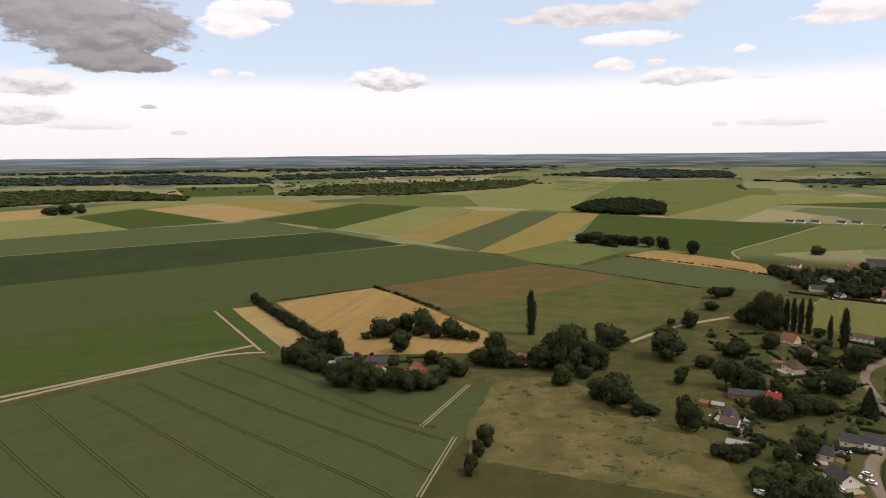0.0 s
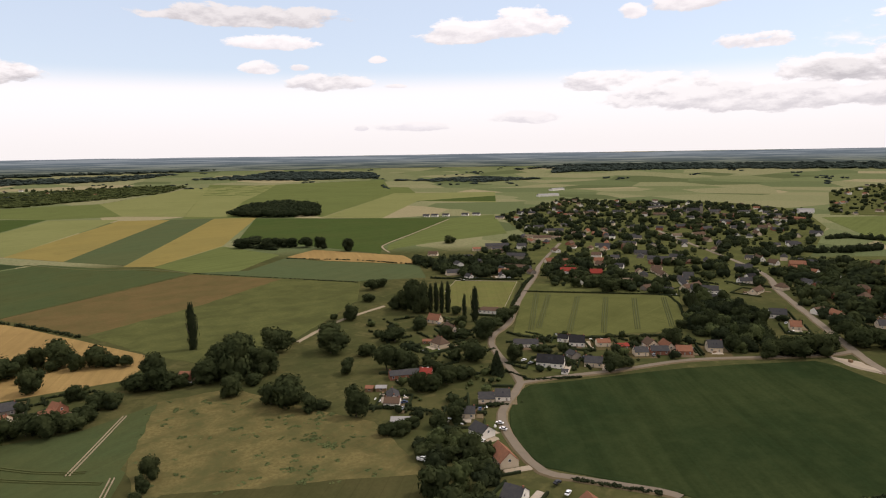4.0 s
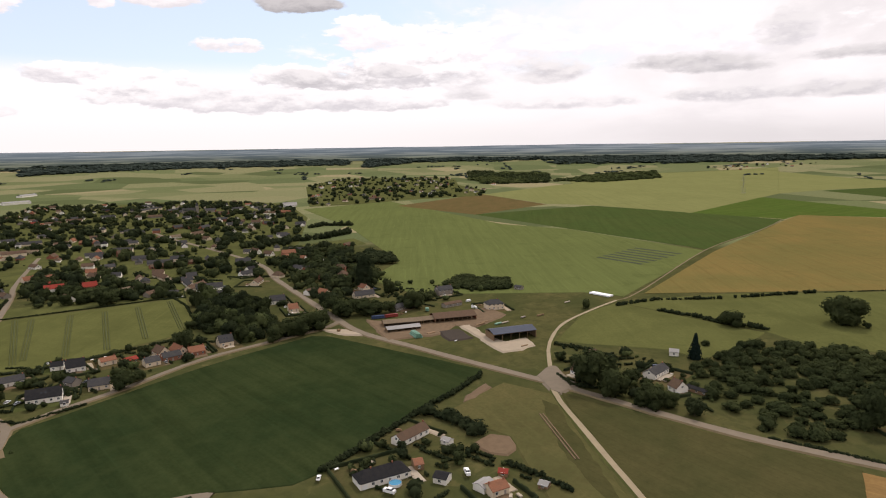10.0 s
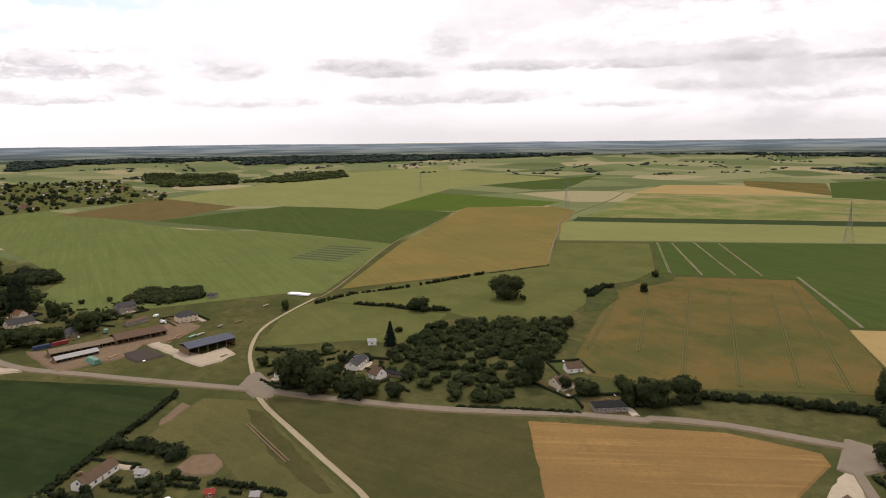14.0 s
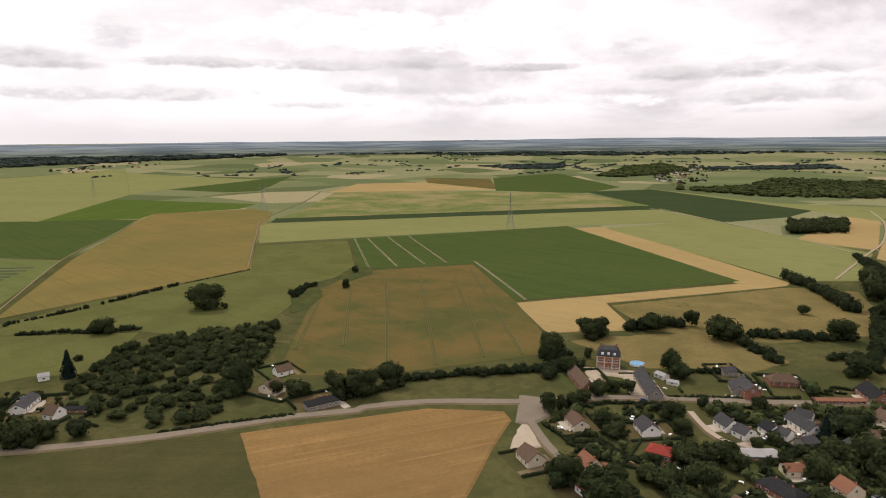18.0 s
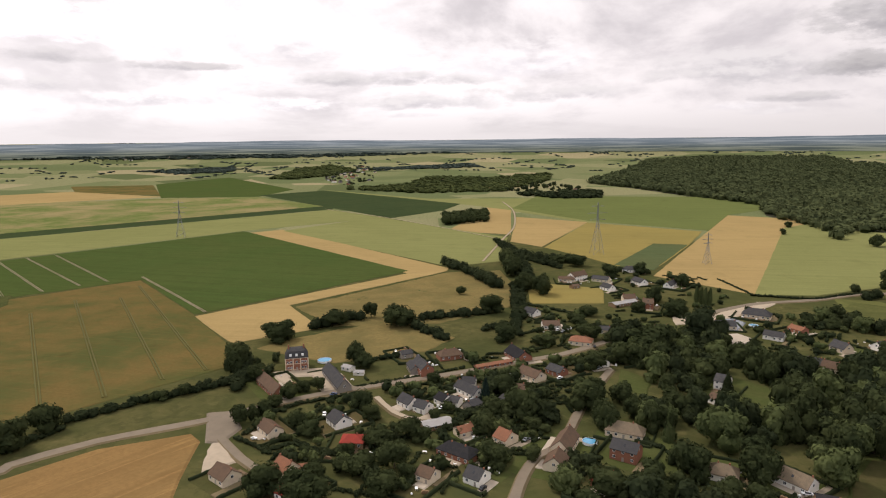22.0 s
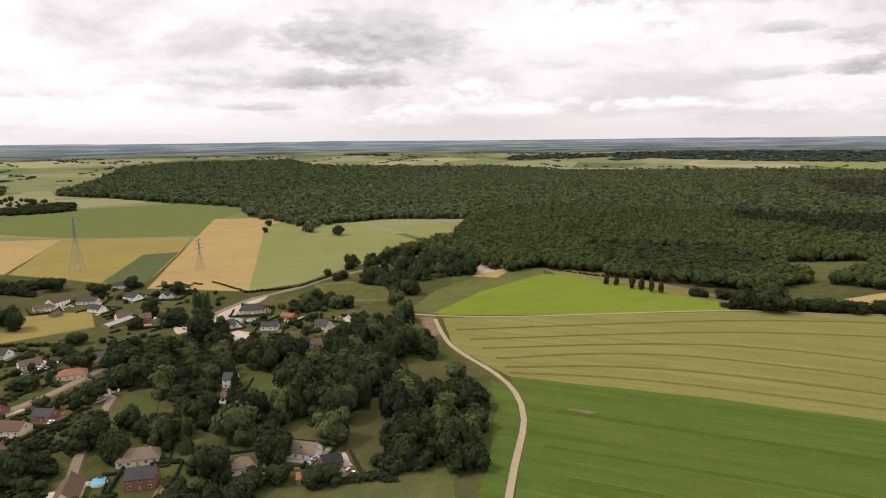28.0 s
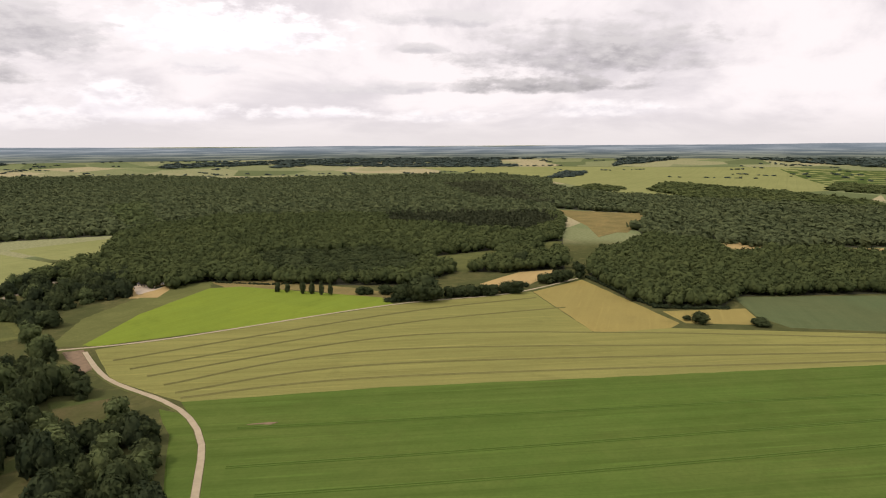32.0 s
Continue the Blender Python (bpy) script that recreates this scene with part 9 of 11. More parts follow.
tree(501.3, 594.9, 7.2, 11.1, "round", "leaf")
tree(459.4, 468.8, 15.3, 17.6, "round", "leaf")
tree(447.4, 503.7, 11.3, 10.8, "round", "leaf")
tree(455.4, 494.7, 9.4, 10.8, "round", "leaf")
tree(481.4, 465.6, 11.2, 10.8, "round", "leaf")
tree(503.2, 441.2, 7.5, 7.2, "round", "leaf")
tree(362, 303.4, 16.1, 12.1, "round", "leaf")
tree(375.4, 323.3, 5.7, 9.0, "round", "leaf")
tree(409.7, 337.2, 7.6, 9.6, "round", "leaf")
tree(419.3, 326.8, 12.7, 12.0, "round", "leaf")
tree(394, 280, 11.7, 12.3, "round", "leaf")
grove([(473.8, 386.5), (520.7, 388), (509.9, 346.5), (451, 292.2), (415.5, 261.3), (383.8, 265.1), (408.6, 306.9), (399.4, 316.9)], 9, 11, "leaf_dark")
tree(418.9, 248.7, 15.1, 18.6, "round", "leaf")
tree(434.2, 243.3, 17.7, 19.0, "round", "leaf")
tree(446.5, 241.6, 13.2, 13.8, "round", "leaf")
tree(413.1, 254.9, 12.7, 15.5, "round", "leaf")
tree(399.9, 256.2, 12.0, 13.0, "round", "leaf")
tree(560.1, 230.9, 17.1, 10.9, "round", "leaf")
tree(477.1, 237.6, 15.3, 19.3, "round", "leaf")
tree(486, 223, 13.8, 19.3, "round", "leaf")
tree(515.8, 190.5, 19.3, 17.9, "round", "leaf")
tree(483.9, 251, 16.6, 17.2, "round", "leaf")
tree(499.7, 239.2, 10.5, 15.0, "round", "leaf")
tree(496.7, 216.3, 10.3, 14.7, "round", "leaf")
tree(546.1, 188.5, 8.2, 10.4, "round", "leaf")
tree(496, 204.6, 10.2, 12.1, "round", "leaf")
tree(567.8, 319.6, 10.3, 9.3, "round", "leaf")
tree(582.7, 265.8, 29.4, 16.1, "tall", "leaf_dark")
wood([(617.9, 193.8), (659.7, 180.5), (654.6, 133.5), (603.5, 123.6), (597.4, 174.7)], 7, 6, "leaf", "bush", label="scrubby dark green thicket beside the farm", name="thicket", wide=1.6)
hedge([(790, 548.4), (842.1, 513.8), (900.9, 472), (966.3, 463.4)], 9, 9, "leaf_dark", 0.35, gap=0)
hedge([(1007.7, 562.3), (1048.8, 550.4), (1055.4, 503.7)], 8, 8, "leaf_dark", 0.35, gap=0)
wood([(723.5, 352.5), (784.8, 349.2), (750.8, 298.8), (715.9, 285.8), (697.9, 316.4)], 9, 9, "leaf_dark", "wood", label="dark green copse at the field edge", name="copse", wide=1.45)
hedge([(370.8, 92.6), (333.1, 101.8), (300.2, 113.1), (263.7, 122.5), (233.9, 130.9)], 2.6, 3, "leaf_dark", 0.35, gap=0)
hedge([(304.3, 106.7), (304, 92.8), (294.9, 79.8), (285.5, 70.3)], 5, 7, "leaf_dark", 0.35, gap=0)
hedge([(264.1, 55.2), (257.9, 41.3), (247.9, 24)], 2.4, 2.5, "leaf_dark", 0.35, gap=0)
hedge([(443.6, 57.7), (436.3, 30.8)], 2, 2.2, "leaf_dark", 0.35, gap=0)
hedge([(382.7, 47.6), (367, 37.5), (365.4, 22), (363.4, 8.4)], 2, 2.2, "leaf_dark", 0.35, gap=0)
hedge([(376.9, 10.5), (424.4, -8.3)], 1.8, 2, "leaf_dark", 0.35, gap=0)
hedge([(566.5, 21.1), (596.5, -10), (614.9, -65.7), (662.4, -154.8)], 3, 3.2, "leaf_dark", 0.35, gap=0.3)
hedge([(558.7, -14.2), (541.3, -47.9), (528.4, -61.2)], 3, 3.5, "leaf_dark", 0.35, gap=0)
hedge([(532.6, -56.8), (518.1, -90.7)], 4, 4, "leaf_dark", 0.35, gap=0)
hedge([(664.6, -161.4), (696.7, -239.1)], 0.8, 1.5, "leaf_dark", 0.35, gap=0.4)
tree(524.1, -66.9, 13.6, 15.3, "round", "leaf")
tree(551.2, -150, 23.2, 25.7, "round", "leaf")
tree(548.3, -280.4, 9.3, 8.8, "round", "leaf")
tree(607.7, -322.3, 7.7, 6.8, "round", "leaf")
tree(346.1, -110, 21.2, 14.3, "round", "leaf")
tree(366.1, 24.9, 23.3, 20.6, "round", "leaf")
tree(356.4, 14.6, 19.1, 16.8, "round", "leaf")
tree(376.1, 32.3, 16.1, 14.1, "round", "leaf")
tree(378.6, 4.9, 10.4, 10.6, "round", "leaf")
tree(346, -8, 12.6, 14.7, "round", "leaf")
tree(349.6, -15.2, 9.1, 9.9, "round", "leaf")
tree(346.4, -3.2, 10.8, 11.4, "round", "leaf")
tree(323.8, -133.7, 9.8, 12.5, "round", "leaf")
tree(336.3, -125.9, 8.1, 6.7, "round", "leaf")
tree(555.9, -227.9, 5.7, 7.6, "round", "leaf")
tree(454.8, -172.6, 9.4, 8.0, "round", "leaf")
tree(466.9, -43.4, 4.6, 6.0, "round", "leaf")
tree(541.7, -161.9, 5.4, 5.1, "round", "leaf")
tree(552.6, 45.3, 9.5, 7.0, "round", "leaf")
tree(375.5, -113.4, 7.9, 10.9, "round", "leaf")
tree(410.8, 49.7, 6.2, 6.9, "round", "leaf")
tree(404.4, 39.9, 6.9, 8.3, "round", "leaf")
tree(340.3, -28.2, 9.6, 9.0, "round", "leaf_dark")
tree(435.9, -34.5, 15.9, 8.0, "cone", "needle")
hedge([(541.5, -224.7), (571.4, -250.1), (574.8, -261.2)], 5, 5, "leaf_dark", 0.35, gap=0)
wood([(483.7, -75.9), (479.8, -117.2), (474.5, -173.2), (452.1, -170.4), (391.8, -142.8), (382.5, -126.2), (395.8, -97.1), (388.3, -59.2), (390.5, -34.3), (402.1, -24.3), (448.6, -56)], 8.8, 6.5, "leaf", "grove", label="dense old orchard of low dark green trees", name="orchard", wide=1.0)
wood([(388.3, -23.4), (390.4, -95.8), (363.2, -120), (322.9, -98), (325.3, -68), (342.9, -46)], 11, 5.5, "leaf", "grove", label="sparse old orchard of low green trees in grass", name="orchard", wide=0.85)
tree(310.4, -151.6, 14.4, 13.0, "round", "leaf")
tree(304.5, -162.9, 15.8, 15.7, "round", "leaf")
tree(308.1, -184.2, 14.8, 14.8, "round", "leaf")
tree(284.6, -291.9, 17.1, 12.8, "round", "leaf")
tree(258.7, -280.1, 10.4, 11.4, "round", "leaf")
tree(308.9, -158, 10.8, 13.1, "round", "leaf")
tree(287.2, -234.6, 6.4, 8.7, "round", "leaf")
tree(281.1, -246.3, 6.5, 7.7, "round", "leaf")
hedge([(307.6, -192.8), (295.5, -224.5), (278.8, -252.8), (265, -283.6)], 4, 5, "leaf_dark", 0.35, gap=0)
hedge([(321.8, -60.9), (311.9, -91.2), (301, -121.9)], 1.6, 2, "leaf_dark", 0.35, gap=0)
hedge([(304.5, -148.7), (302.4, -167.2), (302.4, -189.5)], 3, 4, "leaf_dark", 0.35, gap=0.3)
tree(296.9, -344.4, 13.3, 19.2, "round", "leaf")
tree(269.3, -424.2, 13.1, 10.0, "round", "leaf")
tree(238.7, -412.3, 16.2, 21.7, "round", "leaf")
tree(235.5, -523.6, 8.1, 9.3, "round", "leaf")
tree(188.1, -477.1, 15.7, 19.5, "round", "leaf")
tree(234.4, -420.7, 11.7, 15.4, "round", "leaf")
tree(282.7, -393.3, 14.1, 17.6, "round", "leaf")
hedge([(294.5, -377.3), (288.8, -398.1), (273.1, -420.5)], 8, 9, "leaf_dark", 0.35, gap=0)
hedge([(230.7, -434.6), (198.5, -462.5), (188.1, -477.1)], 6, 7, "leaf_dark", 0.35, gap=0)
hedge([(226.5, -414.7), (202.5, -402.1), (186.3, -395.1)], 6, 7, "leaf_dark", 0.35, gap=0)
hedge([(307, -644.5), (264.7, -610.4), (209.4, -557.4)], 10, 11, "leaf_dark", 0.35, gap=0)
hedge([(298.3, -791.9), (234.2, -715), (192.6, -716.5), (169.6, -703.2)], 8, 9, "leaf_dark", 0.35, gap=0)
hedge([(257, -692.9), (220.7, -653.3), (184.3, -569)], 10, 11, "leaf_dark", 0.35, gap=0)
hedge([(174.7, -426.6), (162.8, -445.4)], 4, 6, "leaf_dark", 0.35, gap=0)
hedge([(294.8, -309.5), (272.5, -283.4), (257.7, -261.8)], 6, 7, "leaf_dark", 0.35, gap=0)
hedge([(190.4, -555.2), (157.3, -468.8)], 5, 6, "leaf_dark", 0.35, gap=0)
wood([(456.5, -945.1), (499.9, -1045.6), (456.7, -1126.8), (407.5, -1016.2)], 10, 14, "leaf", "wood", label="small dark green copse in a field", name="copse", wide=1.45)
tree(283.8, -292, 16.3, 9.8, "round", "leaf")
tree(278.2, -282.5, 15.9, 10.3, "round", "leaf")
tree(298.5, -347.5, 14.3, 19.3, "round", "leaf")
tree(278.1, -302.2, 5.3, 3.8, "round", "leaf")
tree(270, -310, 7.0, 5.3, "round", "leaf")
tree(222.9, -277, 8.1, 8.7, "round", "leaf")
tree(216, -282.5, 8.1, 8.0, "round", "leaf")
tree(223.9, -265.4, 9.4, 8.5, "round", "leaf")
tree(225.3, -229.6, 10.2, 9.8, "round", "leaf")
tree(222.4, -236.5, 9.3, 6.2, "round", "leaf")
tree(220.2, -243, 9.3, 7.5, "round", "leaf")
tree(222.7, -253.8, 7.1, 7.0, "round", "leaf")
tree(185.4, -235.5, 8.5, 10.9, "round", "leaf")
tree(195.8, -237.2, 9.9, 8.9, "round", "leaf")
tree(179.5, -270.6, 12.7, 9.9, "round", "leaf")
tree(167.9, -262, 8.4, 9.0, "round", "leaf")
tree(222.2, -329.3, 14.0, 11.1, "round", "leaf")
tree(212.2, -323.9, 9.8, 10.8, "round", "leaf")
tree(169.6, -182.9, 15.2, 14.5, "round", "leaf")
tree(147.5, -180, 17.0, 16.6, "round", "leaf")
tree(159.4, -203.1, 8.1, 8.2, "round", "leaf")
tree(152.1, -212.1, 6.6, 7.3, "round", "leaf")
tree(149.8, -237.3, 10.0, 11.5, "round", "leaf")
tree(133, -224.3, 12.6, 13.0, "round", "leaf")
tree(140.9, -251.7, 11.8, 11.8, "round", "leaf")
tree(142.9, -214.5, 10.4, 11.6, "round", "leaf")
tree(159.4, -227.5, 4.7, 6.8, "round", "leaf")
tree(160.5, -317.7, 7.3, 6.7, "round", "leaf")
tree(138.3, -274.7, 6.6, 7.4, "round", "leaf")
tree(109.8, -269.3, 11.8, 10.2, "round", "leaf")
tree(99.9, -291.9, 19.9, 17.8, "round", "leaf")
tree(117.6, -319.9, 14.2, 12.9, "round", "leaf")
tree(89.7, -285.4, 7.2, 8.7, "round", "leaf")
tree(93.6, -244, 11.1, 13.0, "round", "leaf")
tree(119.4, -263.1, 4.8, 4.2, "round", "leaf")
tree(132.5, -252.6, 7.9, 8.3, "round", "leaf")
tree(123.2, -218.5, 7.3, 7.5, "round", "leaf")
tree(125.7, -202.8, 11.5, 14.5, "round", "leaf")
tree(92, -299.8, 10.1, 12.0, "round", "leaf")
tree(104.7, -297.5, 8.4, 10.6, "round", "leaf")
tree(111, -288.5, 11.6, 10.4, "round", "leaf")
tree(80.7, -255.6, 7.6, 7.9, "round", "leaf")
tree(124, -307.4, 12.2, 6.3, "cone", "needle")
hedge([(279.8, -255.5), (264.9, -279.8), (262, -298)], 5, 6, "leaf_dark", 0.35, gap=0)
hedge([(215.9, -216.9), (193.2, -212.8), (186.5, -225.8), (171.2, -221.6), (154.3, -224.7)], 1.8, 2.4, "leaf_dark", 0.35, gap=0)
hedge([(129.1, -262.6), (125.3, -285.1), (111.7, -308.5)], 3, 4, "leaf_dark", 0.35, gap=0)
hedge([(223.1, -235.1), (214, -261.8), (193.2, -286.5)], 1.8, 2.2, "leaf_dark", 0.35, gap=0)
hedge([(176.2, -294.8), (168, -311.7), (136.6, -347.5)], 1.6, 2, "leaf_dark", 0.35, gap=0)
hedge([(216.5, -333.7), (198.2, -359.2)], 3, 4, "leaf_dark", 0.35, gap=0)
hedge([(198.9, -294.9), (177, -321.3), (155.1, -350.2)], 1.4, 2, "leaf_dark", 0.35, gap=0)
tree(169.4, -552.7, 19.5, 17.8, "round", "leaf")
tree(188.1, -562.7, 18.5, 17.3, "round", "leaf")
tree(221.3, -621, 24.6, 20.6, "round", "leaf")
tree(246.9, -677.1, 20.0, 19.3, "round", "leaf")
tree(172.6, -694.3, 13.3, 22.3, "round", "leaf")
tree(196, -710.1, 10.2, 19.7, "round", "leaf")
tree(113.9, -498.3, 9.8, 13.0, "round", "leaf")
tree(126.2, -650.4, 13.6, 17.8, "round", "leaf")
tree(100.9, -680.1, 14.1, 13.5, "round", "leaf")
tree(57.3, -638.3, 13.8, 12.6, "round", "leaf")
tree(71.6, -566.2, 16.2, 12.9, "round", "leaf")
tree(50, -527, 12.6, 19.2, "round", "leaf")
tree(78.7, -526.1, 10.2, 10.6, "round", "leaf")
tree(113.4, -466.6, 9.3, 13.1, "round", "leaf")
tree(98.8, -438.9, 11.0, 16.5, "round", "leaf")
tree(151.4, -411.7, 12.9, 18.1, "round", "leaf")
tree(82.6, -439.5, 8.8, 14.4, "round", "leaf")
tree(122.4, -412.8, 8.5, 15.8, "round", "leaf")
tree(81.1, -381.5, 11.8, 12.7, "round", "leaf")
tree(38.7, -573.6, 13.5, 4.1, "tall", "leaf_light")
tree(35.1, -573.7, 13.5, 4.1, "tall", "leaf_light")
tree(31.8, -569.5, 13.5, 4.1, "tall", "leaf_light")
tree(28.2, -569.6, 13.5, 4.1, "tall", "leaf_light")
grove([(83.4, -433), (71.5, -475.6), (15.9, -501.7), (6, -442.5), (12.3, -384.4), (27.8, -355.4), (56.7, -372.6), (77.8, -392.1)], 11, 13.8, "leaf")
grove([(8.4, -463.1), (-13.8, -436.8), (-33.5, -437.5), (-50.3, -414), (-68.8, -438.9), (-97.7, -489.4), (-119.3, -490.2), (-127.2, -441.2), (-128.6, -390.4), (-134.4, -354.2), (-120.3, -303.3), (-87.3, -233.3), (-67, -228.4), (-58.7, -248.2), (-52, -254.5), (-62.2, -288.5), (-72.8, -313.9), (-73.8, -339.3), (-57.9, -325.8), (-48.3, -342.1), (-35.5, -308.8), (-10, -307.6), (10.3, -320.4), (20, -335), (5, -365.4), (-27, -371.5), (5.6, -411.7)], 11, 16.1, "leaf", holes=([(-97.4, -384.1), (-125.7, -375.8), (-111.5, -345), (-89.4, -348)], ))
grove([(86.3, -335.9), (65.4, -343.5), (43.2, -321), (21.4, -308.1), (19.4, -323.6), (23.4, -338.8), (52.8, -345.7), (68.8, -362.6)], 11, 12.65, "leaf")
grove([(133.9, -333.8), (110, -319.4), (80.9, -313.5), (80.2, -287.3), (94.8, -289.7), (117.6, -298.1)], 9, 8, "leaf")
grove([(67, -255.4), (52.9, -246.8), (37.5, -238.8), (14.4, -235.8), (15.4, -253.3), (32, -272.6), (35.2, -257.1), (41.8, -252), (53.3, -249)], 9, 9, "leaf")
grove([(73.4, -245.4), (59.3, -259.3), (41.5, -258.9), (24.1, -257.1), (9.4, -250.3), (0.1, -240.6), (22, -235.4), (68.2, -227.1)], 9, 10, "leaf_dark")
grove([(-63.7, -530.7), (-91.8, -531.6), (-129.5, -515.1), (-150.6, -562.4), (-140.8, -630.1), (-107.9, -629.3), (-79.7, -581.4), (-47.2, -559.3), (-35.4, -529.8)], 11, 12.65, "leaf")
grove([(-80.4, -628.6), (-122.2, -716.1), (-156.7, -733.5), (-222.2, -789.3), (-269.7, -735.4), (-287.7, -688.3), (-244, -632.7), (-177.5, -606.7), (-126.6, -542), (-111.2, -616.9)], 11, 14.95, "leaf")
tree(6.2, -303.2, 20.9, 18.8, "round", "leaf_light", "full-crowned light green broadleaf tree on a lawn")
tree(-45.1, -310.9, 18.5, 14.3, "round", "leaf_light", "full-crowned light green broadleaf tree on a lawn")
tree(-36.1, -286.6, 17.5, 15.7, "round", "leaf_light", "spreading grey-green cedar on a park lawn")
tree(28.8, -299.5, 15.2, 6.8, "cone", "leaf_light", "pointed green garden conifer on a lawn")
tree(-7.4, -276.4, 18.9, 15.2, "round", "leaf", "tall full-crowned green park tree")
tree(15.2, -267.8, 16.8, 14.1, "round", "leaf", "tall full-crowned green park tree")
tree(6.7, -372.9, 11.0, 6.2, "cone", "leaf_dark", "pointed green garden conifer on a lawn")
tree(-67.8, -269.9, 18.1, 15.3, "round", "leaf", "tall full-crowned green park tree")
tree(-75.6, -307.3, 18.6, 18.6, "round", "leaf_light", "full-crowned light green broadleaf tree on a lawn")
tree(41, -309.3, 15.5, 10.0, "round", "leaf_light", "full-crowned light green broadleaf tree on a lawn")
tree(72.2, -322.1, 18.1, 19.3, "round", "leaf", "tall full-crowned green park tree")
tree(57.8, -298.8, 15.3, 9.8, "round", "leaf", "tall full-crowned green park tree")
tree(28, -465.5, 23.7, 26.2, "round", "leaf_dark", "tall dark green park tree")
tree(56.1, -421.9, 19.5, 28.5, "round", "leaf", "tall full-crowned green park tree")
tree(-31.8, -356.5, 17.1, 16.9, "round", "leaf", "tall full-crowned green park tree")
tree(-76.2, -362, 18.6, 17.4, "round", "leaf", "tall full-crowned green park tree")
tree(-55, -324.2, 19.1, 13.1, "round", "leaf_dark", "tall dark green park tree")
tree(-4.3, -304, 1.6, 3.5, "round", "leaf")
tree(-10.3, -274.7, 17.0, 13.0, "round", "leaf")
tree(28.7, -299.2, 15.3, 4.1, "round", "leaf")
tree(-36.2, -290.1, 16.0, 13.6, "round", "leaf")
tree(-42.5, -309.1, 21.1, 13.2, "round", "leaf")
tree(-58.1, -318.7, 21.3, 6.8, "round", "leaf")
tree(48.9, -318.6, 12.0, 9.2, "round", "leaf")
tree(37, -305.3, 14.9, 8.9, "round", "leaf")
tree(22.1, -278.6, 9.4, 9.6, "round", "leaf")
tree(14, -273.5, 10.8, 10.8, "round", "leaf")
tree(1.1, -256.4, 10.4, 11.5, "round", "leaf")
tree(-8.6, -259.3, 9.0, 10.3, "round", "leaf")
tree(59.8, -304.2, 15.0, 11.9, "round", "leaf")
tree(45, -242.7, 11.6, 14.9, "round", "leaf")
tree(-22.4, -250.7, 8.8, 10.1, "round", "leaf")
tree(-29.4, -251.1, 10.3, 10.1, "round", "leaf")
hedge([(6.3, -273.9), (-8.9, -268.3), (-23.7, -267.6)], 1.8, 2.5, "leaf_dark", 0.35, gap=0)
hedge([(-49.2, -259), (-57.4, -252.5), (-73.6, -253.4)], 6, 9, "leaf_dark", 0.35, gap=0)
hedge([(-22.4, -250.7), (-43, -249.5), (-57.8, -243.8)], 3, 5, "leaf_dark", 0.35, gap=0)
hedge([(202.2, -573.3), (151.8, -436.9), (143.6, -424.2)], 5, 6, "leaf_dark", 0.35, gap=0)
hedge([(172.4, -513.9), (120.7, -498.1)], 2, 3, "leaf_dark", 0.35, gap=0)
hedge([(27.5, -681.7), (-2.7, -626.7)], 1.5, 2, "leaf_dark", 0.35, gap=0)
hedge([(187.5, -678.3), (254.1, -726.2), (318.2, -824.7)], 6, 7, "leaf_dark", 0.35, gap=0)
hedge([(40, -295.5), (16.9, -278.8)], 2, 2.5, "leaf_dark", 0.35, gap=0)
hedge([(126.5, -291.2), (103.9, -319.7)], 2, 3, "leaf_dark", 0.35, gap=0)
hedge([(-2.7, -621.6), (-52.7, -627.9), (-97.9, -675.4)], 2, 2.5, "leaf_dark", 0.35, gap=0)
tree(-144.2, -965.5, 16.9, 17.3, "round", "leaf")
tree(-50.1, -1123.9, 10.2, 9.9, "round", "leaf")
tree(-40.6, -1040.1, 8.5, 9.2, "round", "leaf")
tree(-337, -534.9, 10.7, 5.1, "round", "leaf")
tree(-342.9, -527.4, 10.6, 5.1, "round", "leaf")
tree(-348.8, -509.9, 12.8, 5.0, "round", "leaf")
tree(-354.4, -502.9, 13.9, 5.0, "round", "leaf")
tree(-357.2, -492.2, 14.9, 4.9, "round", "leaf")
tree(-363.1, -485.2, 12.5, 4.9, "round", "leaf")
tree(-384.5, -465.8, 9.7, 9.8, "round", "leaf")
tree(-388.6, -459.8, 8.5, 7.6, "round", "leaf")
tree(-400.5, -448.9, 11.3, 13.5, "round", "leaf")
tree(-393.1, -420.7, 16.3, 16.6, "round", "leaf")
tree(-410, -405, 28.3, 30.1, "round", "leaf")
tree(-402, -411.7, 16.3, 14.5, "round", "leaf")
tree(-430.4, -393.7, 12.1, 11.6, "round", "leaf")
tree(-440.9, -389.9, 12.2, 14.8, "round", "leaf")
tree(-449.9, -384.7, 12.8, 14.9, "round", "leaf")
tree(-459.4, -377.6, 12.3, 15.0, "round", "leaf")
tree(-466.2, -373.3, 10.1, 15.0, "round", "leaf")
tree(-482.6, -367.3, 12.0, 15.3, "round", "leaf")
tree(-418.5, -401.9, 12.1, 12.5, "round", "leaf")
tree(-86.5, -669, 9.4, 7.2, "round", "leaf")
tree(-131.1, -652.1, 7.4, 11.9, "round", "leaf")
hedge([(-318.7, -622.1), (-349.8, -569.4), (-368.1, -556.5)], 2, 3, "leaf_dark", 0.35, gap=0.3)
hedge([(-380.1, -425.5), (-397.8, -413.2)], 4, 6, "leaf_dark", 0.35, gap=0)
tree(-498.4, -189.4, 9.2, 12.5, "round", "leaf")
tree(-523.7, -151.5, 7.3, 13.8, "round", "leaf")
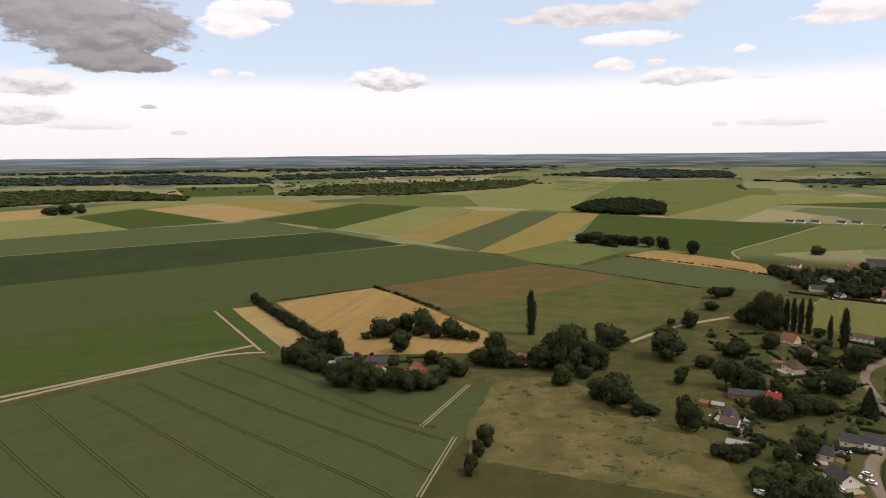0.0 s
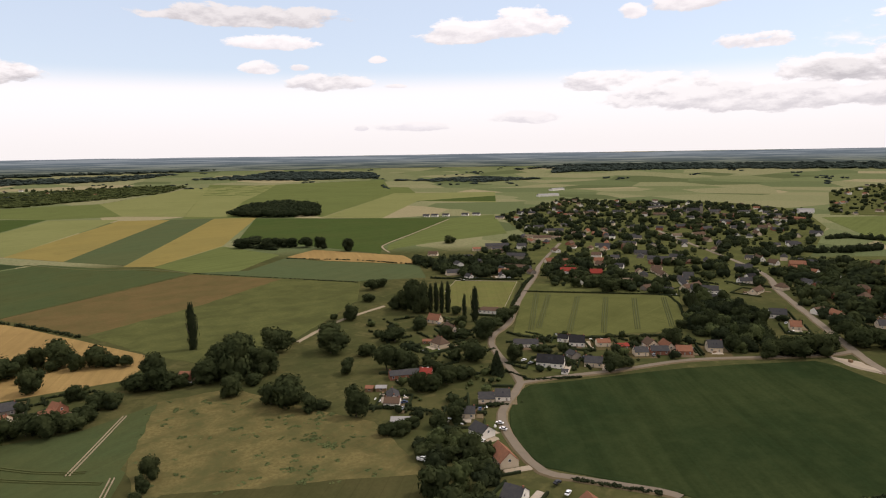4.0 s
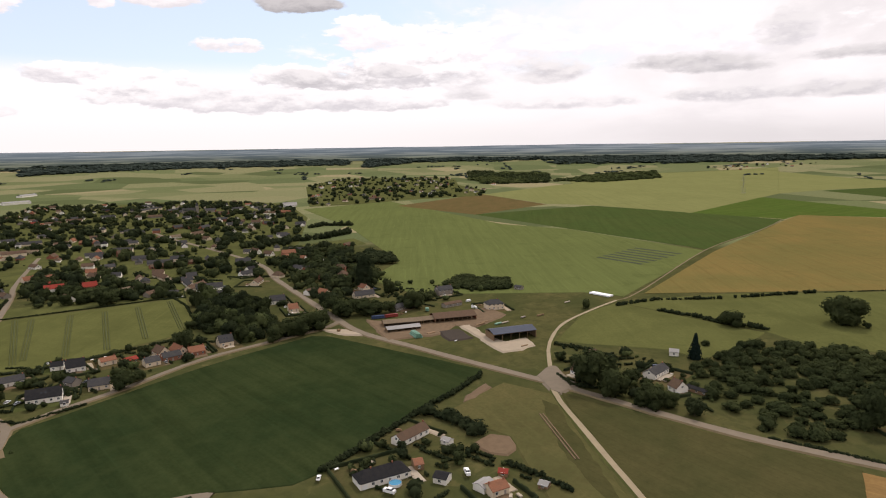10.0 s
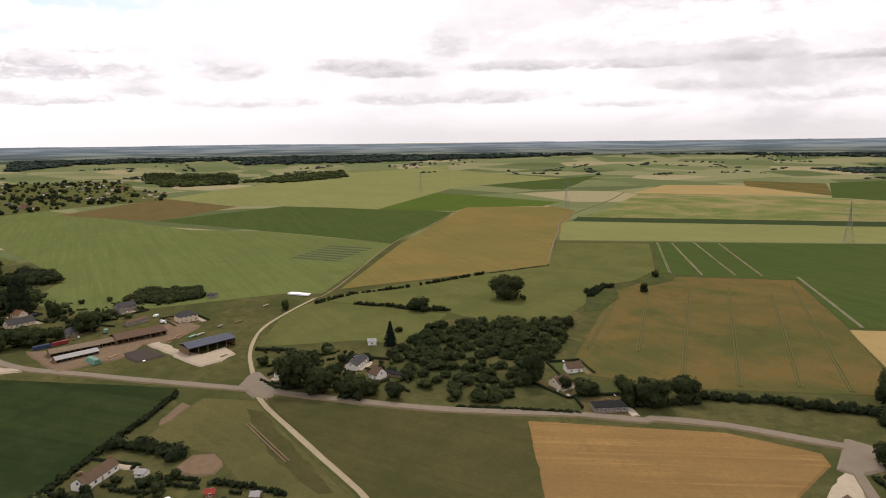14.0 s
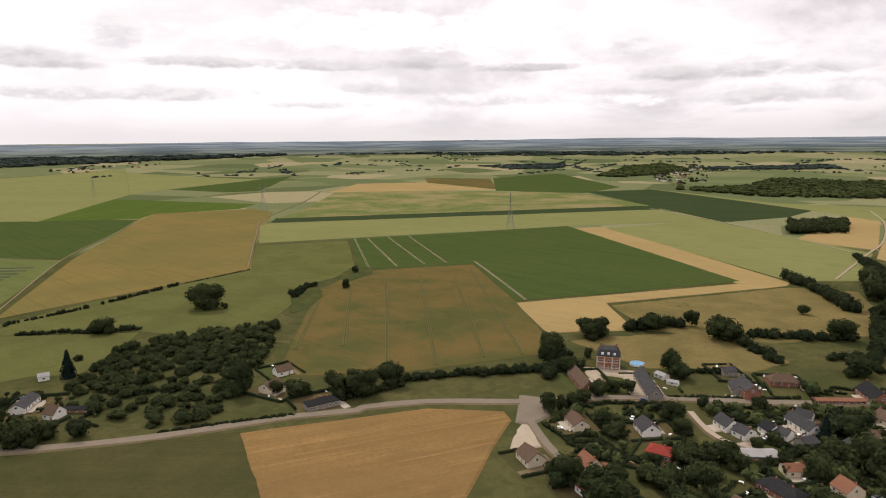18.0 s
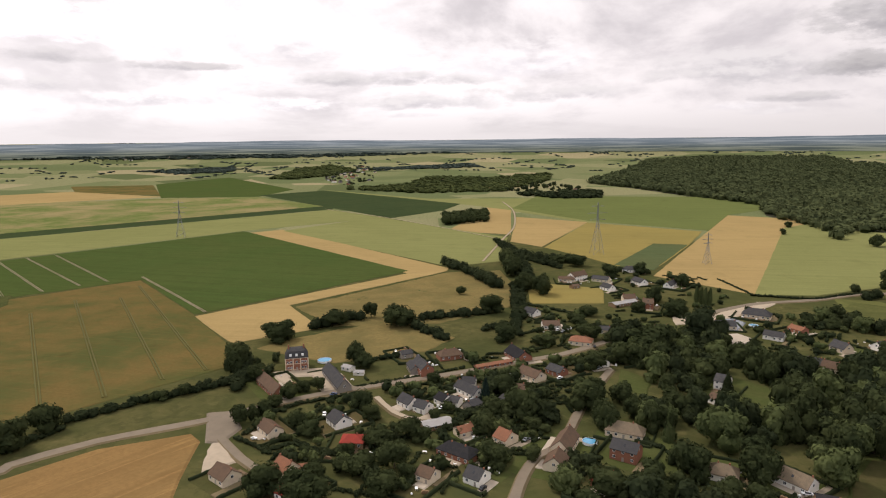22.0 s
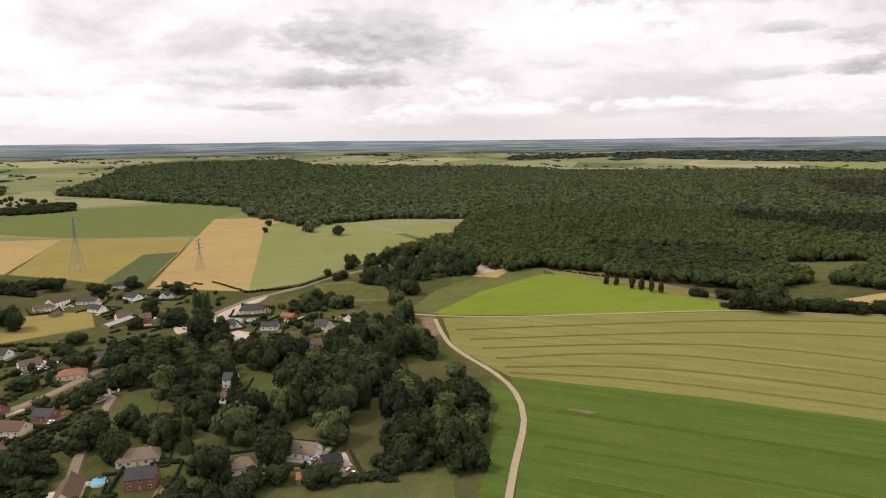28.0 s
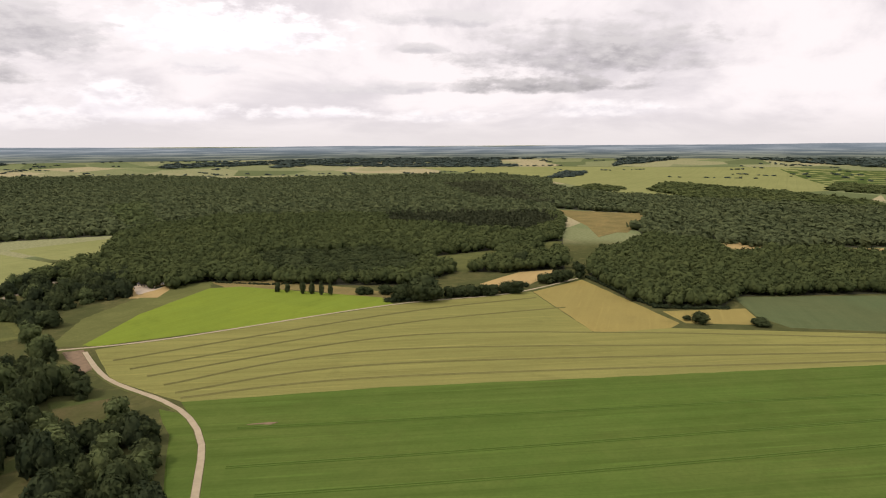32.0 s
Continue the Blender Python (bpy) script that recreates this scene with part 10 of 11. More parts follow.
tree(-584.4, -427.4, 22.1, 16.8, "round", "leaf")
tree(-485, -360.9, 14.2, 19.0, "round", "leaf")
tree(-555.1, -359.2, 15.4, 14.2, "round", "leaf")
tree(-560.9, -352.7, 13.6, 14.2, "round", "leaf")
tree(-542.8, -364.8, 12.2, 14.0, "round", "leaf")
tree(-590.4, -354, 17.3, 14.8, "round", "leaf")
tree(-499.7, -200.3, 5.1, 6.8, "round", "leaf")
hedge([(-596.3, -347.3), (-552.6, -285), (-522.9, -237.3)], 3, 4, "leaf_dark", 0.35, gap=0)
hedge([(-522.9, -237.3), (-558.9, -188.2)], 3, 5, "leaf_dark", 0.35, gap=0)
hedge([(-429.9, -405.2), (-467.1, -381), (-518.3, -368.3)], 4, 6, "leaf_dark", 0.35, gap=0.3)
hedge([(-184.5, 619.4), (-155.5, 568.1), (-117.3, 509.8), (-92.9, 476.9), (-74.3, 441.3)], 7, 7, "leaf_dark", 0.35, gap=0)
hedge([(-74.3, 679.5), (-36.4, 627.9), (-0.1, 568)], 2.5, 3.2, "leaf_dark", 0.35, gap=0.45)
hedge([(-164.8, 618.5), (-123.8, 645), (-75.2, 676.5)], 1, 2, "leaf_dark", 0.35, gap=0.3)
hedge([(-111.5, 429.9), (-94.5, 423.3), (-75.1, 400)], 8, 8, "leaf_dark", 0.35, gap=0)
wood([(314.3, 1566.7), (433.1, 1786.5), (547.6, 1857.2), (586.1, 1707.3), (492.9, 1444.4), (386.3, 1483.8)], 15, 17, "leaf_dark", "wood", label="dark rounded copse in open fields", name="copse", wide=1.45)
tree(245.6, 1045.2, 12.7, 37.9, "round", "leaf_dark")
tree(256, 978.1, 18.4, 22.3, "round", "leaf_dark")
tree(307.2, 962.2, 17.5, 21.4, "round", "leaf_dark")
tree(320.8, 932, 19.7, 17.4, "round", "leaf_dark")
tree(348, 886.8, 20.0, 15.2, "round", "leaf_dark")
tree(220.2, 1012.9, 16.0, 27.5, "round", "leaf_dark")
tree(276.4, 989.3, 15.9, 21.8, "round", "leaf_dark")
tree(289.9, 975.7, 15.7, 21.6, "round", "leaf_dark")
tree(-950.7, 1629.5, 30.5, 33.1, "round", "leaf")
tree(-973.8, 1601.3, 23.6, 32.9, "round", "leaf")
tree(-928.3, 1658.9, 27.3, 23.4, "round", "leaf")
hedge([(250.7, 867.9), (328.9, 795.2), (375.7, 720.5)], 1.6, 2.5, "leaf_dark", 0.35, gap=0.6)
hedge([(120.7, 820.4), (204, 726.2), (267.1, 656.9)], 1.2, 1.8, "leaf_dark", 0.35, gap=0.3)
hedge([(223.1, 1026.1), (259.7, 959.6)], 7, 9, "leaf_dark", 0.35, gap=0)
hedge([(341.7, 470.8), (411, 544.5), (446.7, 575.3)], 2.2, 3, "leaf_dark", 0.35, gap=0)
hedge([(390.2, 517.3), (506.3, 420.6)], 1.2, 1.6, "leaf_dark", 0.35, gap=0)
hedge([(345.9, 631), (426.1, 564.2)], 2, 2.4, "leaf_dark", 0.35, gap=0)
hedge([(167.6, 295.8), (202.1, 281.9)], 2, 2.6, "leaf_dark", 0.35, gap=0)
hedge([(131.5, 322.9), (161.5, 296.9)], 1.8, 2.4, "leaf_dark", 0.35, gap=0)
hedge([(233.8, 329.7), (237.4, 306.2), (267.1, 294.4)], 1.4, 1.8, "leaf_dark", 0.35, gap=0)
hedge([(246, 341.3), (275.9, 318)], 1.2, 1.6, "leaf_dark", 0.35, gap=0)
hedge([(177.2, 198.4), (199.9, 170.6)], 1.5, 2, "leaf_dark", 0.35, gap=0)
hedge([(290.5, 387.1), (305.4, 371.2), (391.7, 325.3)], 1.5, 2.5, "leaf_dark", 0.35, gap=0)
hedge([(498.5, 429.3), (473.9, 393.7), (411, 330.4)], 1.5, 2, "leaf_dark", 0.35, gap=0)
hedge([(282.3, 302.6), (306.3, 352.6)], 1.5, 1.8, "leaf_dark", 0.35, gap=0)
hedge([(457.4, 573.4), (569.3, 517.2), (575.8, 429.3)], 1.8, 2.2, "leaf_dark", 0.35, gap=0)
hedge([(593.6, 434.7), (608.9, 391.9)], 1.8, 2.2, "leaf_dark", 0.35, gap=0)
wood([(-594.6, 2322.5), (-559.3, 2878.2), (-218.6, 3028), (212.3, 3156.8), (460.9, 3072.3), (274.5, 2687.5), (-125.6, 2279.8)], 29.5, 10, "leaf_wood", "far", label="distant dark green wood on the plain", name="far_wood", wide=1.55)
wood([(-1810, 2460.1), (-1555.7, 2611.1), (-1194.9, 2521), (-901.1, 2276.3), (-831.1, 2097.6), (-1087.8, 2133.8), (-1290.9, 1882.8), (-1367.5, 1852.2)], 27.1, 13, "leaf_wood", "far", label="distant dark green wood on the plain", name="far_wood", wide=1.55)
wood([(-2120.5, 2821.2), (-819.1, 3105), (-883.5, 3352.6), (-1473.4, 3510.3), (-2299.7, 3063.8)], 37.6, 15, "leaf_hazed", "far", label="distant dark green wood on the plain", name="far_wood", wide=1.55)
wood([(-2442.6, 3257.8), (-1258.3, 3784.8), (60.1, 3974.8), (754.6, 3995.5), (795.4, 4213.4), (-1082.5, 4419.4), (-2798.3, 3742.4)], 44.5, 16, "leaf_hazed", "far", label="distant dark green wood on the plain", name="far_wood", wide=1.55)
wood([(-2886.8, 3863.4), (-1133.4, 4631.8), (475.6, 4665.9), (486.9, 4777.1), (-2926.6, 3919.9)], 51.2, 16, "leaf_hazed", "far", label="distant dark green wood on the plain", name="far_wood", wide=1.55)
wood([(673.7, 3406.1), (1037.4, 3760.9), (1500.6, 3400.3), (1413.4, 3138.2), (1011.5, 3162.8)], 37.6, 15, "leaf_hazed", "far", label="distant dark green wood on the plain", name="far_wood", wide=1.55)
wood([(-808.1, 3282.2), (-253.1, 3517.2), (240.1, 3570.6), (565.6, 3888.5), (-271.6, 3779.9), (-938.4, 3564.6)], 38.4, 14, "leaf_hazed", "far", label="distant dark green wood on the plain", name="far_wood", wide=1.55)
wood([(534.3, 3487.7), (1224.8, 3676.1), (1482.3, 3307.2), (1366.7, 3071.2), (902.2, 3264.9)], 37.4, 14, "leaf_hazed", "far", label="distant dark green wood on the plain", name="far_wood", wide=1.55)
wood([(1393.6, 2872.7), (1845.2, 2815.6), (2008.2, 2489), (1641.7, 2504.5)], 33.6, 10, "leaf_hazed", "far", label="distant dark green wood on the plain", name="far_wood", wide=1.55)
wood([(2234, 3065.1), (2683.4, 2932.1), (3397.4, 2220), (3604.3, 2357.3), (3004.6, 3045.2)], 43.0, 16, "leaf_hazed", "far", label="distant dark green wood on the plain", name="far_wood", wide=1.55)
wood([(2254.1, 2750.2), (2667.2, 2639.1), (3103.4, 2162.6), (3591, 1724.1), (3781.4, 1816.5), (3252.7, 2704.4), (2490.5, 2984.6)], 41.2, 16, "leaf_hazed", "far", label="distant dark green wood on the plain", name="far_wood", wide=1.55)
wood([(3209.2, 1449.9), (3790.4, 1360.6), (3928.4, 783.3), (4231.9, 846.2), (4099.4, 1506.3), (3565.3, 1596.3)], 42.4, 18, "leaf_hazed", "far", label="distant dark green wood on the plain", name="far_wood", wide=1.55)
wood([(2328.6, 2743.1), (2743.5, 2540.3), (3094.3, 2118), (3384.9, 1617.1), (3622.2, 1730.1), (3221.5, 2533.3), (2474.8, 2997.1)], 40.4, 15, "leaf_hazed", "far", label="distant dark green wood on the plain", name="far_wood", wide=1.55)
wood([(3235.6, 1460.7), (3656.3, 1300.4), (3865.9, 613.1), (3712.5, -647.2), (4262.8, -738.8), (4335.8, 343), (4129.6, 1389.3), (3686, 1644.1)], 42.3, 18, "leaf_hazed", "far", label="distant dark green wood on the plain", name="far_wood", wide=1.55)
wood([(2637.2, 690.4), (3021.4, 631), (2975.6, 421.1), (2397.2, 357.9), (2288.6, 557.7)], 28.6, 14, "leaf_wood", "far", label="distant dark green wood on the plain", name="far_wood", wide=1.55)
wood([(2551.1, 318.7), (2819.6, 219), (2950.9, -34), (2678, -41.4), (2475, 134.4)], 28.4, 13, "leaf_wood", "far", label="distant dark green wood on the plain", name="far_wood", wide=1.55)
wood([(3321.4, 1483.2), (3768.2, 1271.4), (3958.4, 565.6), (3620.2, -105.2), (3755.9, -899.7), (3717.6, -1554.1), (3880.3, -1621.4), (4343, -278.1), (4320.5, 835.9), (3812.3, 1697.6)], 42.4, 17, "leaf_hazed", "far", label="distant dark green wood on the plain", name="far_wood", wide=1.55)
wood([(2570.5, 699.5), (3001.4, 636.6), (2972.8, 440.5), (2455.9, 354.7), (2296.9, 508.9)], 28.6, 14, "leaf_wood", "far", label="distant dark green wood on the plain", name="far_wood", wide=1.55)
wood([(2487, 337.7), (2928.1, 194.9), (3139.8, -49.7), (2724.5, -42.7), (2409.9, 182.1)], 28.9, 12, "leaf_wood", "far", label="distant dark green wood on the plain", name="far_wood", wide=1.55)
wood([(3782.7, -1581.1), (3211.4, -2424.6), (3459.8, -2609), (4075.4, -1701.9)], 46.1, 14, "leaf_hazed", "far", label="distant dark green wood on the plain", name="far_wood", wide=1.55)
wood([(3578.2, 510.7), (3724.8, -218.7), (3732.6, -1216.7), (3978.7, -1297.7), (4412.9, -264.2), (4192.1, 592.2)], 42.3, 17, "leaf_hazed", "far", label="distant dark green wood on the plain", name="far_wood", wide=1.55)
wood([(2268.8, -2006.5), (2291.3, -2372.2), (2079.1, -2187.3), (2158.4, -1972.1)], 32.3, 10, "leaf_hazed", "far", label="distant dark green wood on the plain", name="far_wood", wide=1.55)
wood([(1618.7, -1886.6), (1925.9, -2448.2), (1903, -2687.6), (1609.3, -2441.4), (1509.8, -2059.9), (1537.3, -1855.4)], 29.4, 13, "leaf_wood", "far", label="distant dark green wood on the plain", name="far_wood", wide=1.55)
wood([(2458.3, -1986.6), (2294.2, -2409.1), (2086.9, -2191.3), (2219.3, -1992.6)], 32.9, 10, "leaf_hazed", "far", label="distant dark green wood on the plain", name="far_wood", wide=1.55)
wood([(952.4, -1674.9), (1092.2, -2146.7), (841.6, -2144), (742.5, -2523.3), (652.2, -2221), (703.6, -1796.5), (806.4, -1588.7)], 23.0, 13, "leaf_wood", "far", label="distant dark green wood on the plain", name="far_wood", wide=1.55)
wood([(550.7, -1552.7), (374.8, -1702.8), (334.4, -1525), (456.8, -1495.2)], 20.5, 11, "leaf_dark", "far", label="distant dark green wood on the plain", name="far_wood", wide=1.55)
wood([(3331.8, -2212.6), (2890.1, -2982.8), (2342.4, -3191.4), (2759.6, -2657.5)], 42.0, 12, "leaf_hazed", "far", label="distant dark green wood on the plain", name="far_wood", wide=1.55)
wood([(1670, -2533.1), (1300.5, -3039.7), (1165.8, -2840.4), (1529.9, -2494.4)], 32.5, 10, "leaf_hazed", "far", label="distant dark green wood on the plain", name="far_wood", wide=1.55)
wood([(2731.6, -2918.3), (1712.3, -3909.3), (1601.3, -3732.3), (2523.3, -2889)], 43.5, 11, "leaf_hazed", "far", label="distant dark green wood on the plain", name="far_wood", wide=1.55)
wood([(1693.2, -1995.2), (1902.7, -2547.7), (1643.6, -2272.1), (1518.4, -1902.3)], 29.0, 12, "leaf_wood", "far", label="distant dark green wood on the plain", name="far_wood", wide=1.55)
wood([(1064.8, -1544), (946.8, -1786.4), (730.9, -1954.2), (725.3, -2448.1), (626.9, -2115.6), (612.1, -1635.5), (784, -1508.5)], 21.3, 13, "leaf_wood", "far", label="distant dark green wood on the plain", name="far_wood", wide=1.55)
wood([(495, -1568.8), (359.3, -1686.7), (324.4, -1523.4), (435.5, -1469)], 17.9, 12, "leaf_dark", "far", label="distant dark green wood on the plain", name="far_wood", wide=1.55)
wood([(3630.2, -2793.3), (3321.1, -3224), (3461.8, -3363.2), (3848, -2965)], 49.7, 12, "leaf_hazed", "far", label="distant dark green wood on the plain", name="far_wood", wide=1.55)
wood([(-1431.5, -3294.5), (-2120.3, -3144.7), (-2257.1, -3351.1), (-1565.3, -3535.7)], 43.5, 10, "leaf_hazed", "far", label="distant dark green wood on the plain", name="far_wood", wide=1.55)
wood([(-1866, -2962), (-2527.9, -3035.1), (-2796.5, -2182.2), (-3112.1, -2432.5), (-2704.2, -3249), (-2168.5, -3324.2)], 40.6, 12, "leaf_hazed", "far", label="distant dark green wood on the plain", name="far_wood", wide=1.55)
wood([(-614.5, -3989.1), (-951.4, -4067.7), (-867.9, -3862.3)], 42.7, 10, "leaf_hazed", "far", label="distant dark green wood on the plain", name="far_wood", wide=1.55)
wood([(-2115.7, -3021.4), (-2594.4, -2802.1), (-2925.1, -2148.9), (-2770.1, -2109), (-2390.3, -2582.3)], 38.2, 10, "leaf_hazed", "far", label="distant dark green wood on the plain", name="far_wood", wide=1.55)
wood([(-3091, -1686.6), (-3962.3, -1525.1), (-3512.5, -542), (-4521.6, -707), (-4435.4, -1526), (-3600, -1891.3)], 43.3, 14, "leaf_hazed", "far", label="distant dark green wood on the plain", name="far_wood", wide=1.55)
wood([(-2195, -1498.8), (-2718.7, -1725.5), (-2714.6, -1598.2), (-2478.8, -1486.7)], 31.4, 10, "leaf_hazed", "far", label="distant dark green wood on the plain", name="far_wood", wide=1.55)
wood([(-1781.6, -1108.2), (-2033, -1172.8), (-1891.2, -970), (-1747.2, -950.4)], 22.5, 10, "leaf_wood", "far", label="distant dark green wood on the plain", name="far_wood", wide=1.55)
wood([(-2319, -2979.9), (-3399.1, -2240.6), (-3995.8, -1437.2), (-4221.6, -1520), (-3482.2, -2652.4), (-2501.7, -3213.3)], 43.9, 13, "leaf_hazed", "far", label="distant dark green wood on the plain", name="far_wood", wide=1.55)
wood([(-1858.5, -888.1), (-2251.2, -1001.9), (-2075.1, -656.1), (-1775.2, -275.5), (-1589.8, -237.6), (-1663.9, -662.9)], 20.9, 14, "leaf_wood", "far", label="distant dark green wood on the plain", name="far_wood", wide=1.55)
wood([(-2192.1, -470.2), (-2592.9, -540.9), (-2465.3, -375.2), (-2114.3, -320)], 25.1, 12, "leaf_wood", "far", label="distant dark green wood on the plain", name="far_wood", wide=1.55)
far_copses(130, 21, 2700, 4480, -40, 120, 9, "leaf_hazed", "scattered distant copses and tree lines on the plain")
far_copses(90, 22, 2800, 4480, 120, 175, 8, "leaf_hazed", "scattered distant copses and tree lines on the plain")
far_copses(120, 23, 2800, 4500, 175, 265, 8, "leaf_hazed", "scattered distant copses and tree lines on the plain")


def tussocks(corners, n, seed):
    """Low dark tufts of coarse grass scattered over a dry meadow."""
    rng = random.Random(seed)
    xs, ys = [p[0] for p in corners], [p[1] for p in corners]
    spots = []
    while len(spots) < n:
        p = (rng.uniform(min(xs), max(xs)), rng.uniform(min(ys), max(ys)))
        if inside(p, corners):
            for _ in range(rng.choice((1, 1, 2, 4, 6))):
                spots.append((p[0] + rng.gauss(0, 2.5), p[1] + rng.gauss(0, 1.6), rng.uniform(0.35, 0.75), rng.uniform(1.6, 4.2)))
    planting("grass_tussocks", spots, "shrub", "leaf_light", "low dark tussocks of coarse grass in a dry meadow", "grass")


tussocks([(32.7, 392.6), (75, 392.7), (111.7, 325.6), (128.5, 300.9), (125.4, 238.8), (118.3, 239.7), (23.8, 276.5), (12.5, 282.7), (10.8, 312)], 260, 51)
tussocks([(346, -427), (289, -607), (242, -639), (205, -581), (177, -510), (214, -432), (284, -392)], 60, 52)
shrubs([(211.5, 504.8), (260, 481.5), (283.5, 429.6), (236.3, 344.2), (222, 305.5), (174.8, 258.5), (160.3, 272.4), (135.3, 316.6), (173.8, 386.1)], 127, 31)
shrubs([(286.5, 396.1), (315.4, 376.3), (400.5, 320.8), (395.5, 278.4), (355.4, 279.4), (278.4, 298.4), (240.1, 315.4)], 82, 32)
shrubs([(566, 370.9), (660.7, 358.5), (582, 273.9), (480.1, 234.3), (421.5, 250.3)], 52, 33)
shrubs([(600, 288.2), (633.7, 187.3), (593.9, 141.9), (532.4, 183.5), (504.8, 232)], 60, 34)
shrubs([(240.1, -244.1), (195.5, -290), (174.8, -317.4), (145.6, -329.5), (111.7, -308.5), (84.3, -284.2), (80.6, -239.1), (115.2, -211.2), (155.5, -189.7), (185.9, -202.8)], 247, 35)
shrubs([(166.8, -496.5), (102.4, -498.7), (56.7, -500.3), (66.4, -440.2), (96, -391.3), (125.2, -390.1)], 120, 36)
shrubs([(165.1, -377.9), (88.7, -391.6), (70.6, -336.7), (88, -306.2), (123, -304.5), (153, -332.9)], 127, 37)
shrubs([(140.5, -303.7), (81.3, -281.3), (53.8, -251.3), (77.4, -232.5), (117.4, -238.9)], 105, 38)
shrubs([(144.1, -711.1), (39.7, -681.4), (-7.2, -538.3), (29.5, -501.2), (93.2, -499)], 97, 39)
shrubs([(13, -578.7), (-64.7, -540.1), (-75.8, -459.1), (-36.9, -431.3), (2.2, -485.9)], 75, 40)
shrubs([(251.3, 131.5), (292.1, 92), (263.3, 54.5), (246.1, 34.8), (221.8, 98.6)], 45, 41)
shrubs([(447.8, 53.6), (427.8, -26), (362.4, -41.9), (347.7, -8), (369.1, 38.5)], 60, 42)
shrubs([(-87.7, 448), (-0.5, 441.7), (11, 392.4), (-24.8, 372.3), (-68.3, 396.3)], 45, 43)
sheet("village_gardens", [(834.3, 1201), (1228.4, 1450.1), (1508.6, 1127.6), (1451.7, 872.2), (1159.9, 651.6), (840.1, 489), (718.8, 458.9), (527.3, 393), (488.6, 436.1), (589.8, 699), (411, 544.5), (499.9, 764.5), (677, 892.1)], MAT["meadow"], 0.05, "green gardens of the village", "gardens")
hamlet([(819.4, 1179.7), (1228.4, 1450.1), (1474.3, 1101.9), (1422.5, 854.6), (1156.6, 655.9), (837.5, 492.1), (724.1, 466.7), (538.7, 401.5), (499.3, 445.6), (589.8, 699), (455.1, 647.6), (514.8, 786.9), (677, 892.1)], 120, 3, 13)
hamlet([(380, 733.3), (492.5, 700), (482.9, 615.9), (425.8, 574.1), (370.2, 636.7), (370.4, 687.8)], 7, 4, 30)
hamlet([(775.3, 481.6), (844.7, 400.3), (685.6, 330.4), (627.7, 260.8), (560, 263.3), (604.6, 327.6)], 10, 5, 22)
sheet("village_gardens", [(2070.2, 1160.6), (2465.4, 1269.8), (2610.8, 1210.4), (2638.4, 1045.5), (2728.9, 911.6), (2598.8, 759.4), (2240.2, 644.5), (1971.4, 473.4), (1759, 441.8), (1658.5, 551.6), (1585.8, 611.8), (1481.8, 663.2), (1444.4, 697.4), (1385.7, 770)], MAT["meadow"], 0.05, "green garden plots of a far village", "gardens")
hamlet([(2070.2, 1160.6), (2465.4, 1269.8), (2610.8, 1210.4), (2638.4, 1045.5), (2728.9, 911.6), (2598.8, 759.4), (2240.2, 644.5), (1971.4, 473.4), (1759, 441.8), (1658.5, 551.6), (1585.8, 611.8), (1481.8, 663.2), (1444.4, 697.4), (1385.7, 770)], 60, 6, 9)
wood([(2987.5, 809.7), (3022.9, 696.3), (2697.5, 600), (2587.7, 693.9)], 15, 19, "leaf", "far", label="tall line of dark green trees beside a far village", name="tree_belt", wide=1.4)
wood([(2826.9, 639.8), (2835.4, 408.2), (2385.6, 337), (2360.9, 389.2), (2631, 585)], 15, 17, "leaf", "far", label="tall line of dark green trees beside a far village", name="tree_belt", wide=1.4)
hamlet([(2637.2, 690.4), (2972.6, 445.1), (2436, 343.8), (2228.4, 523.1)], 5, 7, 12)
hamlet([(-623, 2393.5), (-580.3, 2987.8), (-229.3, 3178.7), (219.9, 3269.7), (472, 3146.4), (278.3, 2725.1), (-127.4, 2312.7)], 16, 8, 24)
hamlet([(1465.8, -2000), (1788.7, -2761.1), (1529.9, -2494.4), (1176.2, -1885.7), (1074.8, -1575.9)], 30, 9, 3)
hamlet([(932.3, -1609.8), (976.4, -2114.8), (702.4, -2083.4), (381.9, -1733.9), (343, -1562.7), (518.8, -1617.6), (705.4, -1626.6)], 14, 10, 24)
hamlet([(3307.1, -153.3), (3614.9, -738.3), (3504.6, -839.9), (3178.9, -369.6)], 10, 11, 3)
hamlet([(3270.5, -2171.5), (3056.1, -2745.8), (2786.2, -2875.6), (2923.8, -2364.2)], 10, 12, 4)
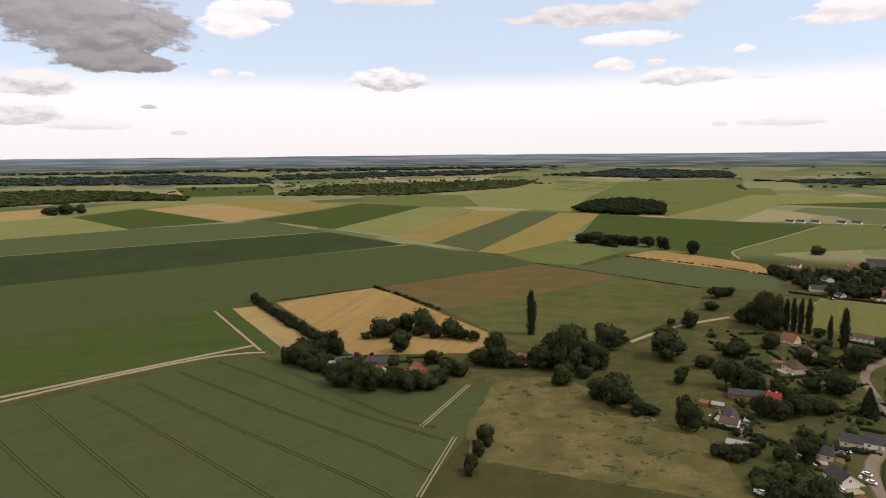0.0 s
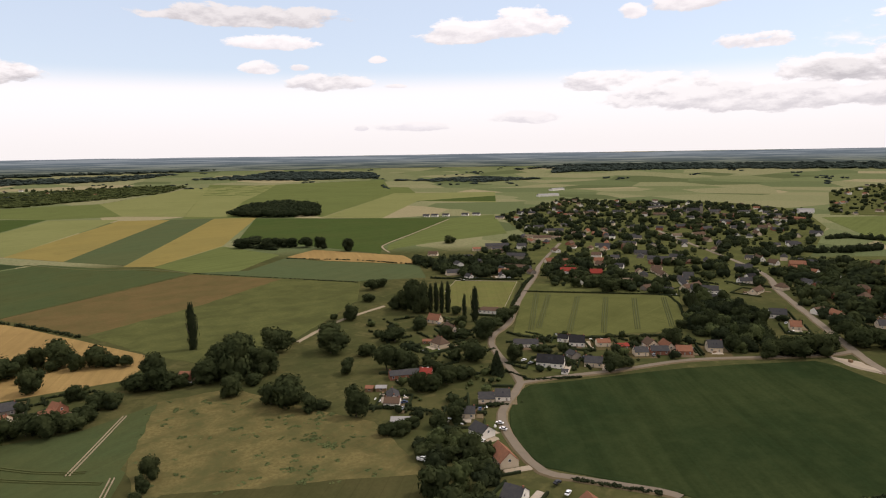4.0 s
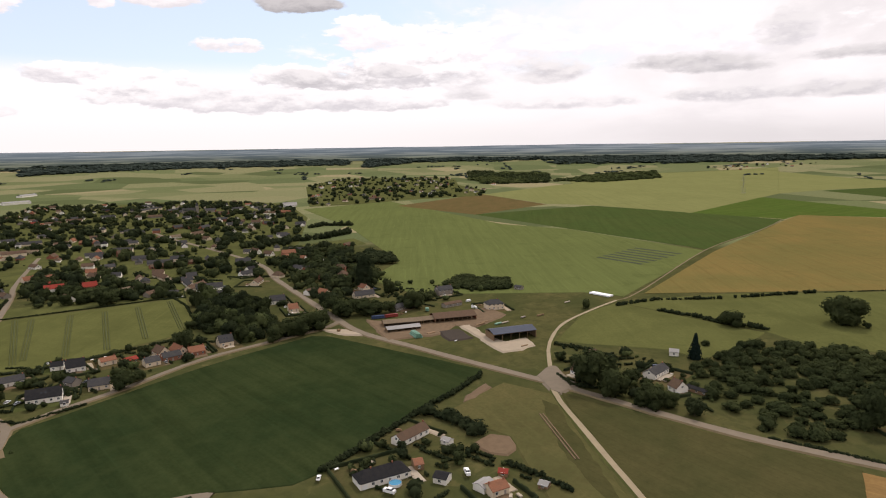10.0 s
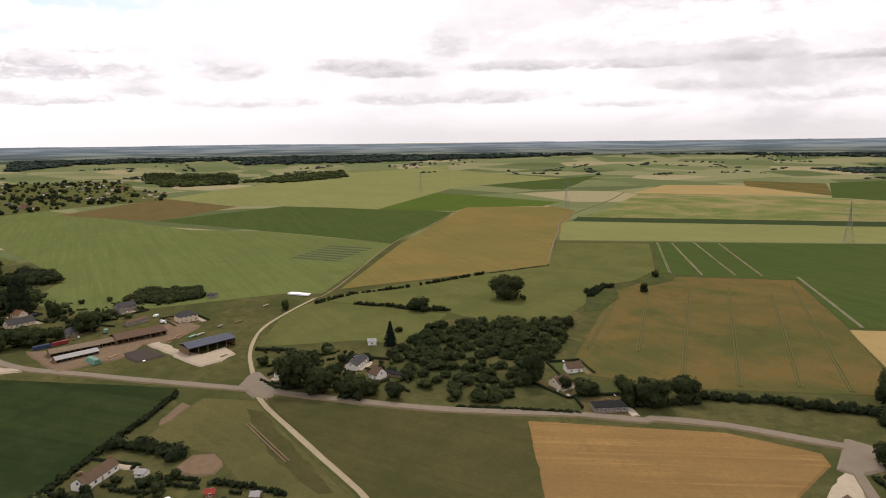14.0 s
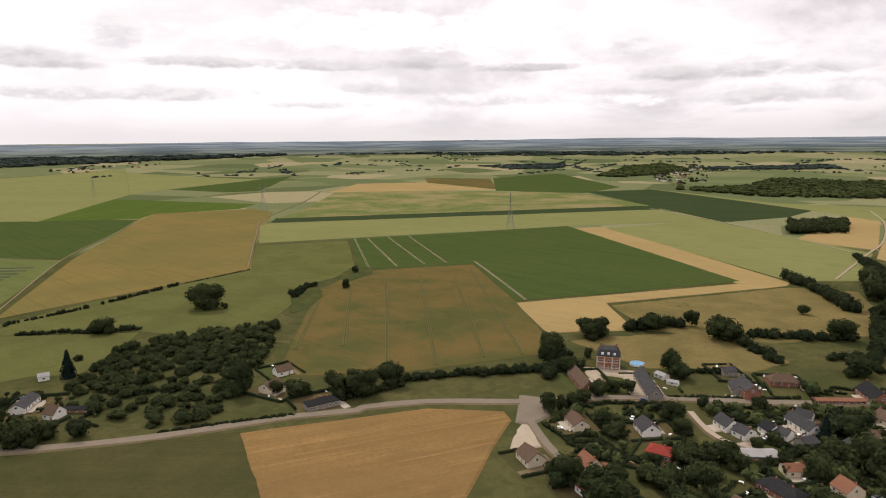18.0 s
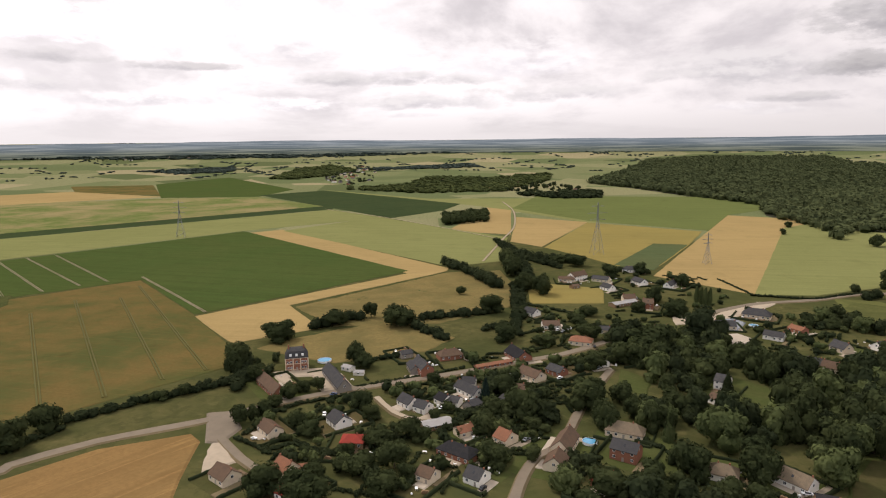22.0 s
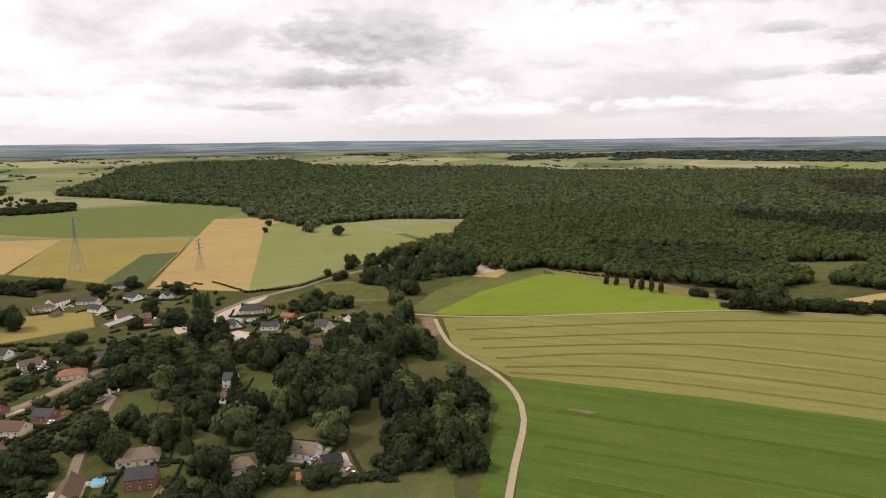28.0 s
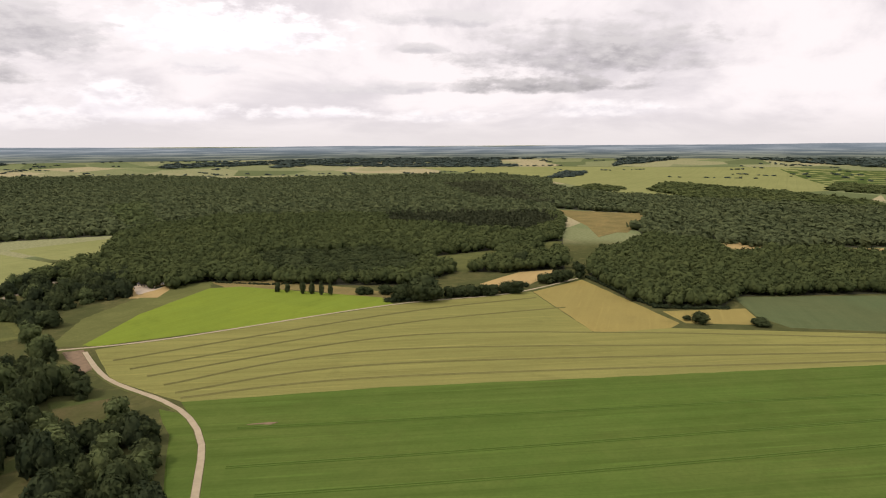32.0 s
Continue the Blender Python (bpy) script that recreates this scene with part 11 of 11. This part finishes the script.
hamlet([(473.7, 626.4), (573, 679.3), (521.9, 465.8), (527.3, 393), (504.1, 418.8), (414.6, 549.3)], 4, 13, 40)
hamlet([(636, 441), (714.5, 443.6), (664.9, 353.8), (556.6, 267.1), (480.9, 259.6), (569.9, 366.6)], 5, 14, 30)
gardens()
slab("silage_tarp", 606.8, 36.4, 60, (22, 7, 1.2), "paint_white", "white plastic sheet over a silage heap", "tarp", z=0.3)
slab("timber_stack", 478.9, 120.6, -32, (9, 1.6, 1.0), "wood", "long stack of sawn timber in the farmyard", "stack", z=0.45)
slab("timber_stack", 486.2, 119.2, -31, (8, 1.4, 0.8), "wood", "stack of planks in the farmyard", "stack", z=0.45)
slab("crate_stack", 484.8, 107.5, -32, (7, 2, 0.9), "paint_green", "green stacked crates in the farmyard", "crates", z=0.45)
slab("board_stack", 489.6, 103.2, -32, (8, 1.5, 0.7), "paving", "pale stack of boards in the farmyard", "stack", z=0.45)
slab("feed_trough", 433.0, 77.2, -36, (6, 1.2, 0.9), "wood", "low wooden feed trough by the barn", "trough", z=0.45)
slab("pallet_stack", 446.3, 150.8, -31, (7, 2.5, 0.8), "wood", "old pallets beside the heap", "pallets", z=0.45)
slab("trailer", 551.2, 149.9, -27, (4.5, 2, 1.6), "paint_white", "white covered trailer by the house", "trailer", z=0.45)
slab("trailer", 530.8, 139.7, -29, (4, 1.8, 1.4), "frame", "pale parked trailer in the yard", "trailer", z=0.45)
slab("sack_pallet", 433.0, 127.4, -32, (2, 1, 0.6), "paint_white", "white sack pallet on the grass", "pallet", z=0.45)
slab("trough", 509.1, 92.1, -32, (5, 1.5, 0.8), "stone", "grey stone trough in the grass", "trough", z=0.45)
slab("timber_stack", 518.7, 79.5, -33, (8, 1, 0.8), "wood", "old timber lying in the grass", "timber", z=0.45)
slab("board_stack", 569.8, 63.4, -32, (7, 1.2, 0.6), "paving", "pale sheet lying at the field edge", "sheet", z=0.45)
slab("bus_shelter", 433.0, 220.9, -26, (2.2, 2.2, 2.0), "wood", "small wooden bus shelter beside the road", "shelter", z=0.45)
